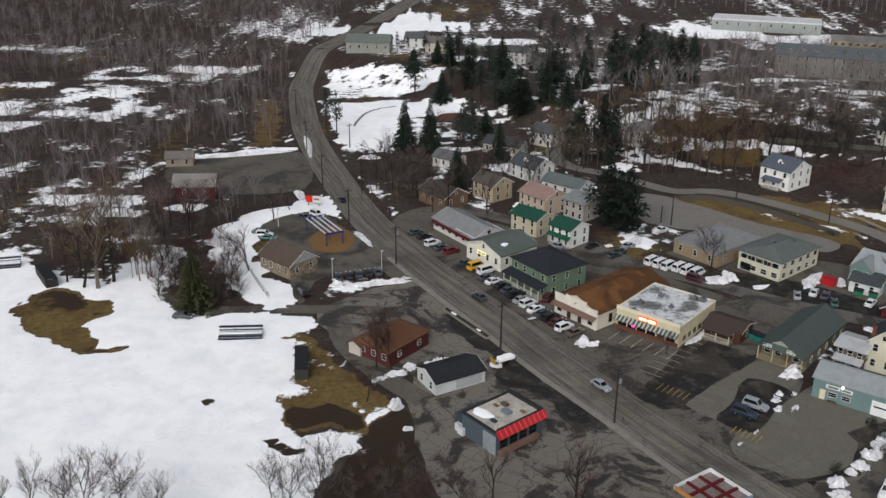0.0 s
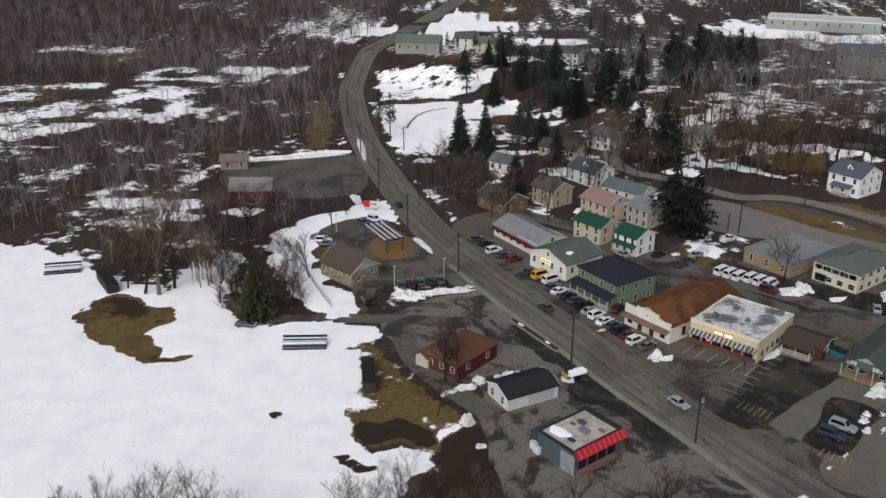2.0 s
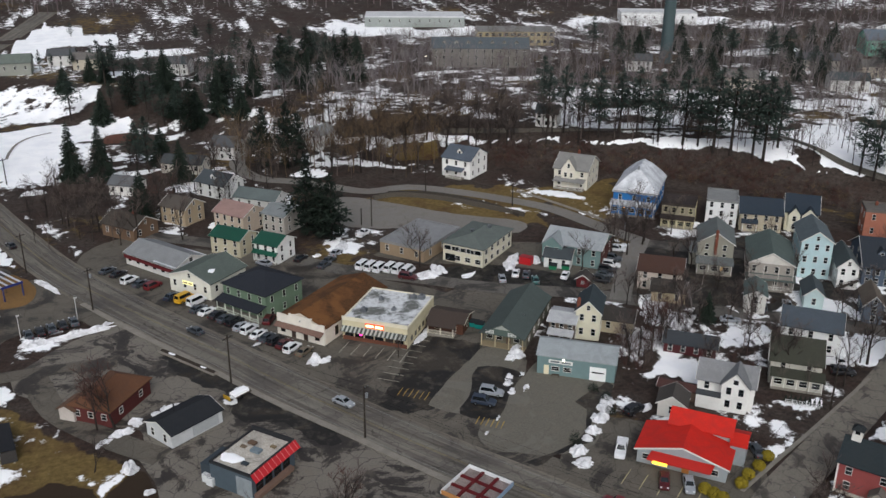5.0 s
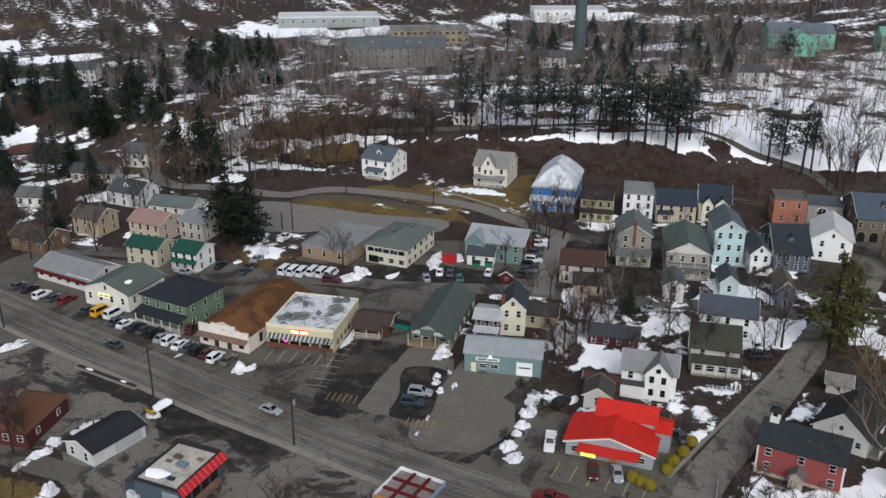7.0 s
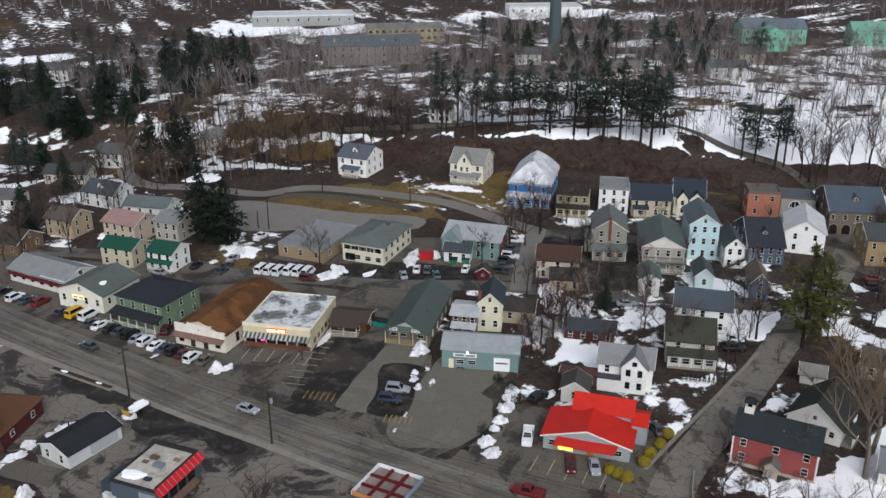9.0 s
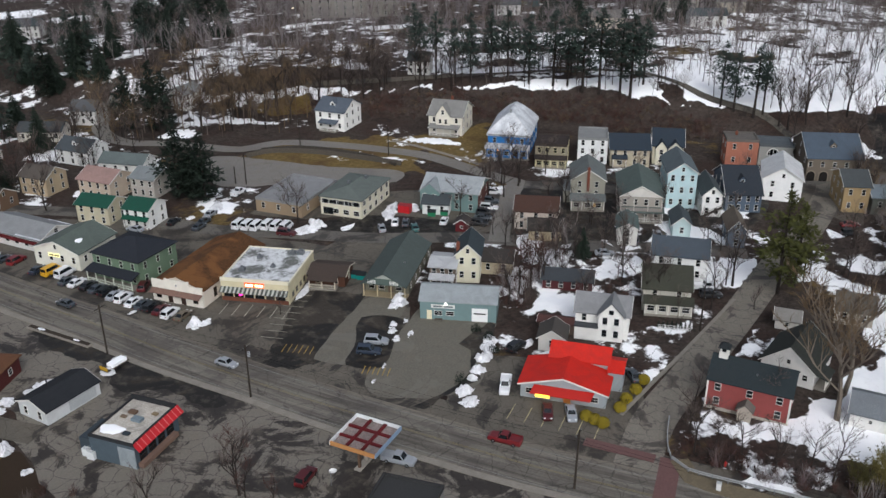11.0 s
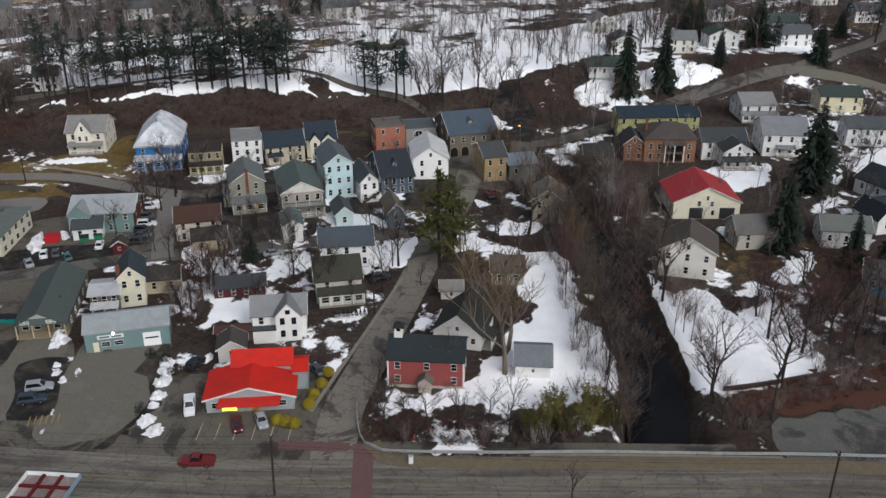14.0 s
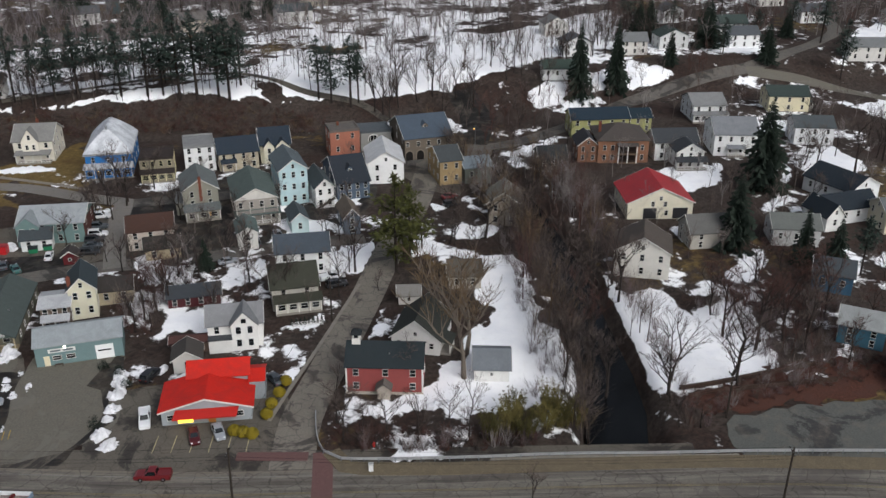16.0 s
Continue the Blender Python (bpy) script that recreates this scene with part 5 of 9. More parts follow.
for i, (h, sp) in enumerate(((22, 0.72), (24, 0.62))):
    w, t = bare_tree(50 + i, h, sp, 8, 6, 0.021, 1.0)
    TREES += [("pale", h, w.mesh("trunk", PALE_BARK), t.mesh("crown", TWIG_TAN))] * 3


def tree(x, y, h, tone="brown", pick=None, label="bare deciduous tree with grey-brown twigs", z=None, girth=1.0):
    rnd = random.Random(int(x * 31 + y * 17))
    pool = [t for t in TREES if t[0] == tone]
    code, th, wood, crown = pool[rnd.randrange(6)] if pick is None else pool[pick]
    m = pose(x, y, high(x, y) - 0.1 if z is None else z, 0, 0, rnd.uniform(0, 360)) @ Matrix.Diagonal((h / th * girth, h / th * girth, h / th, 1))
    ob = empty("bare_tree", m, label, "tree", "bare trees")
    part("trunk", wood, ob)
    part("crown", crown, ob)
    return ob


def spruce_mesh(seed, h, r, base=0.08):
    rnd = random.Random(seed)
    s = Shape()
    z = h * base
    while z < h * 0.985:
        k = 1 - (z / h - base) / (1 - base)
        n = int(7 + 6 * k)
        turn = rnd.uniform(0, 6)
        for i in range(n):
            a = turn + 6.2832 * i / n + rnd.uniform(-0.25, 0.25)
            length = (r * k ** 0.85 + 0.12) * rnd.uniform(0.5, 1.18)
            d, side = Vector((math.cos(a), math.sin(a), 0)), Vector((-math.sin(a), math.cos(a), 0))
            o = Vector((0, 0, z + rnd.uniform(-0.2, 0.2)))
            for f0, f1, wd in ((0.08, 0.5, 0.2), (0.38, 0.78, 0.2), (0.66, 1.0, 0.14)):
                p0 = o + d * length * f0 + Vector((0, 0, -length * 0.28 * f0 ** 1.6))
                p1 = o + d * length * f1 + Vector((0, 0, -length * 0.28 * f1 ** 1.6 + 0.06))
                w = side * length * wd * rnd.uniform(0.8, 1.3)
                mid = p0.lerp(p1, 0.5) + Vector((0, 0, -0.16 * length))
                s.add([p0, mid + w, p1, mid - w, p0.lerp(p1, 0.5) + Vector((0, 0, 0.08))], [(0, 4, 1), (1, 4, 2), (2, 4, 3), (3, 4, 0)])
        z += h * 0.028 * (0.6 + 0.7 * k)
    return s


def tuft(s, rnd, c, r, n, leaf=0.2):
    """A loose clump of needle sprays."""
    for _ in range(n):
        d = Vector((rnd.gauss(0, 1), rnd.gauss(0, 1), rnd.gauss(0.3, 0.7))).normalized()
        p = c + d * r * rnd.uniform(0.2, 1.0)
        a = d.cross(Vector((rnd.uniform(-1, 1), rnd.uniform(-1, 1), 1))).normalized() * r * leaf
        s.add([p - a, p + d * r * 2.5 * leaf, p + a, p - d * r * 0.15 + Vector((0, 0, 0.1 * r))], [(0, 1, 2, 3)])


def spray(sh, rnd, c, r, n, out):
    """A flat clump of needle sprays at the end of a limb."""
    for _ in range(n):
        a = rnd.uniform(0, 6.2832)
        d = (Vector((math.cos(a), math.sin(a), rnd.uniform(-0.5, 0.85))) + out * 0.6).normalized()
        p = c + d * r * rnd.uniform(0.0, 0.8) + Vector((0, 0, rnd.uniform(-0.5, 0.5) * r))
        e = d.cross(Vector((rnd.uniform(-0.5, 0.5), rnd.uniform(-0.5, 0.5), 1))).normalized() * r * rnd.uniform(0.16, 0.3)
        sh.add([p - e, p + d * r * 0.75, p + e, p - d * r * 0.2], [(0, 1, 2, 3)])


def pine_mesh(seed, h, r, bare, whorls=11, limbs=6, n=8, broad=0.25):
    """A pine: whorls of limbs of uneven length that carry flat clumps of needles, with gaps between them."""
    rnd = random.Random(seed)
    s = Shape()
    for i in range(whorls):
        t = i / (whorls - 1)
        z = h * (bare + (0.97 - bare) * t)
        k = (0.55 + 0.45 * min(t / broad, 1)) if t < broad else 1 - 0.86 * ((t - broad) / (1 - broad)) ** 1.25
        turn = rnd.uniform(0, 6)
        for j in range(max(3, int(limbs * (0.6 + 0.5 * k)))):
            a = turn + 6.2832 * j / limbs + rnd.uniform(-0.4, 0.4)
            d = Vector((math.cos(a), math.sin(a), 0))
            run, lift = r * k * rnd.uniform(0.4, 1.15), rnd.uniform(-0.3, 0.4)
            z0 = z + rnd.uniform(-0.35, 0.35) * h / whorls
            for f in (0.35, 0.68, 1.0):
                if rnd.random() < 0.9:
                    spray(s, rnd, d * run * f + Vector((0, 0, z0 + lift * run * f)), r * rnd.uniform(0.2, 0.32) * (0.55 + 0.5 * k), n, d)
    return s


SPRUCES = [(h, spruce_mesh(40 + i, h, r).mesh("crown", NEEDLE), Shape().tube([(0, 0, -0.3), (0, 0, h * 0.5), (0, 0, h * 0.97)], [0.3, 0.2, 0.03], 6).mesh("trunk", BARK))
           for i, (h, r) in enumerate(((18, 4.6), (20, 4.8), (16, 4.8), (20, 6.6)))]
SPRUCES.append((16, spruce_mesh(47, 16, 5.6, 0.03).mesh("crown", paint("383a22", 0.85, 0.3, 0.4, scale=2.0)), SPRUCES[2][2]))
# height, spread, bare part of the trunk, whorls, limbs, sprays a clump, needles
# The first three kinds carry the needles paled for haze.
PINE_KINDS = ((18, 3.4, 0.48, 9, 6, 8, NEEDLE_HAZE), (20, 3.7, 0.42, 10, 6, 8, NEEDLE_HAZE), (17, 3.8, 0.3, 10, 6, 8, NEEDLE_HAZE),
              (15, 4.0, 0.2, 9, 6, 10, NEEDLE_OLIVE), (9, 3.0, 0.12, 8, 6, 10, NEEDLE_OLIVE), (20, 5.4, 0.08, 13, 6, 10, NEEDLE))


def pine_trunk(seed, h, bare):
    """A tapered trunk with dead stubs below the crown."""
    rnd = random.Random(seed)
    s = Shape().tube([(0, 0, -0.3), (0.1, 0, h * 0.5), (0, 0.1, h * 0.95)], [0.28, 0.2, 0.05], 6)
    for q in range(int(bare * 18)):
        z, a = h * rnd.uniform(0.12, max(bare, 0.15)), rnd.uniform(0, 6.28)
        run = rnd.uniform(0.6, 1.7)
        s.tube([(0, 0, z), (run * math.cos(a), run * math.sin(a), z + rnd.uniform(-0.1, 0.4))], [0.05, 0.02], 3)
    return s


PINES = [(h, pine_mesh(60 + i, h, r, b, wh, li, n).mesh("crown", mat), pine_trunk(160 + i, h, b).mesh("trunk", BARK))
         for i, (h, r, b, wh, li, n, mat) in enumerate(PINE_KINDS)]


def conifer(x, y, h, pool, pick, name="spruce", label="tall dark green spruce with drooping branches", wide=1.0):
    rnd = random.Random(int(x * 13 + y * 7))
    th, crown, trunk = pool[pick]
    k = h / th
    ob = empty(name, pose(x, y, high(x, y) - 0.1, 0, 0, rnd.uniform(0, 360)) @ Matrix.Diagonal((k * wide, k * wide, k, 1)), label, "conifer", "conifers")
    part("trunk", trunk, ob)
    part("crown", crown, ob)
    return ob


def wood_stuff(name, spots, label, tones, seed, stout=1.0, branches=13, sprays=3):
    """Many small bare trees too far to tell apart, joined into one mesh."""
    rnd = np.random.RandomState(seed)
    groups = {t: ([], []) for t in range(len(tones))}
    for x, y, h in spots:
        if river_distance(np.array(x), np.array(y)) < 4.6:
            continue
        vs, fs = groups[rnd.randint(len(tones))]
        z = high(x, y) - 0.2
        tx, ty = rnd.uniform(-0.5, 0.5, 2)

        def blade(a, b, w):
            n = len(vs)
            ang = rnd.uniform(0, 3.14)
            dx, dy = w * math.cos(ang), w * math.sin(ang)
            vs.extend([(a[0] - dx, a[1] - dy, a[2]), (a[0] + dx, a[1] + dy, a[2]), (b[0] + dx * 0.3, b[1] + dy * 0.3, b[2]), (b[0] - dx * 0.3, b[1] - dy * 0.3, b[2])])
            fs.append((n, n + 1, n + 2, n + 3))

        top = (x + tx, y + ty, z + h * 0.6)
        w0 = 0.011 * h * stout
        for _ in range(2):
            blade((x, y, z), top, w0)
        for _ in range(branches):
            t = rnd.uniform(0.25, 0.6)
            ang, r = rnd.uniform(0, 6.283), rnd.uniform(0.12, 0.3) * h
            a = (x + tx * t, y + ty * t, z + h * t)
            b = (a[0] + r * math.cos(ang), a[1] + r * math.sin(ang), z + h * rnd.uniform(0.55, 0.92))
            blade(a, b, w0 * 0.4)
            for _ in range(sprays):
                t2 = rnd.uniform(0.35, 1)
                c = tuple(a[i] + (b[i] - a[i]) * t2 for i in range(3))
                blade(c, (c[0] + rnd.uniform(-0.13, 0.13) * h, c[1] + rnd.uniform(-0.13, 0.13) * h, c[2] + rnd.uniform(0.0, 0.15) * h), w0 * 0.28)
    for t, (vs, fs) in groups.items():
        tagged(new(name, mesh_of(name, vs, fs, tones[t])), label, "woods", kind="stuff")


def scatter(pts, spacing, seed, hmin, hmax, keep=1.0):
    """Random spots with a height each inside an outline, no closer than about the spacing."""
    rnd = np.random.RandomState(seed)
    p = np.array(pts, float)
    x0, y0, x1, y1 = *p.min(0), *p.max(0)
    gx, gy = np.meshgrid(np.arange(x0, x1, spacing), np.arange(y0, y1, spacing))
    gx = gx + rnd.uniform(-0.5, 0.5, gx.shape) * spacing
    gy = gy + rnd.uniform(-0.5, 0.5, gy.shape) * spacing
    ok = (inside(gx, gy, pts, 0.01) > 0.5) & (rnd.rand(*gx.shape) < keep)
    return [(a, b, rnd.uniform(hmin, hmax)) for a, b in zip(gx[ok], gy[ok])]


WOODS_LEFT = [(-72, 262), (-60, 330), (-64, 372), (-76, 420), (-76, 470), (-66, 540), (-60, 720), (-420, 720), (-330, 420), (-230, 300), (-170, 235), (-128, 236), (-100, 222)]
spots = [s for s in scatter(WOODS_LEFT, 6.0, 1, 7, 14, 0.95) if not (-96 < s[0] < -44 and 258 < s[1] < 322)]
spots = [s for s in spots if inside(np.array([s[0]]), np.array([s[1]]), SNOW_FIELDS[13], 0.1)[0] < 0.5 or (s[0] * 7 + s[1]) % 1 > 0.9]
spots = [s for s in spots if not (inside(np.array([s[0]]), np.array([s[1]]), SNOW_THIN[0], 0.1)[0] > 0.5 and (s[0] * 7 + s[1]) % 1 < 0.85)]
# Valley, bank and hill woods mix in twig colours paled for painted haze.
wood_stuff("woods_valley", spots, "dense bare woods on the valley floor", [TWIG_GREY, HAZE_RED, HAZE_TWIG, TWIG], 5, 1.25, 13, 4)
WOODS_BANK = [(60, 365), (110, 330), (160, 296), (210, 266), (225, 262), (300, 300), (380, 330), (420, 420), (300, 480), (180, 470), (80, 470), (20, 430), (40, 380)]
wood_stuff("woods_bank", scatter(WOODS_BANK, 5.8, 2, 9, 17, 0.85), "bare trees on the snowy slope", [TWIG_GREY, TWIG, HAZE_TWIG], 6, 1.1, 13, 4)
HILLS = [(-420, 640), (-420, 800), (-100, 860), (300, 820), (640, 640), (800, 420), (760, 60), (600, 40), (520, 200), (480, 330), (430, 450), (340, 540), (240, 580), (60, 640), (-60, 620)]
wood_stuff("woods_hill", scatter(HILLS, 10.5, 3, 11, 18, 0.95), "bare woods on the far hillside, painted grey for haze", [HAZE_TWIG, HAZE_RED], 7, 2.0, 7)
WOODS_EAST = [(345, 190), (430, 210), (560, 300), (640, 100), (560, -40), (420, 10), (372, 66), (420, 80), (400, 120), (350, 130)]
wood_stuff("woods_east", scatter(WOODS_EAST, 6.8, 4, 9, 16, 0.8), "bare trees between the far houses", [TWIG_GREY, TWIG, TWIG_RED], 8, 1.3, 11)
# ---- buildings with a shape of their own ----
def block(ob, x, y, w, d, eave, rise, kind, wall, roof, turn=0, metal=False, base=0.0, over=0.35, boards=0.15, roof_name="roof", wall_name="wall"):
    """A further wall and roof on a building, in its own local frame."""
    m = pose(x, y, base, 0, 0, turn)
    a, b = w / 2, d / 2
    s = Shape()
    v = [(-a, -b, -0.5), (a, -b, -0.5), (a, b, -0.5), (-a, b, -0.5), (-a, -b, eave), (a, -b, eave), (a, b, eave), (-a, b, eave)]
    if kind == "front":
        s.add(v + [(0, -b, eave + rise), (0, b, eave + rise)], [(0, 1, 5, 8, 4), (1, 2, 6, 5), (2, 3, 7, 9, 6), (3, 0, 4, 7), (4, 8, 9, 7), (5, 6, 9, 8)])
    elif kind == "gable":
        s.add(v + [(-a, 0, eave + rise), (a, 0, eave + rise)], [(0, 1, 5, 4), (1, 2, 6, 9, 5), (2, 3, 7, 6), (3, 0, 4, 8, 7), (4, 5, 9, 8), (6, 7, 8, 9)])
    else:
        s.add(v, [(0, 1, 5, 4), (1, 2, 6, 5), (2, 3, 7, 6), (3, 0, 4, 7), (4, 5, 6, 7)])
    part(wall_name, s.mesh(wall_name, paint(wall, 0.75, 0.06, 0.16, 0, boards)), ob, at=m)
    rm = paint(roof, 0.6, 0.14, 0.35, 0.05) if metal else shingle(roof)
    if kind in ("gable", "front"):
        rs = gable_roof(w, d, eave, rise, over, kind == "gable")
    elif kind == "hip":
        rs = hip_roof(w, d, eave, rise, over)
    else:
        rs = Shape().box(-a - 0.1, a + 0.1, -b - 0.1, b + 0.1, eave, eave + 0.3)
    return part(roof_name, rs.mesh(roof_name, rm), ob, at=m)


def bars(ob, x, y, z, turn, w, h, board, ink, rows=1, name="sign", label="sign board with illegible lettering"):
    """A sign board with plain bars where its lettering cannot be read."""
    m = pose(x, y, z, 0, 0, turn)
    sg = part(name, Shape().box(-w / 2, w / 2, -0.08, 0, 0, h).mesh(name, board), ob, label, m)
    for r in range(rows):
        z0 = h * (r + 0.25) / rows
        n = 2
        for i in range(n):
            a = -w * 0.42 + i * w * 0.46
            part("lettering", Shape().box(a, a + w * 0.38, -0.11, -0.08, z0, z0 + h * 0.5 / rows).mesh("lettering", ink), sg)
    return sg


def snow_sheet(rx, ry, h, seed):
    """A thin sheet of old snow with an uneven edge."""
    s = Shape()
    n, rings = 18, 4
    for i in range(rings):
        f = 1 - i / (rings - 1)
        for k in range(n):
            a = 6.2832 * k / n
            w = f * (1 + 0.35 * noise.noise(Vector((math.cos(a) * 1.7 + seed, math.sin(a) * 1.7, seed * 0.6))))
            s.v.append((rx * w * math.cos(a), ry * w * math.sin(a), h * (1 - f ** 3)))
    for i in range(rings - 1):
        s.f += [(i * n + k, i * n + (k + 1) % n, i * n + n + (k + 1) % n, i * n + n + k) for k in range(n)]
    return s


# gables, wings and signs of the houses and shops
block(lane_white, -6.4, 1.2, 2.6, 6.5, 5.0, 1.4, "gable", "ecebe6", "5a626c", wall_name="wing_wall", roof_name="wing_roof")
add_window(lane_white, -6.4, -2.05, 1.0, 0, 0.8, 1.4)
add_window(lane_white, -6.4, -2.05, 3.4, 0, 0.8, 1.2)
block(lane_cream, -0.6, -5.6, 4.6, 3.2, 6.6, 3.4, "front", "d8d3c4", "8b8a86", over=0.3, wall_name="gable_wall", roof_name="gable_roof")
add_window(lane_cream, -0.6, -7.2, 6.9, 0, 0.8, 1.4)
for gx, gz in ((-1.5, 3.9), (0.4, 3.9)):
    add_window(lane_cream, gx, -7.2, gz, 0, 0.8, 1.4)
for gx, gw in ((-1.9, 3.0), (2.0, 3.8)):
    block(row_cream, gx, -5.6, gw, 2.6, 5.2, 1.9, "front", "d6d2bd", "323b45", over=0.3, wall_name="gable_wall", roof_name="gable_roof")
    add_window(row_cream, gx, -6.9, 3.2, 0, 0.9, 1.4)
    add_window(row_cream, gx, -6.9, 0.9, 0, 0.9, 1.4)
gw = 5.1
part("pediment", Shape().add([(-gw, -8.6, 6.35), (gw, -8.6, 6.35), (0, -8.6, 8.7), (-gw, -8.45, 6.35), (gw, -8.45, 6.35), (0, -8.45, 8.7)], [(0, 1, 2), (5, 4, 3), (0, 3, 4, 1), (1, 4, 5, 2), (2, 5, 3, 0)]).mesh("pediment", paint("cbc8c0", 0.7, 0.06, 0.2)), row_green, "pale clapboard pediment")
part("balcony", Shape().box(-5.2, 5.2, -10.3, -8.5, 3.0, 3.2).mesh("balcony", paint("6f6a62", 0.8)), row_green)
part("balcony_rail", Shape().box(-5.2, 5.2, -10.3, -10.22, 3.2, 4.1).mesh("balcony_rail", paint("85807a", 0.8)), row_green)
for gx in (-5.0, -1.7, 1.7, 5.0):
    part("post", Shape().box(gx - 0.1, gx + 0.1, -10.3, -10.1, 0.2, 6.3).mesh("post", paint("b9b5ac", 0.7)), row_green)
part("lit_window", Shape().box(1.5, 2.0, -9.42, -9.36, 1.4, 2.3).mesh("lit_window", glow("lit_pane", "d8a858", 0.35)), row_brick, "window lit from inside")
block(row_brick, -5.2, 0.5, 2.0, 8.0, 3.2, 0.8, "flat", "8c8a7e", "8d9190", wall_name="wing_wall", roof_name="wing_roof")
block(teal, -5.0, -4.6, 5.2, 5.0, 5.2, 2.2, "front", "6d8481", "8f9698", over=0.3, wall_name="gable_wall", roof_name="gable_roof")
for gx, gz in ((-6.2, 3.2), (-3.8, 3.2)):
    add_window(teal, gx, -7.1, gz, 0, 0.9, 1.4)
part("brick_end", Shape().box(7.42, 7.5, -5.6, 5.6, -0.3, 5.2).mesh("brick_end", paint("5b3a34", 0.9, 0.2, 0.3)), teal, "dark red end wall")
part("shop_window", Shape().box(-5.0, -2.2, -8.84, -8.74, 0.3, 2.2).mesh("shop_window", GLASS), office, "wide dark shop window")
part("window_band", Shape().box(-5.4, 5.4, -8.82, -8.74, 3.3, 4.3).mesh("window_band", GLASS), office, "dark band of upper windows")
for i in range(6):
    part("mullion", Shape().box(-0.06, 0.06, -8.88, -8.8, 3.2, 4.4).mesh("mullion", TRIM), office, at=pose(-5.4 + i * 2.16, 0, 0))
for vx, vy in ((-1.0, -1.5), (1.5, 3.5)):
    part("roof_vent", Shape().box(vx - 0.35, vx + 0.35, vy - 0.35, vy + 0.35, 5.6, 7.1).mesh("roof_vent", METAL), office, "grey roof vent")
part("roof_snow", snow_sheet(2.0, 3.6, 0.12, 5).mesh("roof_snow", SNOW), cream_shop, at=pose(3.2, -2.2, 5.38, 0, 19.2, 0))
cream_sign = part("lit_sign", Shape().box(-2.2, 1.0, -6.42, -6.32, 2.6, 3.5).mesh("lit_sign", glow("sign_cream", "e8dfa0", 0.8)), cream_shop, "softly lit cream sign board")
for k in (0, 1):
    part("lettering", Shape().box(-1.9 + k * 1.5, -0.7 + k * 1.5, -6.47, -6.42, 2.85, 3.2).mesh("lettering", paint("8d8450", 0.6)), cream_sign)
part("fascia", Shape().box(-9.6, 9.6, -5.5, -5.1, 1.9, 2.7).mesh("fascia", paint("5c1f22", 0.7, 0.1, 0.2)), shop_row, "dark red fascia")
part("flat_roof", Shape().box(1.5, 9.7, -5.2, 5.2, 3.3, 3.5).mesh("flat_roof", SNOWY_METAL), shop_row, "lower flat roof with old snow")


# the market with its lit sign
def make_market_roof():
    m, nt, bsdf = start("membrane_roof")
    co = coord(nt)
    f = ramp(nt, 0.44, 0.56, (0, 0, 0, 1), (1, 1, 1, 1), noisy(nt, co, 0.28, 7, 0.65, 0.4))
    col = mixed(nt, f, lin("62635f"), lin("c9cbcc"))
    nt.links.new(mixed(nt, ramp(nt, 0.5, 0.7, (0, 0, 0, 1), (0.7, 0.7, 0.7, 1), noisy(nt, co, 0.9, 6)), col, lin("8d8e8c")), bsdf.inputs["Base Color"])
    bsdf.inputs["Roughness"].default_value = 0.85
    return m


mk = empty("market", pose(48.9, 181.4, 0, 0, 0, -40), "cream flat-roofed market with a lit sign and striped awning", "shop")
W, D, H = 14.9, 17.0, 4.6
part("wall", Shape().box(-W / 2, W / 2, -D / 2, D / 2, -0.5, H).mesh("wall", paint("c8bf9f", 0.8, 0.06, 0.2)), mk)
part("roof", Shape().box(-W / 2 + 0.25, W / 2 - 0.25, -D / 2 + 0.25, D / 2 - 0.25, H - 0.05, H + 0.12).mesh("roof", make_market_roof()), mk)
cap = paint("d8d2bb", 0.7, 0.05, 0.15)
for q in ((-W / 2 - 0.05, W / 2 + 0.05, -D / 2 - 0.06, -D / 2 + 0.25, 0.75), (-W / 2 - 0.05, W / 2 + 0.05, D / 2 - 0.25, D / 2 + 0.06, 0.3), (-W / 2 - 0.06, -W / 2 + 0.25, -D / 2 + 0.25, D / 2 - 0.25, 0.3), (W / 2 - 0.25, W / 2 + 0.06, -D / 2 + 0.25, D / 2 - 0.25, 0.3)):
    part("parapet", Shape().box(*q[:4], H - 0.02, H + q[4]).mesh("parapet", cap), mk)
part("brick_base", Shape().box(-W / 2 + 0.1, W / 2 - 0.1, -D / 2 - 0.14, -D / 2, 0, 0.9).mesh("brick_base", paint("6e4636", 0.9, 0.2, 0.3)), mk, "red-brown brick base")
for i in range(6):
    wx = -W / 2 + 1.6 + i * 2.3
    if i == 4:
        add_door(mk, wx, -D / 2, 0.05, 0, 1.8, 2.2, "39322c", 1)
    else:
        add_window(mk, wx, -D / 2, 0.95, 0, 1.9, 1.4, paint("4a3a2e", 0.7))
aw = Shape().slab([(-W / 2, -D / 2 - 1.3, 2.45), (W / 2, -D / 2 - 1.3, 2.45), (W / 2, -D / 2, 3.25), (-W / 2, -D / 2, 3.25)], 0.06).mesh("awning", paint("4a4f4c", 0.8, 0.1, 0.2))
awn = part("awning", aw, mk, "dark green and pale striped awning")
stripe = Shape().slab([(-0.22, -D / 2 - 1.31, 2.475), (0.22, -D / 2 - 1.31, 2.475), (0.22, -D / 2, 3.275), (-0.22, -D / 2, 3.275)], 0.02).mesh("stripe", paint("a9aca4", 0.8, 0.1, 0.2))
for i in range(16):
    part("stripe", stripe, awn, at=pose(-W / 2 + 0.5 + i * 0.93, 0, 0))
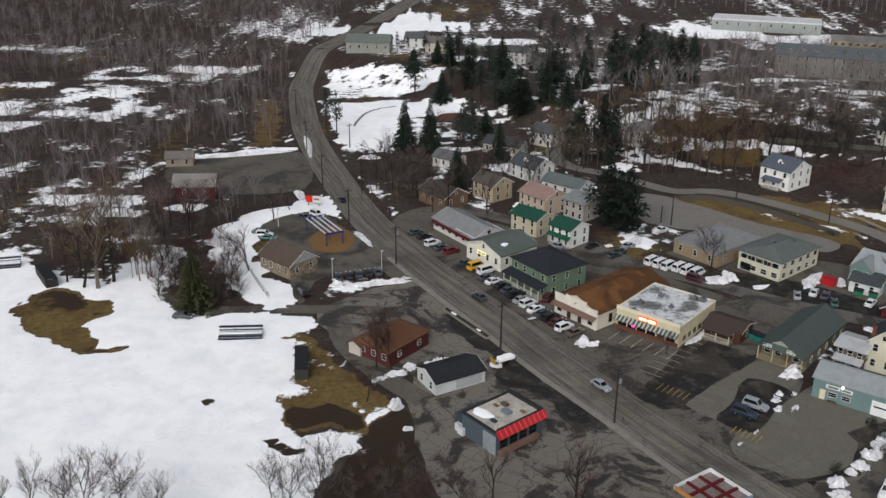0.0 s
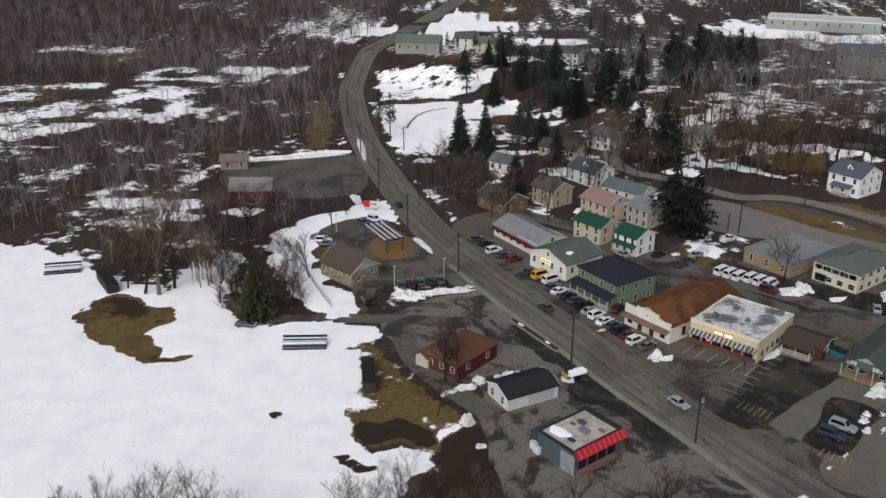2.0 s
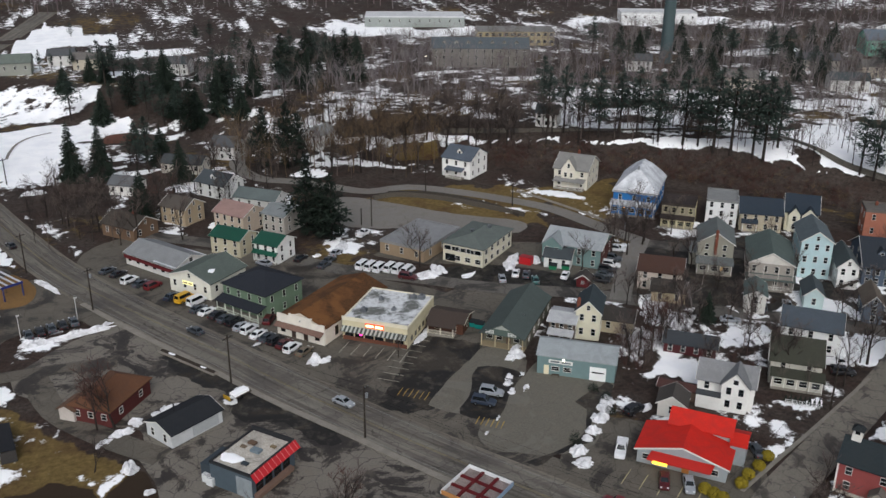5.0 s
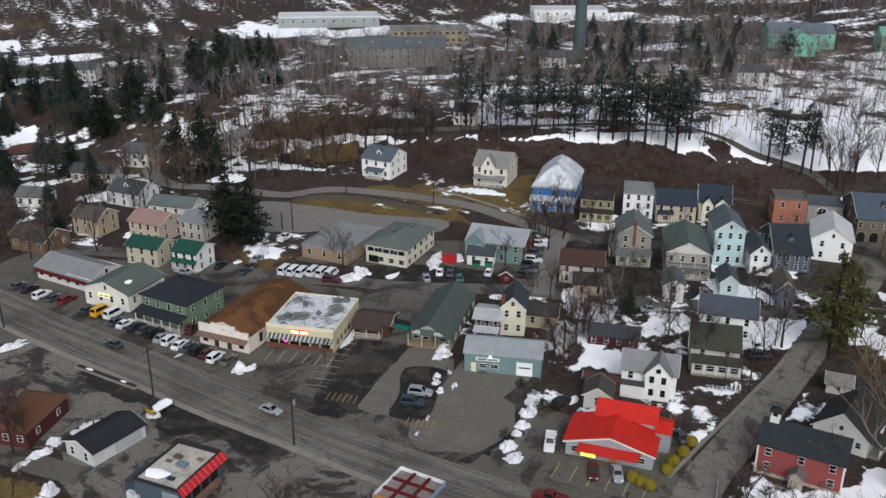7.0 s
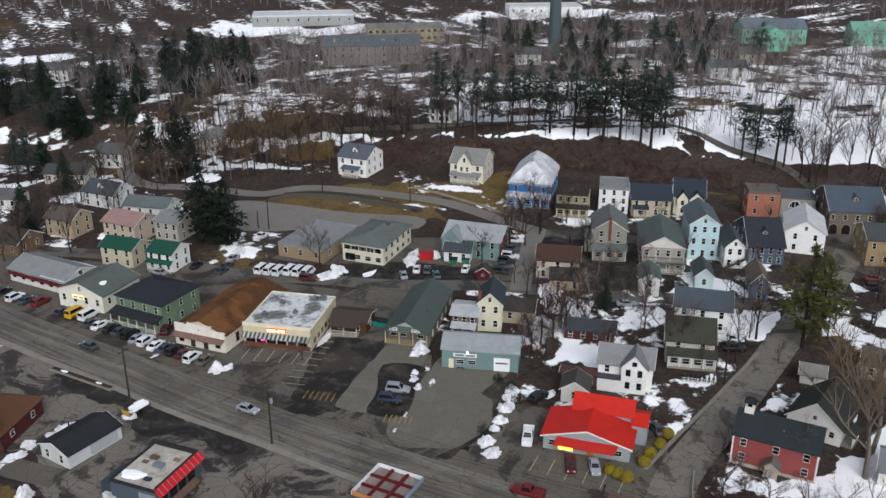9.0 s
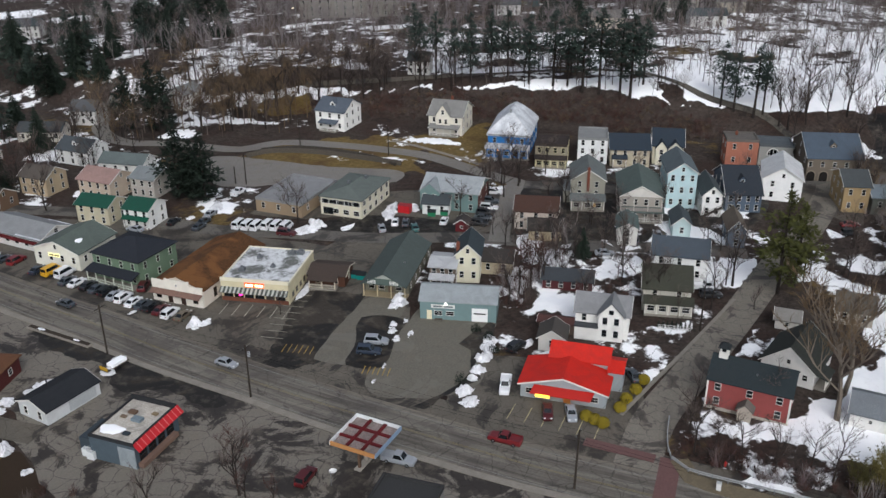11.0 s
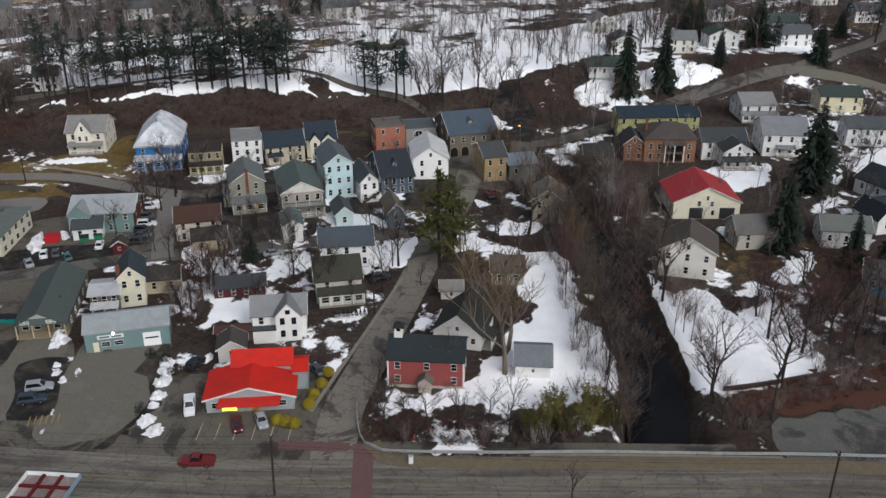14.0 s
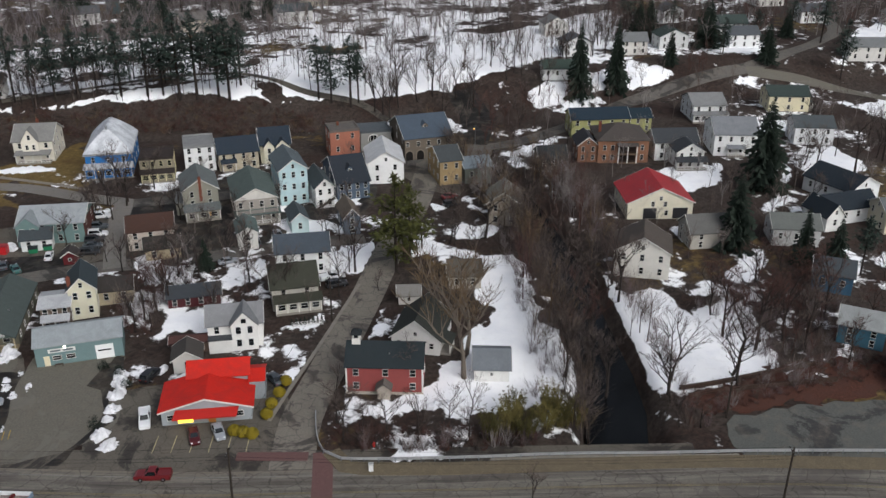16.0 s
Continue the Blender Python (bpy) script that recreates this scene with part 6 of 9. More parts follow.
sg = part("sign", Shape().box(-2.0, 2.2, -D / 2 - 0.3, -D / 2 - 0.06, 3.6, 4.55).mesh("sign", glow("sign_red", "d8431a", 1.0)), mk, "lit orange-red sign with glowing lettering bars")
ink = glow("sign_letters", "ffe7a8", 3.0)
for a, b in ((-1.8, -0.1), (0.3, 2.0)):
    part("lettering", Shape().box(a, b, -D / 2 - 0.36, -D / 2 - 0.3, 3.82, 4.32).mesh("lettering", ink), sg)
part("neon_sign", Shape().tube([(-3.1, -D / 2 - 0.12, 1.55), (-3.1, -D / 2 - 0.12, 2.05)], [0.4, 0.4], 10).mesh("neon_sign", glow("neon_pink", "ff3fa0", 2.0)), mk, "pink neon window sign")
for vx, vy, vs in ((3.5, 6.2, 0.6), (5.2, 6.6, 0.7), (-3, 3, 0.5), (-4.5, -3.5, 0.6), (1.5, -1.0, 0.45)):
    part("roof_vent", Shape().box(vx - vs, vx + vs, vy - vs, vy + vs, H + 0.1, H + 0.25 + vs).tube([(vx, vy, H + 0.2 + vs), (vx, vy, H + 0.6 + vs)], [vs * 0.5, vs * 0.5], 8).mesh("roof_vent", METAL), mk, "grey roof vent")
for i in range(5):
    add_window(mk, W / 2, -6 + i * 2.4, 0.9, 90, 1.2, 1.1, paint("8e866e", 0.7))
# its low annex and bins
ax = house("brown timber annex with a low roof beside the market", 61.5, 176.8, -40, 8.0, 6.5, 2.7, "4e3327", "4a403a", "gable", 0.9, 1, 2, 1, name="annex", category="annex", trim=paint("cfc8b6", 0.7), porch=("front", 6, 2.2, 2.4, -0.5, False))

def make_rust():
    """Rusted sheet roofing: brown, with broad paler worn stretches and dark streaks."""
    m, nt, bsdf = start("rusty_roof")
    co = coord(nt)
    col = ramp(nt, 0.3, 0.7, lin("3c2818"), lin("5c3f26"), noisy(nt, co, 2.5, 6))
    col = mixed(nt, ramp(nt, 0.47, 0.58, (0, 0, 0, 1), (0.8, 0.8, 0.8, 1), noisy(nt, co, 0.12, 5, 0.6, 0.4)), col, lin("6e4a2a"))
    col = mixed(nt, ramp(nt, 0.55, 0.72, (0, 0, 0, 1), (0.6, 0.6, 0.6, 1), noisy(nt, co, 0.6, 7, 0.7)), col, lin("2c2119"))
    nt.links.new(col, bsdf.inputs["Base Color"])
    bsdf.inputs["Roughness"].default_value = 0.85
    bumped(nt, noisy(nt, co, 6.0), 0.2, 0.02, bsdf)
    return m


# the white false-fronted building with the rusty roof
wf = empty("storefront_building", pose(38.8, 190.4, 0, 0, 0, -50), "white false-fronted building with a rusty brown roof", "shop")
W, D = 12.4, 24.0
block(wf, 0, 0, W, D, 4.0, 2.2, "front", "d8cfc0", "6f4e38", metal=True, over=0.4).data.materials[0] = make_rust()
front = Shape()
pts = [(-W / 2, 0), (W / 2, 0), (W / 2, 4.6), (W / 2 - 3.2, 4.6), (W / 2 - 3.2, 5.5), (-W / 2 + 3.2, 5.5), (-W / 2 + 3.2, 5.0), (-W / 2, 5.0)]
n = len(pts)
front.add([(x, -D / 2 - 0.55, z) for x, z in pts] + [(x, -D / 2 - 0.2, z) for x, z in pts], [tuple(range(n)), tuple(range(2 * n - 1, n - 1, -1))] + [((i + 1) % n, i, n + i, n + (i + 1) % n) for i in range(n)])
part("false_front", front.mesh("false_front", paint("ddd8cc", 0.75, 0.06, 0.2)), wf, "stepped white false front")
part("canopy", Shape().slab([(-W / 2, -D / 2 - 1.9, 2.5), (W / 2, -D / 2 - 1.9, 2.5), (W / 2, -D / 2 - 0.55, 3.1), (-W / 2, -D / 2 - 0.55, 3.1)], 0.1).mesh("canopy", shingle("7d6358")), wf, "faded brown canopy")
for i, wx in enumerate((-4.6, -1.8, 1.4, 4.4)):
    if i in (1, 2):
        add_door(wf, wx, -D / 2 - 0.55, 0.1, 0, 1.1, 2.1, "3a2a22", 1)
    else:
        add_window(wf, wx, -D / 2 - 0.55, 0.9, 0, 1.1, 1.2, paint("5c4638", 0.7))
for i in range(4):
    add_window(wf, W / 2, -8 + i * 5, 0.9, 90, 1.0, 2.0, paint("5c4638", 0.7))
part("wall_lamp", Shape().box(-0.12, 0.12, -D / 2 - 0.75, -D / 2 - 0.55, 4.2, 4.5).mesh("wall_lamp", METAL), wf)

# the green-roofed shop with a porch under its gable
gs = empty("shop", pose(75.2, 171.4, 0, 0, 0, -42), "low grey-green shop with a shingle gable roof and porch", "shop")
block(gs, 0, 1.3, 9.6, 20.4, 3.0, 2.7, "front", "6d6a5c", "515a57", over=0.2)
part("porch_roof", gable_roof(9.6, 2.6, 3.0, 2.7, 0.25, False).mesh("porch_roof", shingle("515a57")), gs, at=pose(0, -10.2, 0.012))
part("pediment", Shape().add([(-4.7, -11.3, 3.0), (4.7, -11.3, 3.0), (0, -11.3, 5.6), (-4.7, -11.1, 3.0), (4.7, -11.1, 3.0), (0, -11.1, 5.6)], [(0, 1, 2), (5, 4, 3), (0, 3, 4, 1), (1, 4, 5, 2), (2, 5, 3, 0)]).mesh("pediment", paint("56645e", 0.8)), gs)
part("gable_panel", Shape().add([(-1.9, -11.36, 4.5), (1.9, -11.36, 4.5), (0, -11.36, 5.5), (-1.9, -11.3, 4.5), (1.9, -11.3, 4.5), (0, -11.3, 5.5)], [(0, 1, 2), (5, 4, 3), (0, 3, 4, 1), (1, 4, 5, 2), (2, 5, 3, 0)]).mesh("gable_panel", paint("a7aca4", 0.7)), gs)
for sx in (-2.7, 2.2):
    bars(gs, sx, -11.32, 3.25, 0, 1.8, 0.8, paint("d9dbd6", 0.5), paint("7f8683", 0.6), 2)
for i in range(4):
    part("post", Shape().box(-0.1, 0.1, -0.1, 0.1, 0, 3.0).mesh("post", paint("b9ac8c", 0.8)), gs, at=pose(-4.5 + 3 * i, -11.1, 0))
part("porch_floor", Shape().box(-4.8, 4.8, -11.3, -8.9, -0.2, 0.18).mesh("porch_floor", paint("8f8268", 0.85)), gs)
for wx in (-3.4, -1.2, 2.6):
    add_window(gs, wx, -8.9, 0.9, 0, 1.2, 1.3)
add_door(gs, 0.8, -8.9, 0.15, 0, 1.0, 2.1, "5b4a3a")
for i in range(5):
    add_window(gs, 4.8, -7 + i * 4, 0.9, 90, 0.9, 1.2)
part("roof_vent", Shape().tube([(2.4, -3, 4.2), (2.4, -3, 4.9)], [0.18, 0.18], 8).mesh("roof_vent", METAL), gs)

# the teal garage
tg = empty("garage", pose(78.5, 149.8, 0, 0, 0, -37), "blue-grey garage with a ribbed metal roof and white door", "garage")
block(tg, 0, 0, 15.4, 7.8, 4.2, 1.7, "gable", "6f8585", "9fa5a7", metal=True, over=0.3)
seam = Shape().box(-0.03, 0.03, -0.02, 4.3, 0.0, 0.05).mesh("seam", paint("8d9396", 0.5, 0.05, 0.1, 0.3))
for i in range(26):
    part("seam", seam, tg, at=pose(-7.5 + i * 0.6, -4.2, 4.31, 23.5, 0, 0))
add_door(tg, 4.4, -3.9, 0, 0, 3.2, 3.0, "e4e6e4", 4)
part("door_windows", Shape().box(3.2, 5.6, -4.0, -3.95, 1.7, 2.0).mesh("door_windows", GLASS), tg)
add_door(tg, -5.8, -3.9, 0, 0, 1.0, 2.1, "d8cfb0")
for wx in (-4.0, -1.6):
    add_window(tg, wx, -3.9, 1.1, 0, 1.5, 0.9)
bars(tg, -3.0, -3.92, 2.7, 0, 4.8, 0.75, paint("dddeda", 0.5), paint("6d7476", 0.6), 1)
part("wall_lamp", Shape().box(-2.6, -2.3, -4.3, -3.9, 3.55, 3.8).mesh("wall_lamp", glow("wall_lamp_glow", "fff4dc", 8.0)), tg, "bright lit wall lamp")
part("bench", Shape().box(-4.6, -3.1, -4.6, -4.2, 0.4, 0.48).box(-4.6, -4.5, -4.6, -4.2, 0, 0.4).box(-3.2, -3.1, -4.6, -4.2, 0, 0.4).mesh("bench", paint("4c4038", 0.8)), tg)

house("tall narrow pale yellow house with a dark roof", 89.3, 164.1, -36, 5.2, 9, 6.6, "d0ccb4", "3d464a", "front", 2.4, 2, 2, 3, chimney=(-2.2, -3.4, 0.0))
house("brown and grey back building with a snowy roof", 83.2, 164.2, -40, 5.5, 7, 4.6, "61564c", "b9bbbc", "gable", 0.8, 2, 3, 2, porch=("front", 5, 1.6, 2.4, 0, False), name="outbuilding", category="outbuilding")
house("small red shed with a dark roof", 100.5, 186, -40, 3, 3.4, 2.3, "5a2326", "45403e", "front", 1.0, 1, 1, 0, 0, name="shed", category="shed", win=(0.6, 0.7))

# the restaurant with its red roofs
rr = empty("restaurant", pose(80.6, 116.0, 0, 0, 0, -46), "low grey restaurant with bright red metal roofs", "restaurant")
RED = "c7291d"
block(rr, 0, -0.6, 14.8, 8.4, 2.9, 1.9, "front", "9aa0a3", RED, metal=True, over=0.5)
block(rr, 1.6, 5.0, 10.2, 5.0, 4.6, 1.7, "gable", "9aa0a3", RED, metal=True, over=0.4)
block(rr, 8.2, 3.6, 2.6, 5.0, 3.8, 0.9, "gable", "8f9598", RED, metal=True, over=0.2)
part("awning", Shape().slab([(-5.4, -6.7, 2.35), (5.0, -6.7, 2.35), (5.4, -4.85, 2.95), (-5.0, -4.85, 2.95)], 0.25).mesh("awning", paint("b3231a", 0.5, 0.08, 0.2)), rr, "red front awning")
for g in (-1, 1):
    p0, p1 = Vector((g * 7.9, -5.36, 2.78)), Vector((0, -5.36, 4.98))
    up = Vector((0, 0, 0.12))
    yv = Vector((0, 0.06, 0))
    part("rake_board", Shape().add([p0 - yv - up, p0 + yv - up, p0 + yv + up, p0 - yv + up, p1 - yv - up, p1 + yv - up, p1 + yv + up, p1 - yv + up], [(0, 1, 2, 3), (7, 6, 5, 4), (0, 4, 5, 1), (1, 5, 6, 2), (2, 6, 7, 3), (3, 7, 4, 0)]).mesh("rake_board", TRIM), rr)
part("lit_sign", Shape().box(-4.4, -2.0, -6.85, -6.7, 1.75, 2.2).mesh("lit_sign", glow("sign_yellow", "ffd040", 2.5)), rr, "lit yellow sign under the awning")
for lx in (0.0, 1.6):
    part("wall_lamp", Shape().tube([(lx, -6.3, 2.05), (lx, -6.3, 2.25)], [0.14, 0.14], 8).mesh("wall_lamp", glow("warm_lamp", "ffd9a0", 5.0)), rr)
add_door(rr, 0.8, -4.8, 0.05, 0, 1.2, 2.1, "b07a3a", 1)
for wx in (-5.8, -3.6, 3.2, 5.4):
    add_window(rr, wx, -4.8, 1.0, 0, 1.3, 1.0)
for wy in (-2.5, 0.5):
    add_window(rr, 7.4, wy, 1.1, 90, 1.0, 1.0)

# the white farmhouse behind it
fh = house("white farmhouse with grey roof and front gable", 99.4, 129.7, -44, 10.2, 7, 5.2, "e2e1dc", "8a8b8c", "gable", 2.4, 2, 3, 2)
block(fh, 1.8, -2.6, 4.8, 4.6, 5.6, 2.6, "front", "e5e4df", "7f8182")
for wx, wz in ((0.7, 1.0), (2.9, 1.0), (0.7, 3.7), (2.9, 3.7), (1.8, 5.9)):
    add_window(fh, wx, -4.9, wz, 0, 0.8, 1.3 if wz < 5 else 0.8, paint("4b4d4f", 0.6))
block(fh, -2.8, -4.0, 4.4, 2.4, 2.6, 0.5, "flat", "e2e1dc", "4a4d50", wall_name="porch_wall", roof_name="porch_roof")
house("small white shed with a weathered front", 87.2, 129.5, -42, 5.0, 5.0, 2.8, "cfccc4", "4f4b47", "front", 1.6, 1, 1, 1, name="shed", category="shed")
house("low brown-roofed open shed", 91.5, 133.5, -44, 7.5, 2.6, 2.3, "6a5a50", "543a36", "gable", 0.5, 1, 2, 0, 0, name="shed", category="shed")

# the red schoolhouse with its bell cupola
sh = empty("schoolhouse", pose(104.9, 96.4, 0, 0, 0, -56), "red clapboard schoolhouse with dark roof and white cupola", "schoolhouse")
block(sh, 0, 0, 13.4, 8.4, 5.6, 2.6, "gable", "8f4a47", "2f3639", over=0.35)
for wx, wz in ((-5.0, 1.0), (-5.0, 3.7), (0.2, 3.7), (5.0, 1.0), (5.0, 3.7)):
    add_window(sh, wx, -4.2, wz, 0, 0.95, 1.35)
for wy in (-2.2, 2.2):
    for wz in (1.0, 3.7):
        add_window(sh, 6.7, wy, wz, 90, 0.95, 1.35)
        add_window(sh, -6.7, wy, wz, -90, 0.95, 1.35)
for cx in (-6.7, 6.7):
    part("corner_board", Shape().box(cx - 0.14, cx + 0.14, -4.28, -4.1, 0, 5.5).mesh("corner_board", TRIM), sh)
part("base_course", Shape().box(-6.85, 6.85, -4.35, -4.2, -0.3, 0.45).mesh("base_course", paint("b9b2a6", 0.9)), sh)
block(sh, 0, -5.1, 2.2, 1.8, 2.3, 0.9, "front", "a59c90", "6d6862", wall_name="porch_wall", roof_name="porch_roof", over=0.4)
cup = part("cupola", Shape().box(-0.75, 0.75, -0.75, 0.75, 7.4, 9.1).box(-0.55, 0.55, -0.55, 0.55, 9.1, 9.9).mesh("cupola", TRIM), sh, "white bell cupola", pose(-5.2, 0, 0))
part("opening", Shape().box(-0.35, 0.35, -0.58, -0.54, 9.15, 9.8).mesh("opening", GLASS), cup)
part("cap", Shape().add([(-1, -1, 9.9), (1, -1, 9.9), (1, 1, 9.9), (-1, 1, 9.9), (-0.4, -0.4, 10.6), (0.4, -0.4, 10.6), (0.4, 0.4, 10.6), (-0.4, 0.4, 10.6)], [(3, 2, 1, 0), (0, 1, 5, 4), (1, 2, 6, 5), (2, 3, 7, 6), (3, 0, 4, 7), (4, 5, 6, 7)]).mesh("cap", shingle("2c3032")), cup, "dark cap")
part("roof_vent", Shape().tube([(0.8, -2.2, 6.6), (0.8, -2.2, 7.3)], [0.14, 0.14], 8).mesh("roof_vent", METAL), sh)
house("white gabled house with a dark shingle roof", 120.6, 100.3, -66, 9.4, 11, 3.2, "dfded9", "3d3f3a", "front", 3.8, 1, 3, 3, win=(0.8, 1.1), porch=("right", 4, 2, 2.4, -3, False))
house("white shed with a grey shingle roof in the snow", 118.9, 83, -56, 6.3, 7.6, 2.8, "e0dfda", "7b8084", "gable", 1.8, 1, 1, 1, name="shed", category="shed", win=(0.5, 0.6))
house("small pale shed with a grey roof beside the street", 132, 112.5, -50, 4.4, 4.6, 2.1, "c9c6be", "8a8781", "gable", 1.2, 1, 1, 1, name="shed", category="shed", win=(0.6, 0.8))
house("grey cottage beside the bare trees", 146, 108, -52, 7, 8, 3.2, "a39c90", "5d5850", "gable", 2.0, 1, 2, 2, name="cottage")

# the roadside store with its red awning
ks = empty("roadside_store", pose(10.6, 137.7, 0, 0, 0, -50), "small flat-roofed roadside store with a red awning", "shop")
W, D, H = 8.6, 11.0, 4.3
part("wall", Shape().box(-W / 2, W / 2, -D / 2, D / 2, -0.4, H).mesh("wall", paint("4e5a62", 0.8, 0.1, 0.25)), ks)
part("roof", Shape().box(-W / 2 + 0.3, W / 2 - 0.3, -D / 2 + 0.3, D / 2 - 0.3, H - 0.05, H + 0.1).mesh("roof", paint("cdc6ba", 0.9, 0.25, 0.65, scale=0.9)), ks, "pale stained membrane roof")
dark = paint("2d2e30", 0.8, 0.1, 0.2)
for q in ((-W / 2 - 0.06, W / 2 + 0.06, D / 2 - 0.3, D / 2 + 0.06, 0.9), (-W / 2 - 0.06, -W / 2 + 0.3, -D / 2 + 0.3, D / 2 - 0.3, 0.35), (-W / 2 - 0.06, W / 2 + 0.06, -D / 2 - 0.06, -D / 2 + 0.3, 0.35), (W / 2 - 0.3, W / 2 + 0.06, -D / 2 + 0.3, D / 2 - 0.3, 0.7)):
    part("parapet", Shape().box(*q[:4], H - 0.1, H + q[4]).mesh("parapet", dark), ks)
for jx, jy, js, code in ((-1.5, 2, 0.7, "6a5646"), (-2.2, 0.5, 0.5, "7a6a58"), (0.5, 0.5, 0.9, "7c8a92"), (1.2, -3.2, 0.6, "3a4248"), (2.2, 2.8, 0.5, "8a7a60")):
    part("roof_debris", Shape().box(jx - js, jx + js, jy - js * 0.7, jy + js * 0.6, H + 0.1, H + 0.1 + js * 0.5).mesh("roof_debris", paint(code, 0.85, 0.2, 0.4)), ks)
part("side_panel", Shape().box(-W / 2 + 5.4, W / 2 - 0.02, -D / 2 - 0.05, -D / 2, 0, 3.6).mesh("side_panel", paint("8f979b", 0.8, 0.1, 0.3)), ks, "pale grey wall panel")
part("roof_snow", snow_sheet(2.2, 1.3, 0.16, 3).mesh("roof_snow", SNOW), ks, at=pose(-1.9, -2.9, H + 0.1))
aw = part("awning", Shape().slab([(W / 2 + 0.07, -D / 2 - 0.2, H + 0.55), (W / 2 + 1.1, -D / 2 - 0.2, H - 0.55), (W / 2 + 1.1, D / 2 + 0.3, H - 0.55), (W / 2 + 0.07, D / 2 + 0.3, H + 0.55)], 0.12).mesh("awning", paint("b3121c", 0.5, 0.06, 0.15)), ks, "glossy red awning")
rib = Shape().slab([(W / 2 + 0.07, -0.06, H + 0.59), (W / 2 + 1.12, -0.06, H - 0.51), (W / 2 + 1.12, 0.06, H - 0.51), (W / 2 + 0.07, 0.06, H + 0.59)], 0.03).mesh("rib", paint("d98a86", 0.6))
for i in range(10):
    part("rib", rib, aw, at=pose(0, -4.9 + i * 1.12, 0))
for i in range(4):
    add_window(ks, W / 2, -3.7 + i * 2.3, 1.0, 90, 1.7, 1.7, dark)
part("counter", Shape().box(W / 2, W / 2 + 1.0, -D / 2 + 0.4, D / 2 - 1.5, 0.2, 0.95).mesh("counter", paint("7d6558", 0.85, 0.15, 0.3)), ks, "brown brick ledge below the windows")
part("annex", Shape().box(-W / 2 - 2.6, -W / 2, -D / 2 + 0.6, 0.5, -0.3, 3.0).mesh("annex", paint("3b444b", 0.8, 0.1, 0.2)), ks, "low dark annex")
for ux, uy in ((-6.6, -2.2), (-5.4, -5.2), (-4.2, -5.6)):
    u = part("cooling_unit", Shape().box(ux - 0.7, ux + 0.7, uy - 0.5, uy + 0.5, 0.1, 1.5).mesh("cooling_unit", paint("cfd2d2", 0.6, 0.08, 0.2)), ks, "white cooling unit")
    part("grille", Shape().tube([(ux, uy, 1.5), (ux, uy, 1.56)], [0.42, 0.42], 12).mesh("grille", paint("5c6062", 0.6)), u)

# sheds and houses on the store's side of the road
ds = house("white prefabricated shed with a black shingle roof", 1.8, 156.0, -60, 7.2, 11, 2.6, "c5c8c8", "2b2d31", "front", 1.3, 1, 2, 0, 0, name="shed", category="shed", over=0.3)
part("side_panel", Shape().box(3.6, 3.67, -1.0, 4.6, 0.3, 2.2).mesh("side_panel", paint("aeb2b2", 0.6)), ds)
part("stove_pipe", Shape().tube([(-1.5, -1, 3.4), (-1.5, -1, 4.9)], [0.12, 0.12], 8).mesh("stove_pipe", paint("2a2a2c", 0.5, metal=0.5)), ds)
rh = house("red house with a brown shingle hip roof", -10.0, 168.4, -38, 8.4, 12.4, 3.2, "582d2b", "6a4a36", "hip", 2.4, 1, 3, 2, win=(1.0, 1.2))
block(rh, -4.8, -4.4, 3.2, 4.6, 2.4, 0.8, "front", "bdb6ae", "6d5444", wall_name="lean_to", roof_name="lean_to_roof")
st = house("stone-walled building with a brown shingle gable roof", -38.3, 210.4, -42, 11.6, 8.6, 3.6, "8a7d6a", "5c5047", "gable", 2.7, 1, 4, 2, boards=0, name="office", category="building")
part("gable_infill", Shape().add([(5.83, -4.0, 3.7), (5.83, 4.0, 3.7), (5.83, 0, 6.1), (5.9, -4.0, 3.7), (5.9, 4.0, 3.7), (5.9, 0, 6.1)], [(2, 1, 0), (3, 4, 5), (0, 1, 4, 3), (1, 2, 5, 4), (2, 0, 3, 5)]).mesh("gable_infill", paint("aab0ae", 0.8)), st, "pale clapboard gable")
stone = [Shape().box(-0.3, 0.3, -0.05, 0.02, -0.16, 0.16).mesh("stone", paint(c_, 0.9, 0.2, 0.3)) for c_ in ("9a8d78", "7d7264", "a99a80", "6f675c")]
rnd = random.Random(8)
for zz in range(8):
    for k in range(10):
        wx = -5.4 + k * 1.2 + (zz % 2) * 0.5
        if wx < 5.5 and rnd.random() < 0.8:
            part("stone", stone[rnd.randrange(4)], st, at=pose(wx, -4.3, 0.3 + zz * 0.42))
        wy = -3.8 + k * 0.85
        if wy < 4 and rnd.random() < 0.8:
            part("stone", stone[rnd.randrange(4)], st, at=pose(5.8, wy, 0.3 + zz * 0.42, 0, 0, 90))

# the canopy by the road
cp = empty("canopy", pose(41.1, 115.1, 0, 0, 0, -56), "square fuel canopy with a white rim and red steel grid", "canopy")
fas = paint("d9dcdc", 0.5, 0.05, 0.15)
for nm, q, mt in (("fascia", (-4, 4, -4.1, -3.95), paint("b58250", 0.6)), ("fascia", (-4, 4, 3.95, 4.1), fas), ("fascia", (-4.1, -3.95, -4.1, 4.1), fas), ("fascia", (3.95, 4.1, -4.1, 4.1), paint("7f94a8", 0.5))):
    part(nm, Shape().box(*q, 4.4, 5.15).mesh(nm, mt), cp)
part("deck", Shape().box(-3.9, 3.9, -3.9, 3.9, 4.45, 4.55).mesh("deck", paint("9c8f8a", 0.8, 0.3, 0.6)), cp, "pale stained deck")
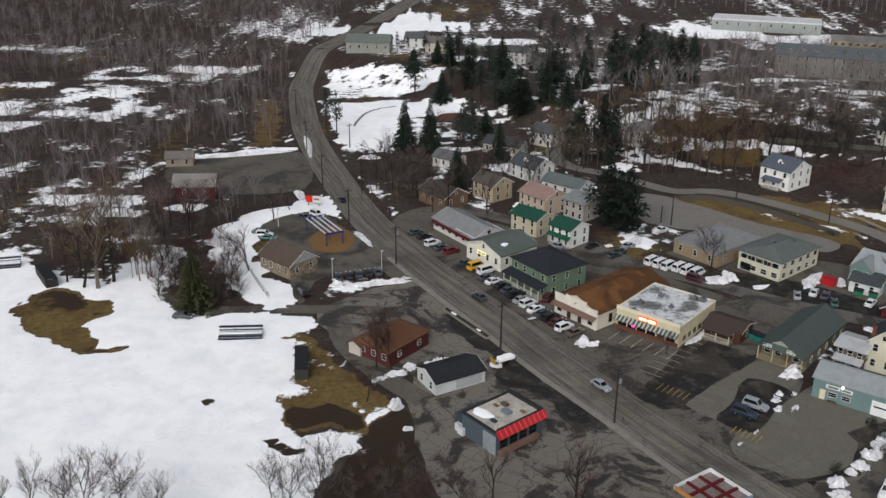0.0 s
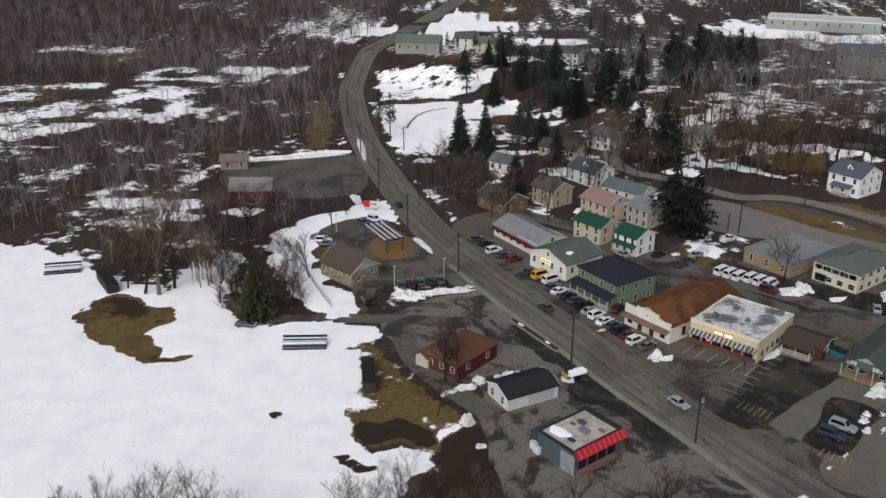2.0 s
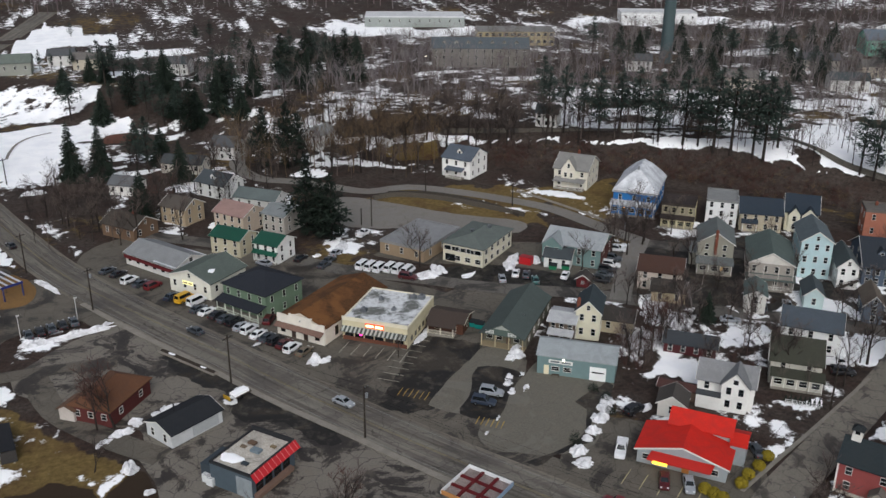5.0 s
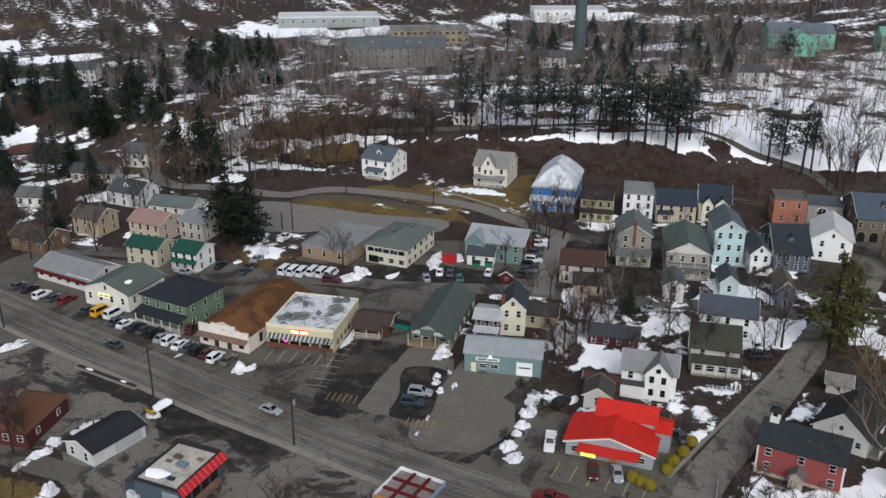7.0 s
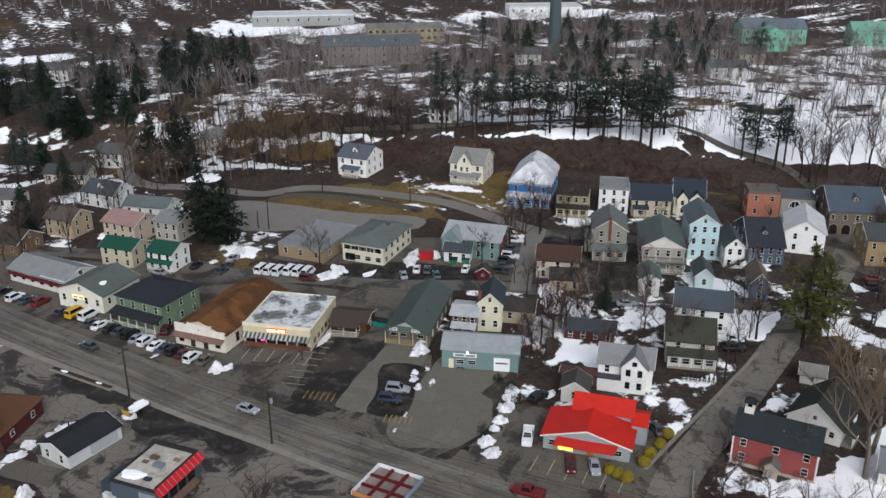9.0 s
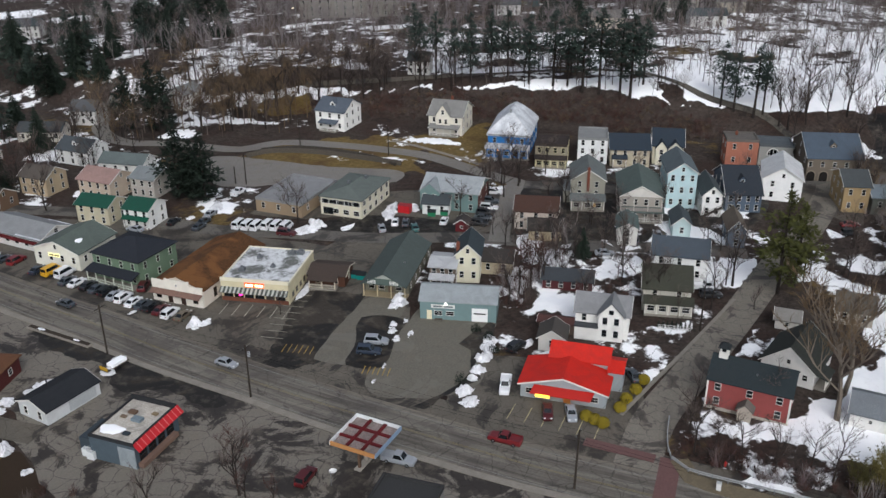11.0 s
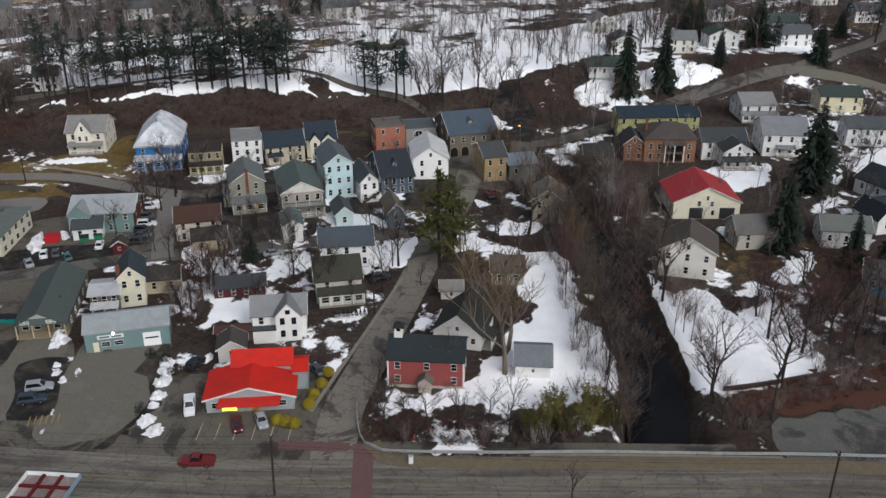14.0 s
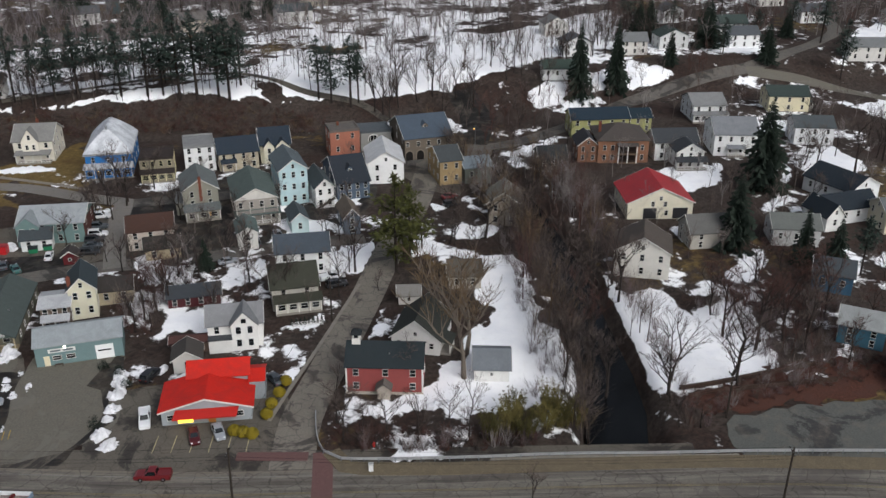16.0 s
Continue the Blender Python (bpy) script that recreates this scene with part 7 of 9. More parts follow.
for k in (-1.35, 1.35):
    part("beam", Shape().box(-3.9, 3.9, k - 0.24, k + 0.24, 4.56, 4.85).mesh("beam", paint("5f191c", 0.7, 0.15, 0.3)), cp, "dark red steel beam")
    part("beam", Shape().box(k - 0.24, k + 0.24, -3.9, 3.9, 4.6, 4.89).mesh("beam", paint("5f191c", 0.7, 0.15, 0.3)), cp, "dark red steel beam")
for k in (-2.2, 2.2):
    part("post", Shape().box(-0.2, 0.2, k - 0.2, k + 0.2, 0, 4.45).mesh("post", paint("6a5546", 0.8)), cp)
part("pump_island", Shape().box(-0.6, 0.6, -3, 3, 0, 0.2).box(-0.35, 0.35, -0.4, 0.4, 0.2, 1.8).mesh("pump_island", paint("a39d94", 0.8)), cp)
# ---- conifers ----
for i, (tx, ty, th) in enumerate(((-14, 319, 20), (-5, 317, 20), (33, 369, 16), (42, 372, 20), (101, 415, 20), (108, 402, 20), (327, 139, 14), (199.5, 50.5, 14), (197.6, 43, 14))):
    conifer(tx, ty, th, SPRUCES, i % 3)
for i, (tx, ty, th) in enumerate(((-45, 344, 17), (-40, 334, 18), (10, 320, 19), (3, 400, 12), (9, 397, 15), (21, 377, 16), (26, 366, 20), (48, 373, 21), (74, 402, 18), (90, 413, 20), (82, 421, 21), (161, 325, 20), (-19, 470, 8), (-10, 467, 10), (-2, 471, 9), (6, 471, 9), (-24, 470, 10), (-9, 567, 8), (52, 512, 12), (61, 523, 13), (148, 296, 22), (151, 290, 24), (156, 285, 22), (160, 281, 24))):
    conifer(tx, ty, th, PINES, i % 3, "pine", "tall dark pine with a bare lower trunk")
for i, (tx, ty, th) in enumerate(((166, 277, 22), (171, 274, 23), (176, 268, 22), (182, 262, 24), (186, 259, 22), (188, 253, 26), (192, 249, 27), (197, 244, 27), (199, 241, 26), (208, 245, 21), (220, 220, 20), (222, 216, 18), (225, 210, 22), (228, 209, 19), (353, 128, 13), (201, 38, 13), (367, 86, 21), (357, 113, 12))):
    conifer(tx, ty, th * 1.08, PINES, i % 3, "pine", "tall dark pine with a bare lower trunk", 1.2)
conifer(-55.8, 187.5, 15.5, SPRUCES, 4, "evergreen", "dense dark olive-green cone-shaped evergreen beside the snowy field", 0.98)
conifer(141, 123, 23, PINES, 3, "pine", "olive-green bushy pine beside the street")
conifer(146, 123, 19, PINES, 3, "pine", "olive-green bushy pine beside the street")
for k in range(8):
    conifer(109.2 + 0.66 * k, 124.4 - 0.55 * k, 1.9 + 0.2 * (k % 2), SPRUCES, k % 3, "evergreen_shrub", "small conical evergreen shrub in a row by the fence", 0.9)
conifer(116, 158, 8, SPRUCES, 2, "evergreen_shrub", "dense dark evergreen shrub in a yard")

for tx, ty, th, tw in ((285, 155, 28, 0.62), (298, 147, 27, 0.6), (241.3, 74, 26, 0.95), (198, 66, 19, 0.95)):
    conifer(tx, ty, th, SPRUCES, 3, "spruce", "broad dense dark green spruce", tw)

for tx, ty, th, tw in ((45.5, 243, 22, 0.95), (51, 237, 19, 1.05), (48.5, 240, 17, 1.0), (47, 311, 21, 0.9), (55, 308, 23, 0.9), (60, 314, 18, 0.95), (30, 366, 21, 0.9), (44, 374, 20, 0.9), (74, 402, 22, 0.9), (88, 414, 23, 0.9), (104, 408, 22, 0.9), (10, 398, 18, 0.9)):
    conifer(tx, ty, th, PINES, 5, "pine", "broad bushy dark green pine", tw)

# ---- bare trees in the village and along the river ----
for tx, ty, th in ((-66, 112, 11), (-62, 113, 10), (-55, 111, 13), (-51, 110, 15), (-47, 111, 14), (-43, 112, 10), (-23, 113, 13), (-19, 114, 12), (-15, 114, 14), (-26, 117, 10), (-10, 116, 9)):
    tree(tx, ty, th, "fine", label="slender grey bare tree with fine twigs beside the snowy field")
for tx, ty, th in ((21, 117, 13), (8, 118, 11), (-3, 120, 6), (-48, 244, 12), (-45, 254, 10), (-48, 209, 12), (-49, 193, 12), (-22, 285, 15), (-16, 274, 14), (-4, 269, 17), (1, 254, 18), (14, 275, 16), (-10, 259, 12), (77, 316, 18), (67, 211, 13), (125, 309, 14), (133, 307, 18), (130, 293, 20), (142, 286, 20), (-14, 148, 8), (67, 217, 10)):
    tree(tx, ty, th, "brown", label="bare deciduous tree with grey-brown twigs")
for tx, ty, th in ((121, 199, 14), (129, 204, 16), (124, 125, 12), (121, 150, 12), (113, 134, 15), (114, 130, 14), (135, 130, 17), (131, 120, 6), (46, 167, 6), (90, 95, 12), (135, 286, 8), (125, 296, 20), (152, 281, 18), (116, 306, 14), (240, 202, 22), (229, 199, 22), (249, 193, 22), (125, 71, 16), (148, 77, 22), (164, 81, 18), (161, 91, 18), (182, 112, 15), (195, 118, 12), (128, 64, 16), (129, 68, 16), (129, 52, 17), (160, 38, 18), (157, 76, 17)):
    tree(tx, ty, th, "brown", label="bare deciduous tree with grey-brown twigs")
for tx, ty, th in ((87, 91, 11), (92, 86, 10), (94, 81, 10), (100, 79, 9), (100, 75, 11), (91, 90, 8), (92, 58, 8), (119, 13, 11), (269, 56, 21), (285, 52, 20), (266, 66, 14), (236, 198, 18), (228, 202, 19), (254, 179, 18), (276, 166, 16), (243, 195, 16), (275, 179, 14), (247, 156, 13), (249, 163, 10), (105, 94, 10), (123, 48, 7), (160, 122, 14), (125, 45, 8)):
    tree(tx, ty, th, "brown", label="bare deciduous tree with grey-brown twigs")
for tx, ty, th in ((-13.5, 167.2, 11), (-11.3, 162.6, 8), (-90, 201, 15), (-10, 161, 14), (-13, 161, 12), (-94, 274, 13), (-68, 231, 14), (-72, 223, 16), (9, 270, 16), (97, 151, 14), (93, 150, 13), (101, 152, 13), (139, 74, 19), (174, 102, 17), (140, 44, 19), (155, 46, 20), (156, 53, 17), (162, 43, 18), (176, 39, 16), (163, 58, 14)):
    tree(tx, ty, th, "red", label="bare tree with reddish-brown twigs")
for tx, ty, th in ((-85, 198, 18), (-79, 201.5, 20), (-88, 204, 19), (-83, 206, 17), (82, 309, 20), (90, 318, 18), (96, 304, 22), (107, 312, 18), (102, 312, 20), (111, 302, 22), (94, 326, 14), (168, 117, 17)):
    tree(tx, ty, th, "tan", label="large bare tree with pale tan limbs", girth=1.25)


for tx, ty, th, tone in ((-70, 211, 12, "brown"), (-64, 201, 11, "brown"), (-67, 230, 13, "red"), (-76, 240, 14, "brown"), (-52, 200, 9, "brown"), (-84, 256, 14, "red"), (-72, 250, 12, "brown"), (-60.5, 244, 11, "brown"), (-66, 194, 10, "red"),
                         (104, 193.5, 11, "brown"), (112, 197.5, 13, "brown"), (119.7, 206, 14, "brown"), (126, 208, 13, "brown"), (116, 199, 12, "brown"), (104, 158, 9, "red"), (110, 160, 10, "brown"), (115.5, 169, 10, "brown"),
                         (134, 131, 10, "brown"), (115, 143, 8, "brown"), (129.5, 172, 8, "brown"), (131, 206, 15, "brown"), (121.5, 170, 8, "brown"), (107, 172, 9, "brown"), (135, 216, 14, "brown"), (141, 208, 12, "brown")):
    tree(tx, ty, th, tone, label="dark bare tree with tangled twigs beside the houses")


# ---- brush ----
def brush(name, spots, label, tones, seed, spread=0.5):
    """Low bare shrubs, joined, too many to count."""
    rnd = np.random.RandomState(seed)
    groups = [([], []) for _ in tones]
    for x, y, h in spots:
        if river_distance(np.array(x), np.array(y)) < 6:
            continue
        vs, fs = groups[rnd.randint(len(tones))]
        z = high(x, y) - 0.15
        for _ in range(26):
            ang, r = rnd.uniform(0, 6.283), rnd.uniform(0.1, spread) * h
            a = (x + rnd.uniform(-0.15, 0.15) * h, y + rnd.uniform(-0.15, 0.15) * h, z)
            b = (a[0] + r * math.cos(ang), a[1] + r * math.sin(ang), z + h * rnd.uniform(0.5, 1))
            for p, q, w in ((a, b, 0.028), (tuple((a[i] + b[i]) / 2 for i in range(3)), (b[0] + rnd.uniform(-0.3, 0.3) * h, b[1] + rnd.uniform(-0.3, 0.3) * h, b[2] - 0.05 * h), 0.02)):
                n = len(vs)
                t = rnd.uniform(0, 3.14)
                dx, dy = w * math.cos(t), w * math.sin(t)
                vs.extend([(p[0] - dx, p[1] - dy, p[2]), (p[0] + dx, p[1] + dy, p[2]), (q[0] + dx * 0.4, q[1] + dy * 0.4, q[2]), (q[0] - dx * 0.4, q[1] - dy * 0.4, q[2])])
                fs.append((n, n + 1, n + 2, n + 3))
    for (vs, fs), tone in zip(groups, tones):
        tagged(new(name, mesh_of(name, vs, fs, tone)), label, "brush", kind="stuff")


BANK = [(100, 300), (150, 262), (170, 246), (190, 225), (204, 205), (214, 210), (212, 224), (190, 250), (150, 282), (112, 308)]
brush("bank_brush", scatter(BANK, 2.6, 21, 1.5, 3.5, 0.8), "brown brush on the steep bank", [TWIG, TWIG_RED], 31, 1.1)
for k, pts in enumerate(([(106, 62), (124, 71), (160, 99), (188, 124), (200, 146), (194, 148), (183, 126), (155, 102), (125, 77), (108, 68)],
                         [(121, 45), (141, 60), (176, 90), (204, 116), (222, 140), (232, 138), (212, 110), (180, 86), (146, 60), (126, 44)],
                         [(86, 92), (97, 79), (108, 66), (106, 62), (96, 72), (85, 88)], [(126, 46), (160, 28), (186, 36), (180, 60), (164, 62), (156, 46), (140, 44)])):
    brush("river_brush", scatter(pts, 2.4, 41 + k, 2.0, 5.0, 0.7), "tangled brown brush along the river", [TWIG, HAZE_RED, TWIG_GREY], 51 + k)
brush("yard_brush", scatter([(90, 144), (104, 156), (98, 164), (86, 152)], 2.0, 61, 2, 4.5, 0.8), "rusty brown brush between the yards", [TWIG_RED, TWIG], 62)
brush("field_brush", scatter([(-66, 190), (-52, 186), (-46, 200), (-56, 214), (-72, 206)], 2.2, 63, 1.5, 4.0, 0.8), "brown brush beside the sports field", [TWIG, TWIG_RED], 64)
brush("field_brush", scatter([(-78, 220), (-68, 232), (-62, 240), (-54, 224), (-49, 208), (-46, 192), (-62, 190), (-68, 205)], 2.4, 87, 2.0, 4.5, 0.85), "dark brown brush round the evergreen", [TWIG, TWIG_RED, BARK], 88, 0.8)
brush("yard_brush", scatter([(94, 152), (104, 150), (120, 160), (116, 170), (104, 164)], 2.2, 89, 2.0, 4.5, 0.8), "dark brown brush behind the yards", [TWIG_RED, BARK], 90, 0.8)
brush("roadside_brush", scatter([(-14, 112), (10, 108), (6, 124), (-6, 134), (-14, 130)], 3.0, 65, 1.5, 3.0, 0.6), "bare brush on the muddy ground", [TWIG_RED, TWIG], 66)
wood_stuff("woods_river", scatter([(118, 72), (150, 96), (184, 124), (204, 152), (222, 164), (230, 146), (206, 112), (176, 86), (146, 62), (140, 66), (168, 92), (150, 92), (126, 70)], 4.4, 71, 8, 15, 0.85), "thin bare trees crowding the river", [TWIG, TWIG_RED, TWIG_TAN], 72, 0.8, 16, 5)
wood_stuff("woods_field", scatter([(-100, 212), (-76, 222), (-60, 236), (-54, 262), (-74, 262), (-100, 240)], 4.5, 73, 7, 13, 0.9), "bare trees between the field and the yard", [TWIG, HAZE_RED, TWIG_GREY], 74, 1.0, 18, 5)


def leafy_bush(x, y, h, r, mat, label, n=90):
    rnd = random.Random(int(x * 11 + y * 5))
    s = Shape()
    for _ in range(n):
        a, q, zz = rnd.uniform(0, 6.28), r * math.sqrt(rnd.random()), rnd.random()
        tuft(s, rnd, Vector((q * math.cos(a), q * math.sin(a), h * (0.12 + 0.8 * zz * math.sqrt(max(0.05, 1 - (q / r) ** 2))))), min(0.5, r * 0.26), 8)
    ob = empty("bush", pose(x, y, high(x, y)), label, "bush", "bushes")
    part("stem", Shape().tube([(0, 0, -0.2), (0, 0, h * 0.4)], [0.12, 0.05], 5).mesh("stem", BARK), ob)
    part("foliage", s.mesh("foliage", mat), ob)


OLIVE = paint("524d28", 0.85, 0.3, 0.4, scale=2)
STRAW = paint("766c3c", 0.85, 0.25, 0.3, scale=2)


def bamboo(x, y, h, r, mat):
    """A clump of arching canes, leafy above, bare and dark at the foot."""
    rnd = random.Random(int(x * 11 + y * 5))
    canes, leaves = Shape(), Shape()
    for _ in range(46):
        a, q = rnd.uniform(0, 6.28), r * 0.55 * math.sqrt(rnd.random())
        top, lean = h * rnd.uniform(0.65, 1.05), rnd.uniform(0.1, 0.55) * r
        p = [Vector((q * math.cos(a), q * math.sin(a), -0.2))]
        for k in (0.4, 0.75, 1.0):
            p.append(Vector(((q + lean * k ** 2) * math.cos(a), (q + lean * k ** 2) * math.sin(a), top * (k - 0.12 * k ** 3))))
        canes.tube(p, [0.03, 0.028, 0.02, 0.008], 3)
        for _ in range(22):
            k = rnd.uniform(0.3, 1.0)
            i = 1 if k < 0.75 else 2
            c = p[i].lerp(p[i + 1], rnd.random()) if k > 0.4 else p[0].lerp(p[1], rnd.uniform(0.75, 1))
            d = Vector((rnd.uniform(-1, 1), rnd.uniform(-1, 1), rnd.uniform(-0.6, 0.5))).normalized() * rnd.uniform(0.3, 0.6)
            n = d.cross(Vector((0, 0, 1))).normalized() * 0.09
            leaves.add([c, c + d * 0.5 + n, c + d, c + d * 0.5 - n], [(0, 1, 2, 3)])
    ob = empty("bamboo", pose(x, y, high(x, y)), "olive-green clump of bamboo on the river bank", "bamboo", "bamboo clumps")
    part("stem", canes.mesh("stem", STRAW), ob)
    part("foliage", leaves.mesh("foliage", mat), ob)


for k, (bx, by) in enumerate(((102.1, 72.0), (104.9, 70.5), (105.8, 67.6), (108.9, 65.7), (111.7, 64.1), (114.9, 63.3), (108.5, 71.5), (113.3, 67.0))):
    bamboo(bx, by, 6.4 + 1.2 * math.sin(k * 2.1), 2.6, (OLIVE, STRAW)[k % 2])


def clipped(x, y, r, mat, label):
    """A shrub cut to a ball: many small leaf sprays on a rounded form."""
    rn = random.Random(int(x * 11 + y * 5))
    sh = Shape()
    for _ in range(420):
        d = Vector((rn.gauss(0, 1), rn.gauss(0, 1), rn.gauss(0.2, 0.9))).normalized()
        c = Vector((0, 0, r * 0.85)) + Vector((d.x, d.y, d.z * 0.85)) * r * rn.uniform(0.8, 1.04)
        e = d.cross(Vector((rn.uniform(-1, 1), rn.uniform(-1, 1), 1))).normalized() * r * 0.16
        g = d.cross(e).normalized() * r * 0.16
        sh.add([c - e - g * 0.3, c + d * 0.08 - g, c + e, c + d * 0.1 + g], [(0, 1, 2, 3)])
    ob = empty("bush", pose(x, y, high(x, y)), label, "bush", "bushes")
    part("stem", Shape().tube([(0, 0, -0.2), (0, 0, r * 0.8)], [0.12, 0.05], 5).mesh("stem", BARK), ob)
    part("foliage", sh.mesh("foliage", mat), ob)


YELLOWISH = paint("8d7d22", 0.85, 0.2, 0.3, scale=2)
for bx, by in ((93.2, 110.2), (89.9, 108.5), (86.7, 107.2), (84.0, 105.6), (77.5, 106.5), (78.1, 105.0), (78.7, 103.5)):
    clipped(bx, by, 1.05, YELLOWISH, "round yellow-green clipped shrub by the restaurant")
for bx, by, bh in ((64.8, 126.4, 3.0), (76, 133, 1.6), (77.5, 137, 2.2), (77, 141, 2.0), (104, 91, 2.4)):
    leafy_bush(bx, by, bh, 1.0, NEEDLE, "dark evergreen shrub beside a snow heap", 90)


# ---- more bare trees between the houses ----
ZONES = (([(-20, 262), (8, 244), (24, 268), (60, 296), (44, 340), (4, 330), (-30, 300)], 10, 101, "brown", 9, 15), ([(60, 290), (86, 284), (110, 300), (90, 340), (60, 350)], 9, 102, "tan", 12, 18),
         ([(88, 148), (112, 150), (140, 158), (128, 172), (104, 168)], 11, 103, "brown", 6, 10), ([(140, 106), (166, 112), (180, 130), (160, 134), (138, 122)], 8, 104, "brown", 8, 14),
         ([(196, 60), (300, 50), (320, 86), (240, 84), (216, 76)], 14, 105, "brown", 8, 14), ([(150, 30), (200, 24), (206, 58), (176, 60), (160, 46)], 8, 106, "red", 8, 14),
         ([(214, 190), (250, 160), (290, 150), (350, 170), (300, 200), (250, 210)], 13, 107, "brown", 10, 16), ([(110, 300), (160, 284), (206, 256), (210, 270), (160, 300), (116, 322)], 7, 108, "brown", 10, 16),
         ([(-6, 112), (30, 100), (40, 108), (20, 124), (-2, 126)], 11, 109, "red", 7, 11), ([(230, 150), (250, 142), (240, 132), (226, 138)], 7, 110, "brown", 8, 13),
         ([(86, 144), (112, 132), (140, 134), (166, 150), (186, 176), (150, 205), (104, 186), (90, 166)], 10, 111, "brown", 7, 12))
HOMES = [(o.matrix_basis.translation.x, o.matrix_basis.translation.y) for o in scene.objects if o.parent is None and "eave" in o]
for outline, gap, seed, tone, h0, h1 in ZONES:
    for tx, ty, th in scatter(outline, gap, seed, h0, h1, 0.85):
        if min(math.hypot(tx - hx, ty - hy) for hx, hy in HOMES) > (5.5 if seed == 111 else 7.5):
            tree(tx, ty, th, tone)


# ---- crowded thin trees ----
def clear(spots, gap):
    return [q for q in spots if min(math.hypot(q[0] - hx, q[1] - hy) for hx, hy in HOMES) > gap]


CROWDS = (("woods_ridge", [(57, 345), (112, 308), (160, 276), (190, 250), (214, 228), (222, 256), (165, 292), (112, 326), (66, 362)], 4.6, 9, 16, 0.8, [BARK, TWIG], "bare trees along the snowy ridge", 1.2),
          ("woods_flat", [(215, 222), (250, 192), (300, 166), (345, 150), (400, 150), (425, 205), (350, 218), (282, 230), (242, 268)], 6.6, 11, 18, 0.75, [BARK, TWIG], "bare trees standing in the snowy flat", 1.0),
          ("woods_far", [(240, 274), (285, 236), (350, 224), (425, 212), (480, 240), (560, 300), (480, 336), (380, 330), (300, 302)], 6.2, 9, 16, 0.85, [TWIG_GREY, TWIG], "bare trees beyond the snowy flat", 1.2),
          ("woods_yard", [(186, 56), (230, 46), (330, 46), (336, 118), (282, 138), (240, 150), (222, 148), (205, 116), (186, 86)], 8.5, 7, 12, 0.6, [TWIG, TWIG_GREY], "bare trees between the houses", 1.0),
          ("woods_yard", [(168, 112), (190, 98), (206, 104), (216, 126), (204, 142), (186, 132)], 3.2, 7, 13, 0.85, [TWIG_GREY, TWIG], "grey bare trees crowding the back yards", 1.0),
          ("woods_yard", [(158, 62), (176, 54), (188, 42), (182, 26), (162, 30), (150, 40), (164, 52)], 3.0, 5, 10, 0.75, [TWIG_RED, TWIG], "rusty brown bare trees beside the blue house", 1.0),
          ("woods_village", [(38, 300), (90, 284), (114, 298), (108, 322), (62, 346), (34, 342)], 4.8, 11, 17, 0.85, [TWIG_TAN, TWIG], "brown bare trees behind the white houses", 1.1),
          ("woods_village", [(-34, 262), (-8, 252), (30, 262), (44, 296), (30, 316), (-24, 312)], 7.0, 8, 14, 0.75, [TWIG, BARK], "bare trees between the village houses", 1.0),
          ("woods_yard", [(84, 146), (110, 136), (140, 134), (166, 150), (152, 176), (120, 176), (92, 166)], 8.0, 7, 12, 0.7, [TWIG, TWIG_GREY], "bare trees in the village yards", 1.0),
          ("woods_yard", [(92, 120), (104, 118), (126, 130), (120, 140), (100, 138)], 7.0, 6, 10, 0.7, [TWIG, TWIG_RED], "bare trees beside the side street", 1.0),
          ("woods_lane", [(232, 158), (262, 148), (300, 138), (330, 124), (350, 120), (340, 136), (300, 152), (262, 166), (236, 176)], 6.0, 8, 13, 0.8, [TWIG, TWIG_RED], "bare trees beside the climbing street", 1.0))
for k, (name, outline, gap, h0, h1, keep, tones, label, stout) in enumerate(CROWDS):
    wood_stuff(name, clear(scatter(outline, gap, 301 + k, h0, h1, keep), 6.5), label, tones, 331 + k, stout, 15, 5)

wood_stuff("woods_tan", [(-73 + 2.2 * math.cos(q * 2.4), 204 + 2.2 * math.sin(q * 2.4), 13 + q % 4) for q in range(7)], "large pale tan bare trees beside the field", [TWIG_TAN, TWIG_GREY], 91, 1.0, 44)
rnd = np.random.RandomState(77)
shore = []
for (ax, ay), (bx, by) in zip(RIVER[:-1], RIVER[1:]):
    run = math.hypot(bx - ax, by - ay)
    nx, ny = -(by - ay) / run, (bx - ax) / run
    if bx < 113:
        continue
    for q in range(int(run * 1.5)):
        t, off = rnd.rand(), rnd.uniform(5, 9.5)
        shore.append((ax + (bx - ax) * t + nx * off, ay + (by - ay) * t + ny * off, rnd.uniform(9, 15)))
        if q % 2 and bx > 130:
            shore.append((ax + (bx - ax) * t - nx * off, ay + (by - ay) * t - ny * off, rnd.uniform(6, 11)))
wood_stuff("woods_shore", shore[::3], "tangled brown bare trees leaning over the river", [TWIG, BARK, TWIG_TAN], 78, 0.8, 20, 5)
brush("fence_brush", scatter([(84.5, 91), (88.5, 83), (96, 74), (103.5, 64), (108, 66), (103, 75), (96, 83), (88, 94)], 1.1, 85, 0.6, 1.9, 0.85), "dark rusty brush behind the rail", [TWIG_RED, BARK], 86, 0.8)
brush("bank_scrub", scatter([(126, 47), (146, 34), (164, 20), (168, 27), (150, 41), (131, 53)], 1.3, 81, 0.5, 1.5, 0.85), "rusty low scrub on the bare bank", [TWIG_RED, TWIG], 82, 0.9)
brush("bank_scrub", scatter([(108, 300), (150, 264), (176, 240), (196, 214), (206, 206), (212, 216), (186, 250), (150, 280), (114, 306)], 2.0, 83, 0.7, 2.2, 0.9), "rusty low scrub on the steep bank", [TWIG_RED, TWIG, TWIG_TAN], 84, 1.7)
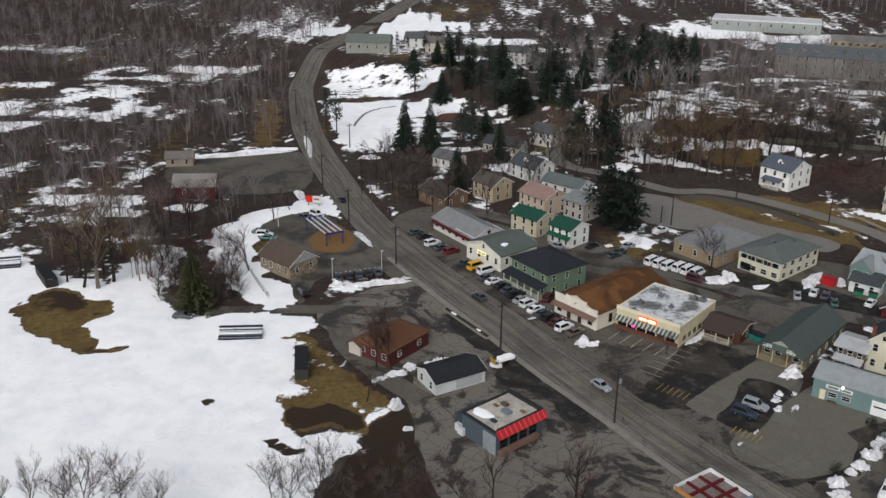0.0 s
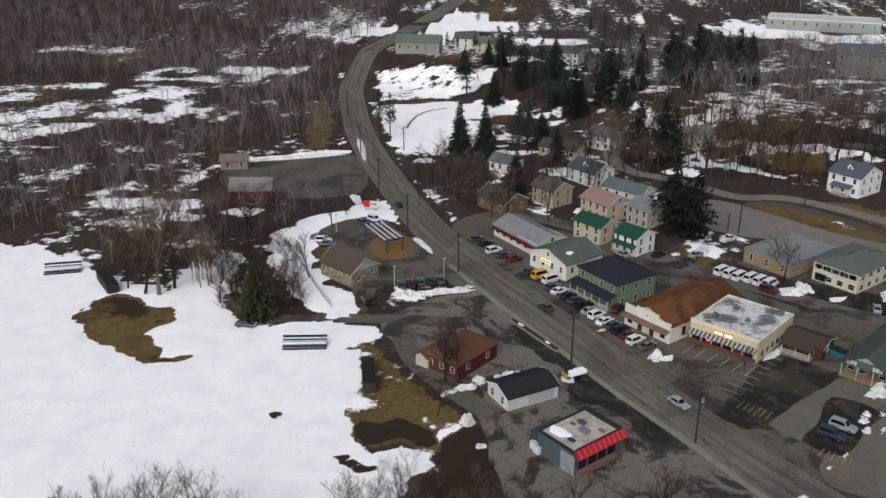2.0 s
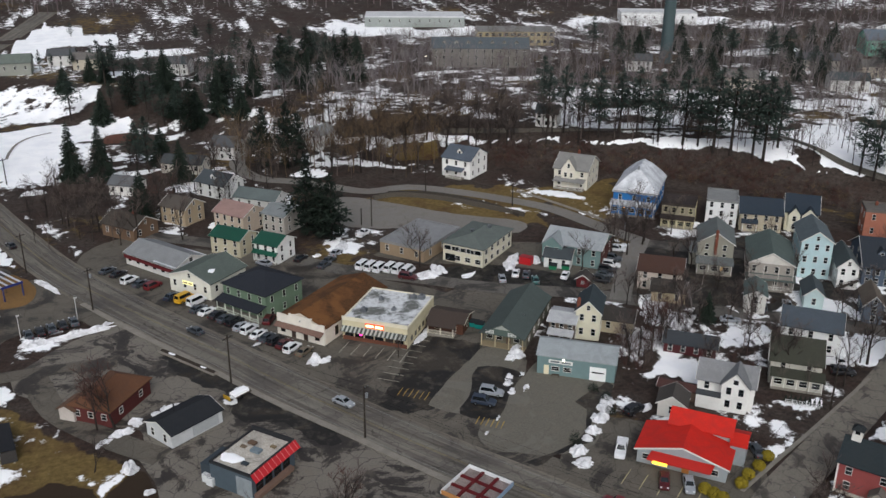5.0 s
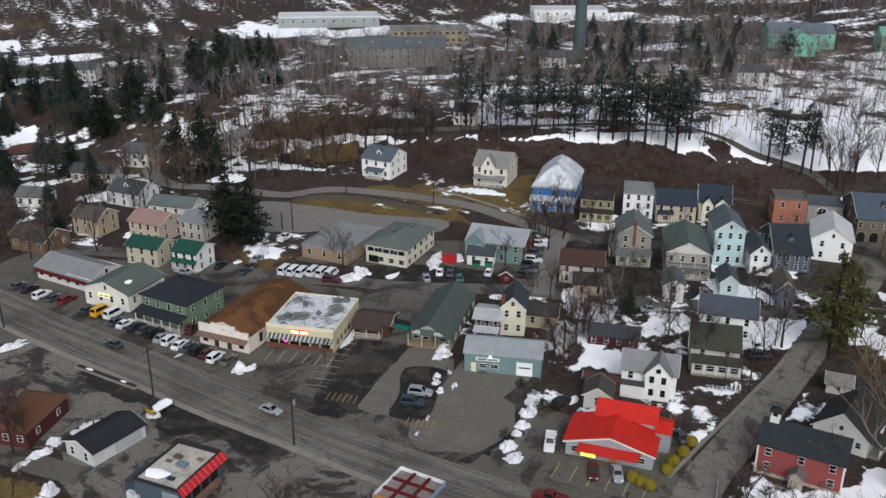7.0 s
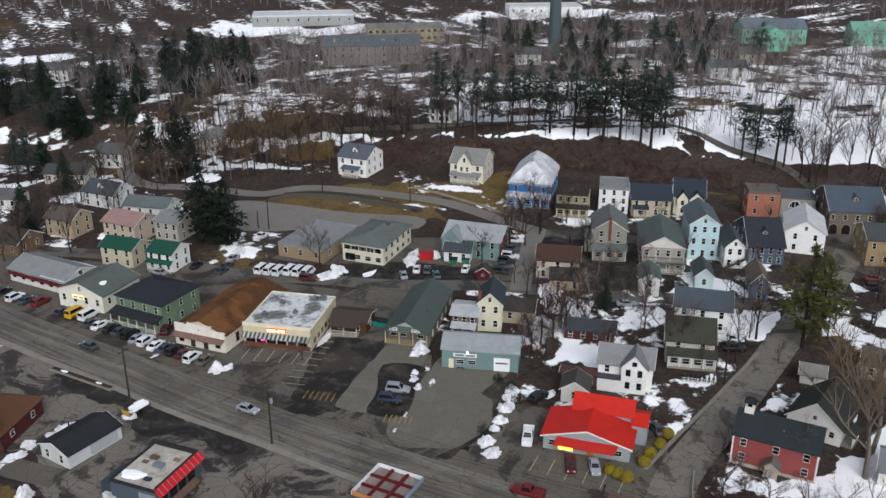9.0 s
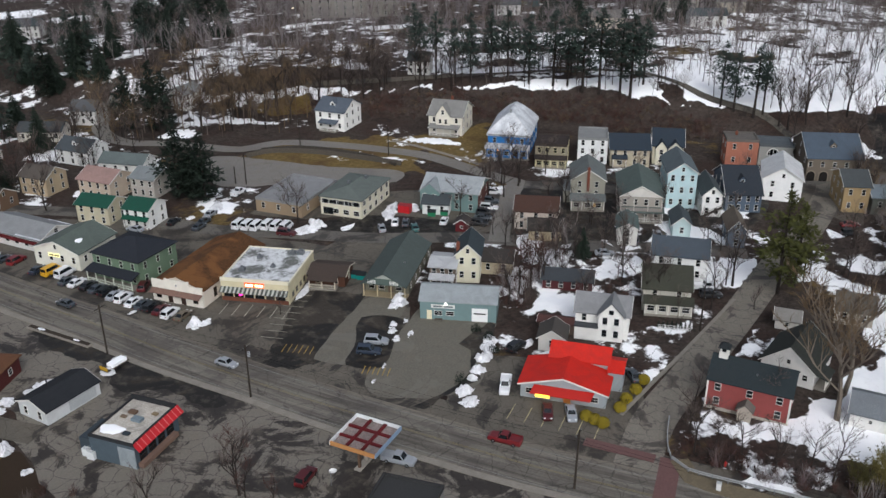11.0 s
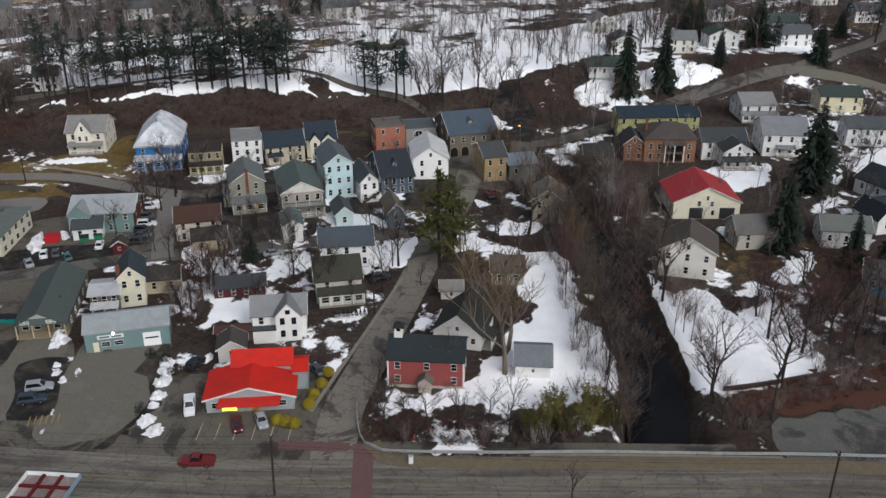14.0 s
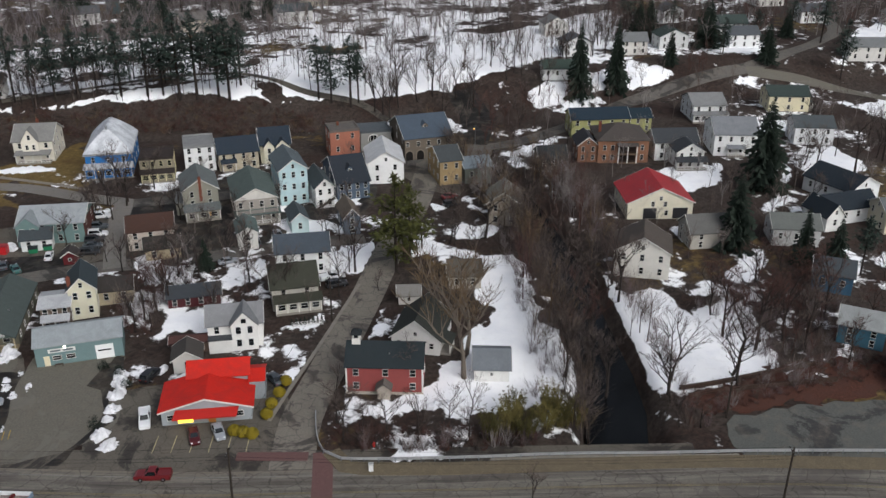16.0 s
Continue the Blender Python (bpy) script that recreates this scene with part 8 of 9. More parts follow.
tree(113.8, 85.5, 26, "pale", 0, "very large bare sycamore with pale thick limbs", girth=1.05)
tree(131, 53.5, 15, "brown", 2, "dark spreading bare tree in the snowy field", girth=1.2)
tree(143.5, 46.5, 16, "brown", 5, "dark spreading bare tree in the snowy field", girth=1.2)
tree(121, 90, 22, "pale", 3, "large bare sycamore with pale limbs", girth=1.1)
tree(-81.3, 197.5, 25, "pale", 1, "large pale tan bare tree beside the sports field", girth=1.15)

for k, (outline, gap, h0, h1) in enumerate((([(-14, 400), (30, 350), (70, 372), (116, 405), (122, 450), (20, 470), (-20, 440)], 15, 10, 17), ([(236, 320), (330, 296), (370, 380), (260, 440), (210, 400)], 19, 12, 18),
                                            ([(0, 262), (40, 300), (34, 345), (4, 345), (-14, 300)], 17, 9, 14), ([(330, 120), (420, 80), (440, 180), (350, 200)], 24, 10, 18))):
    for i, (tx, ty, th) in enumerate(scatter(outline, gap, 200 + k, h0, h1, 0.75)):
        if min(math.hypot(tx - hx, ty - hy) for hx, hy in HOMES) > 8:
            if i % 2:
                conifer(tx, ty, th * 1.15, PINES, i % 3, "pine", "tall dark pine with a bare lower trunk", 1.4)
            else:
                conifer(tx, ty, th * 1.1, SPRUCES, i % 3, wide=1.3)
# ---- vehicles ----
CAR_MESHES = {}


def loft(stations, z0, inset=0.1):
    """A closed hull through stations of (x, top height, half width), with shoulders drawn in."""
    s = Shape()
    for x, zt, hw in stations:
        zm = z0 + (zt - z0) * 0.62
        s.v += [(x, -hw * 0.94, z0), (x, -hw, zm), (x, -hw + inset, zt), (x, hw - inset, zt), (x, hw, zm), (x, hw * 0.94, z0)]
    n = len(stations)
    for i in range(n - 1):
        a, b = i * 6, i * 6 + 6
        s.f += [(a + k, b + k, b + k + 1, a + k + 1) for k in range(5)] + [(a + 5, b + 5, b, a)]
    s.f += [(5, 4, 3, 2, 1, 0), tuple((n - 1) * 6 + k for k in range(6))]
    return s


KINDS = {
    # lower hull stations (rear to front), cabin: rear foot, rear top, front top, front foot, its height; wheel places, length
    "sedan": ([(-2.3, 0.75, 0.78), (-2.15, 0.93, 0.88), (-1.2, 0.95, 0.9), (0.9, 0.93, 0.9), (1.9, 0.8, 0.86), (2.25, 0.62, 0.74)], (-1.75, -1.05, 0.25, 1.0, 0.92, 1.44), (-1.4, 1.4)),
    "suv": ([(-2.35, 0.9, 0.82), (-2.25, 1.05, 0.93), (-1.0, 1.06, 0.95), (0.95, 1.05, 0.95), (2.0, 0.98, 0.92), (2.35, 0.75, 0.8)], (-2.28, -2.05, 0.3, 1.05, 1.03, 1.78), (-1.4, 1.45)),
    "van": ([(-2.5, 1.1, 0.92), (-2.45, 1.25, 0.98), (-0.5, 1.26, 1.0), (1.4, 1.25, 1.0), (2.2, 1.05, 0.95), (2.5, 0.8, 0.85)], (-2.46, -2.4, 1.05, 1.75, 1.22, 2.1), (-1.6, 1.6)),
    "pickup": ([(-2.8, 1.0, 0.9), (-2.7, 1.05, 0.97), (-0.75, 1.05, 0.98), (1.2, 1.08, 0.98), (2.4, 1.02, 0.95), (2.8, 0.8, 0.85)], (-0.8, -0.6, 0.55, 1.25, 1.04, 1.8), (-1.7, 1.75)),
}


def car_parts(kind):
    if kind in CAR_MESHES:
        return CAR_MESHES[kind]
    hull, (r0, r1, f1, f0, zb, zt), wheels = KINDS[kind]
    hw = max(h for _, _, h in hull)
    body = loft(hull, 0.28)
    b, t = hw - 0.1, hw - 0.26
    cab = [(r0, -b, zb), (f0, -b, zb), (f0, b, zb), (r0, b, zb), (r1, -t, zt), (f1, -t, zt), (f1, t, zt), (r1, t, zt)]
    body.add(cab, [(0, 1, 5, 4), (1, 2, 6, 5), (2, 3, 7, 6), (3, 0, 4, 7), (4, 5, 6, 7)])
    if kind == "pickup":
        body.box(-2.7, -0.8, -0.97, -0.87, 1.0, 1.22).box(-2.7, -0.8, 0.87, 0.97, 1.0, 1.22).box(-2.78, -2.68, -0.95, 0.95, 1.0, 1.22)
    v = [Vector(p) for p in cab]

    def pane(i, j, k, l, out):
        c = (v[i] + v[j] + v[k] + v[l]) / 4
        o = Vector(out) * 0.02
        q = [c + (v[m] - c) * 0.84 + o for m in (i, j, k, l)]
        q2 = [p - Vector(out) * 0.03 for p in q]
        return Shape().add(q + q2, [(0, 1, 2, 3), (7, 6, 5, 4), (1, 0, 4, 5), (2, 1, 5, 6), (3, 2, 6, 7), (0, 3, 7, 4)])

    glass = make_glass("15191d", 0.08) if "glass" not in CAR_MESHES else CAR_MESHES["glass"]
    CAR_MESHES["glass"] = glass
    panes = [("windscreen", pane(1, 2, 6, 5, (1, 0, 0.6))), ("rear_window", pane(3, 0, 4, 7, (-1, 0, 0.4))), ("side_window", pane(0, 1, 5, 4, (0, -1, 0.2))), ("side_window", pane(2, 3, 7, 6, (0, 1, 0.2)))]
    panes = [(nm, sh.mesh(nm, glass)) for nm, sh in panes]
    tyre = Shape()
    for y0, y1 in ((-0.11, 0.11),):
        ring = [(0.34 * math.cos(k * 0.5236), 0.34 * math.sin(k * 0.5236)) for k in range(12)]
        tyre.add([(x, y0, z) for x, z in ring] + [(x, y1, z) for x, z in ring], [tuple(range(12)), tuple(range(23, 11, -1))] + [((k + 1) % 12, k, 12 + k, 12 + (k + 1) % 12) for k in range(12)])
    rim = Shape()
    ring = [(0.2 * math.cos(k * 0.7854), 0.2 * math.sin(k * 0.7854)) for k in range(8)]
    rim.add([(x, -0.125, z) for x, z in ring] + [(x, 0.125, z) for x, z in ring], [tuple(range(8)), tuple(range(15, 7, -1))] + [((k + 1) % 8, k, 8 + k, 8 + (k + 1) % 8) for k in range(8)])
    fx, fz, rx, rz = hull[-1][0], 0.66, hull[0][0], hull[0][1] - 0.02
    lamp = Shape().box(fx - 0.22, fx - 0.02, -0.16, 0.16, fz - 0.02, fz + 0.12).mesh("headlight", paint("d5d8da", 0.2, 0.02, 0.05))
    tail = Shape().box(rx - 0.03, rx + 0.1, -0.14, 0.14, rz - 0.16, rz).mesh("tail_light", paint("7a1412", 0.3, 0.02, 0.05))
    CAR_MESHES[kind] = (body, panes, (tyre.mesh("tyre", RUBBER), rim.mesh("rim", METAL)), wheels, hw, lamp, tail)
    return CAR_MESHES[kind]


PROTO = {}
WORDS = {"1b1c1f": "black", "d9dadb": "white", "8f9398": "silver", "661a1e": "red", "4a1519": "dark red", "26303f": "dark blue", "5f5648": "tan", "c99a1e": "yellow", "3c4248": "dark grey", "2f5a58": "teal", "e8e9ea": "snow-covered"}
SPOT = {"row": "parked in the row before the shops", "lot": "parked on the asphalt", "road": "on the main road", "yard": "parked beside a house"}


def car(kind, code, x, y, yaw, where="lot"):
    key = (kind, code)
    m = pose(x, y, max(high(x, y), 0.0) + 0.07, 0, 0, yaw)
    label = f"{WORDS[code]} {kind} {SPOT[where]}"
    if key in PROTO:
        ob = copy_thing(PROTO[key], m)
        ob["label"] = label
        return ob
    body, panes, (tyre, rim), wheels, hw, lamp, tail = car_parts(kind)
    ob = empty("car" if kind in ("sedan", "suv") else kind, m, label, "car" if kind in ("sedan", "suv") else kind, "parked vehicles")
    part("body", body.mesh("body", paint(code, 0.3, 0.02, 0.12)), ob)
    for nm, me in panes:
        part(nm, me, ob)
    for wx in wheels:
        for s in (-1, 1):
            w = part("wheel", tyre, ob, at=pose(wx, s * (hw - 0.1), 0.34))
            part("rim", rim, w)
    for s in (-1, 1):
        part("headlight", lamp, ob, at=pose(0, s * 0.55, 0))
        part("tail_light", tail, ob, at=pose(0, s * 0.6, 0))
    PROTO[key] = ob
    return ob


BLACK, WHITE, SILVER, REDC, DRED, NAVY, TAN, YEL, GREY, TEAL, SNOWY = "1b1c1f", "d9dadb", "8f9398", "661a1e", "4a1519", "26303f", "5f5648", "c99a1e", "3c4248", "2f5a58", "e8e9ea"
for kind, code, x, y in (("sedan", GREY, -7.5, 235), ("sedan", BLACK, -5.1, 231.8), ("suv", WHITE, -2.8, 227), ("sedan", GREY, -0.5, 223.8), ("suv", REDC, 2.2, 221.4), ("sedan", NAVY, 5.8, 213.5)):
    car(kind, code, x, y, 38, "row")
for kind, code, x, y in (("van", YEL, 8.4, 211.2), ("van", WHITE, 10.8, 208.6), ("sedan", GREY, 10.6, 204.4), ("sedan", WHITE, 12.3, 202.4), ("sedan", BLACK, 14.2, 199.8), ("sedan", GREY, 15.6, 197.2), ("suv", BLACK, 17.2, 194.8)):
    car(kind, code, x, y, 36, "row")
for kind, code, x, y in (("sedan", SILVER, 18.2, 192), ("suv", WHITE, 19.6, 190), ("sedan", SNOWY, 21.0, 187), ("sedan", GREY, 22.4, 184.8), ("suv", BLACK, 23.8, 182.8), ("sedan", DRED, 25.2, 180.6), ("suv", WHITE, 26.4, 178.2), ("sedan", TAN, 28.4, 175.8)):
    car(kind, code, x, y, 40, "row")
car("suv", DRED, 24.6, 193.2, 60, "lot")
for i in range(6):
    car("van", WHITE, 53.2 + i * 1.75 + (0.8 if i > 2 else 0), 215.4 - i * 1.6 + (0.7 if i > 2 else 0), 42, "lot")
car("suv", DRED, 61.5, 204.6, -40, "lot")
car("suv", NAVY, 55.2, 144.2, -38, "lot")
car("suv", SILVER, 58.0, 146.8, -38, "lot")
car("pickup", WHITE, 71.1, 121.4, -128, "lot")
car("sedan", DRED, 72.8, 110.9, -124, "lot")
car("sedan", SILVER, 76.0, 108.6, -120, "lot")
car("suv", BLACK, 80.2, 131.6, 20, "lot")
car("sedan", GREY, 92.8, 112.6, 70, "yard")
car("suv", BLACK, 127.3, 128.6, -30, "yard")
car("pickup", WHITE, 129.4, 131.9, -30, "yard")
for kind, code, x, y, a in (("sedan", SILVER, 83.0, 195.6, 70), ("sedan", WHITE, 87.6, 197.4, 60), ("sedan", GREY, 89.6, 195.6, 60), ("sedan", TEAL, 90.2, 191.8, 70), ("suv", WHITE, 120.0, 202.3, -42), ("suv", GREY, 115.6, 197.2, -42),
                            ("suv", WHITE, 112.8, 193.4, -42), ("suv", BLACK, 110.2, 191.0, -42), ("sedan", GREY, 108.0, 188.6, -42), ("suv", BLACK, 105.2, 186.0, -42), ("sedan", WHITE, 98.6, 191.8, 50)):
    car(kind, code, x, y, a, "yard")
for kind, code, x, y, a in (("pickup", WHITE, 60.2, 237.6, 40), ("sedan", SILVER, 49.2, 226.4, 44), ("sedan", GREY, 46.2, 222.2, 40), ("sedan", GREY, 44.1, 219.4, 40), ("sedan", BLACK, 39.6, 226, 42), ("sedan", SILVER, 30, 226, 130)):
    car(kind, code, x, y, a, "lot")
for kind, code, x, y, a in (("sedan", REDC, 183.7, 138.8, -30), ("suv", BLACK, 179.4, 135.2, -30), ("sedan", GREY, 132.2, 158.6, 52), ("sedan", SILVER, 138.9, 158.4, 60), ("sedan", SILVER, 121.2, 156.3, -30)):
    car(kind, code, x, y, a, "yard")
for kind, code, x, y, a in (("sedan", GREY, -39.6, 246.2, -40), ("suv", WHITE, -36.4, 248.8, -40), ("sedan", TEAL, -50.0, 234.6, 0), ("suv", WHITE, -48.4, 232.2, 0), ("sedan", TEAL, -46.9, 229.8, 0), ("suv", BLACK, -32.6, 195.2, 115), ("sedan", GREY, -57.2, 182.2, -5)):
    car(kind, code, x, y, a, "lot")
for i in range(5):
    car("sedan", (GREY, BLACK)[i % 2], -25.2 + i * 2.3, 204.2 + i * 0.85, 100, "lot")
car("pickup", SILVER, 45.2, 112.2, -50, "lot")
car("suv", DRED, 31.0, 115.4, 40, "lot")
car("pickup", REDC, 62.5, 108.2, 128, "road")
car("sedan", SILVER, 30.5, 153.5, -57, "road")
car("sedan", GREY, 8.5, 193.5, 121, "road")
car("sedan", BLACK, -30.6, 262, 110, "road")
car("sedan", SILVER, 435.8, 111, 170, "road")
# ---- poles and wires ----
TOPS = []


def utility_pole(x, y, h=10.5, turn=0.0, lean=0.0, arm=True):
    ob = empty("utility_pole", pose(x, y, high(x, y), 0, lean, 0), "weathered dark wooden utility pole", "utility pole", "utility poles")
    part("pole", Shape().tube([(0, 0, -0.4), (0, 0, h * 0.5), (0, 0, h)], [0.19, 0.165, 0.14], 8).mesh("pole", WOOD_POLE), ob)
    if arm:
        a = part("crossarm", Shape().box(-1.2, 1.2, -0.07, 0.07, h - 0.75, h - 0.6).mesh("crossarm", WOOD_POLE), ob, at=pose(0, 0.16, 0, 0, 0, turn))
        for k in (-1.05, -0.45, 0.45, 1.05):
            part("insulator", Shape().tube([(k, 0, h - 0.6), (k, 0, h - 0.42)], [0.05, 0.04], 6).mesh("insulator", paint("6d7478", 0.3)), a)
    TOPS.append(Vector((x + math.sin(radians(lean)) * h, y, high(x, y) + h)))
    return ob


def transformer(ob, h):
    part("transformer", Shape().tube([(0.45, 0, h - 2.4), (0.45, 0, h - 2.35), (0.45, 0, h - 1.5), (0.45, 0, h - 1.45)], [0.2, 0.27, 0.27, 0.2], 10).mesh("transformer", paint("8a9094", 0.5, 0.05, 0.1)), ob, "grey pole transformer")


line = [(113.4, 27.8), (65.2, 93.3), (31, 141.4), (12.1, 169.1), (-11.8, 213.4), (-26.5, 242.4), (-38.2, 276.7), (-49, 318), (-61, 372)]
for i, (px, py) in enumerate(line):
    p = utility_pole(px, py, 10.5, 33, 1.5 if i in (0, 1) else 0)
    if i in (2, 4):
        transformer(p, 10.5)
utility_pole(115.3, 119.2, 10, 60)
for px, py in ((64.4, 243.7), (62, 245.8), (109.6, 245.4), (122.4, 208), (-33.9, 321.1), (130.4, 42.6), (90, 268)):
    utility_pole(px, py, 9.0 if px != 62 else 5, 45, 0, px != 62)


def wire(a, b, sag, name="power_line"):
    pts = [a.lerp(b, t / 12) - Vector((0, 0, sag * 4 * (t / 12) * (1 - t / 12))) for t in range(13)]
    cu = bpy.data.curves.new(name, "CURVE")
    cu.dimensions, cu.bevel_depth, cu.bevel_resolution = "3D", 0.022, 0
    sp = cu.splines.new("POLY")
    sp.points.add(12)
    for q, p in zip(sp.points, pts):
        q.co = (*p, 1)
    cu.materials.append(RUBBER)
    return tagged(new(name, cu), "thin black overhead power line between poles", "cable", "power lines")


for a, b in zip(line[:-1], line[1:]):
    for off, dz in ((-1.0, -0.45), (1.0, -0.45), (0, -1.8)):
        n = Vector((0.84 * off, 0.54 * off, dz))
        wire(Vector((*a, 10.5)) + n, Vector((*b, 10.5)) + n, 0.9)
wire(Vector((115.3, 119.2, 9.5)), Vector((65.2, 93.3, 9.8)), 1.0)


def street_lamp(x, y, h, turn, code="ffb060", power=8.0):
    ob = empty("street_lamp", pose(x, y, high(x, y), 0, 0, turn), "lit street lamp on a slim pole", "street lamp", "street lamps")
    part("pole", Shape().tube([(0, 0, -0.2), (0, 0, h)], [0.09, 0.06], 6).mesh("pole", METAL), ob)
    part("arm", Shape().box(-0.05, 1.6, -0.04, 0.04, h - 0.06, h + 0.02).mesh("arm", METAL), ob)
    part("lamp", Shape().box(1.3, 1.75, -0.15, 0.15, h - 0.16, h - 0.02).mesh("lamp", glow("lamp_" + code, code, power)), ob, "glowing lamp head")


street_lamp(142, 403, 8.5, 200, "fff2d0", 8)
street_lamp(84, 350, 7, 200, "ffe2b0", 4)
street_lamp(224, 158, 8, 200, "ffb050", 6)
street_lamp(131, 216, 7, 200, "ff9a40", 6)
street_lamp(47, 318, 6, 200, "ffd9a0", 5)
for px, py in ((-15.2, 209.9), (-26.8, 204.6), (-46, 240)):
    lp = empty("lamp_post", pose(px, py, 0), "pale slim lamp post beside the car park", "lamp post")
    part("pole", Shape().tube([(0, 0, -0.2), (0, 0, 5.2)], [0.1, 0.08], 6).mesh("pole", paint("c3c2bd", 0.6)), lp)
    part("lamp", Shape().box(-0.2, 0.5, -0.15, 0.15, 5.1, 5.3).mesh("lamp", paint("c3c2bd", 0.6)), lp)


# ---- snow heaps ----
OLD_SNOW = paint("e4e4e6", 0.9, 0.08, 0.45, scale=1.3)


def snow_heap(x, y, rx, ry, h, turn=0, dirty=False, seed=0):
    """A ploughed heap: a lumpy mound with an uneven foot."""
    s = Shape()
    n, rings = 36, 11
    for i in range(rings):
        f = i / (rings - 1)
        for k in range(n):
            a = 6.2832 * k / n
            c, d = math.cos(a), math.sin(a)
            w = 1 + 0.4 * noise.noise(Vector((c * 1.6 + seed, d * 1.6, seed * 0.7))) + 0.3 * noise.noise(Vector((c * 4.5, d * 4.5 + seed, 2.0)))
            r = (1 - f ** 1.5) * w
            p = Vector((rx * r * c, ry * r * d, seed * 3.1))
            lump = 0.75 + 0.9 * noise.noise(p * 0.7) + 0.55 * noise.noise(p * 2.1)
            s.v.append((p.x, p.y, max(h * (1 - (1 - f) ** 2) * max(lump, 0.15), 0) - 0.1))
    for i in range(rings - 1):
        for k in range(n):
            a, b = i * n + k, i * n + (k + 1) % n
            s.f.append((a, b, b + n, a + n))
    me = s.mesh("snow_mound", OLD_SNOW)
    ob = new("snow_mound", me)
    ob.matrix_basis = pose(x, y, max(high(x, y), 0) + 0.03, 0, 0, turn)
    return tagged(ob, "ploughed heap of old snow on the asphalt", "snow heap", "snow heaps")


for i, (x, y, rx, ry, h, turn) in enumerate((
        (29.6, 172.0, 1.6, 1.0, 1.6, 30), (31.4, 171.2, 1.4, 0.9, 0.7, 10), (54.5, 174.8, 4.2, 1.0, 0.6, 48), (69.4, 160.0, 1.8, 3.6, 1.0, -40), (63.4, 150.5, 0.9, 2.4, 0.6, -35),
        (65.2, 146.4, 0.6, 1.8, 0.5, -35), (66.5, 204.6, 3.2, 2.2, 1.4, 20), (70.5, 207.0, 1.6, 2.8, 1.4, 10), (29.2, 170.4, 0.8, 0.6, 0.5, 0),
        (32.6, 172.4, 0.7, 0.5, 0.4, 0), (13.2, 165.6, 2.2, 1.2, 0.8, 30), (-8.5, 146.3, 1.5, 1.3, 1.5, 0),
        (10.8, 162.4, 1.3, 1.6, 0.9, 0), (-16, 201.5, 7.5, 1.3, 1.0, 12), (-24, 200.2, 3.0, 1.5, 1.0, 5), (-10.5, 204.0, 3.0, 0.9, 0.7, 25), (-70, 311, 17, 1.4, 1.1, 17),
        (-44, 268, 1.4, 5, 0.9, 20), (-22, 232, 1.0, 6, 0.7, 28), (-49, 322, 1.2, 14, 0.9, 12), (-26, 309, 3.5, 2.0, 1.0, 0), (90, 205, 2.0, 5.5, 1.0, -35), (52, 231, 1.8, 4.5, 0.7, -20),
        (83, 132, 1.6, 0.9, 0.8, 20), (223, 178, 4, 8, 1.6, 25), (104, 84.5, 2.2, 0.9, 0.9, -30), (20, 183.5, 1.2, 0.5, 0.4, 30), (5, 162, 1.4, 0.8, 0.5, 0), (-1, 163, 3.2, 2.0, 0.5, 30),
        (96, 205, 2.2, 3.5, 0.9, 0), (118, 128, 2.5, 1.2, 0.7, -40), (44, 227.5, 1.2, 0.9, 0.8, 0), (-6, 139, 1.0, 0.8, 0.6, 0))):
    snow_heap(x, y, rx, ry, h, turn, seed=i * 1.7)
for i, (x, y, rx, ry, h, turn) in enumerate((
        (77.6, 136.7, 1.5, 1.6, 0.9, -20),
        (75.6, 134.4, 1.7, 1.6, 1.1, 10),
        (72.9, 131.7, 1.7, 1.5, 1.2, -40),
        (70.0, 128.7, 1.6, 1.5, 1.0, 20),
        (67.6, 126.8, 1.0, 1.0, 0.7, 0),
        (64.4, 124.0, 1.9, 1.5, 1.2, 30),
        (63.5, 120.6, 1.8, 1.4, 1.0, -10),
        (-9.2, 158.2, 2.2, 1.2, 0.7, 20),
        (-12.2, 156.1, 1.8, 1.0, 0.5, 35),
        (-6.5, 161.2, 1.2, 1.6, 0.6, 0),
        (67.0, 152.1, 0.6, 1.2, 0.4, -35),
        (62.1, 146.6, 0.8, 1.5, 0.5, -35),
        (55.7, 138.8, 0.4, 1.3, 0.3, -35),
        (51.8, 135.1, 0.4, 0.9, 0.3, -35))):
    snow_heap(x, y, rx, ry, h, turn, seed=90 + i * 2.1)


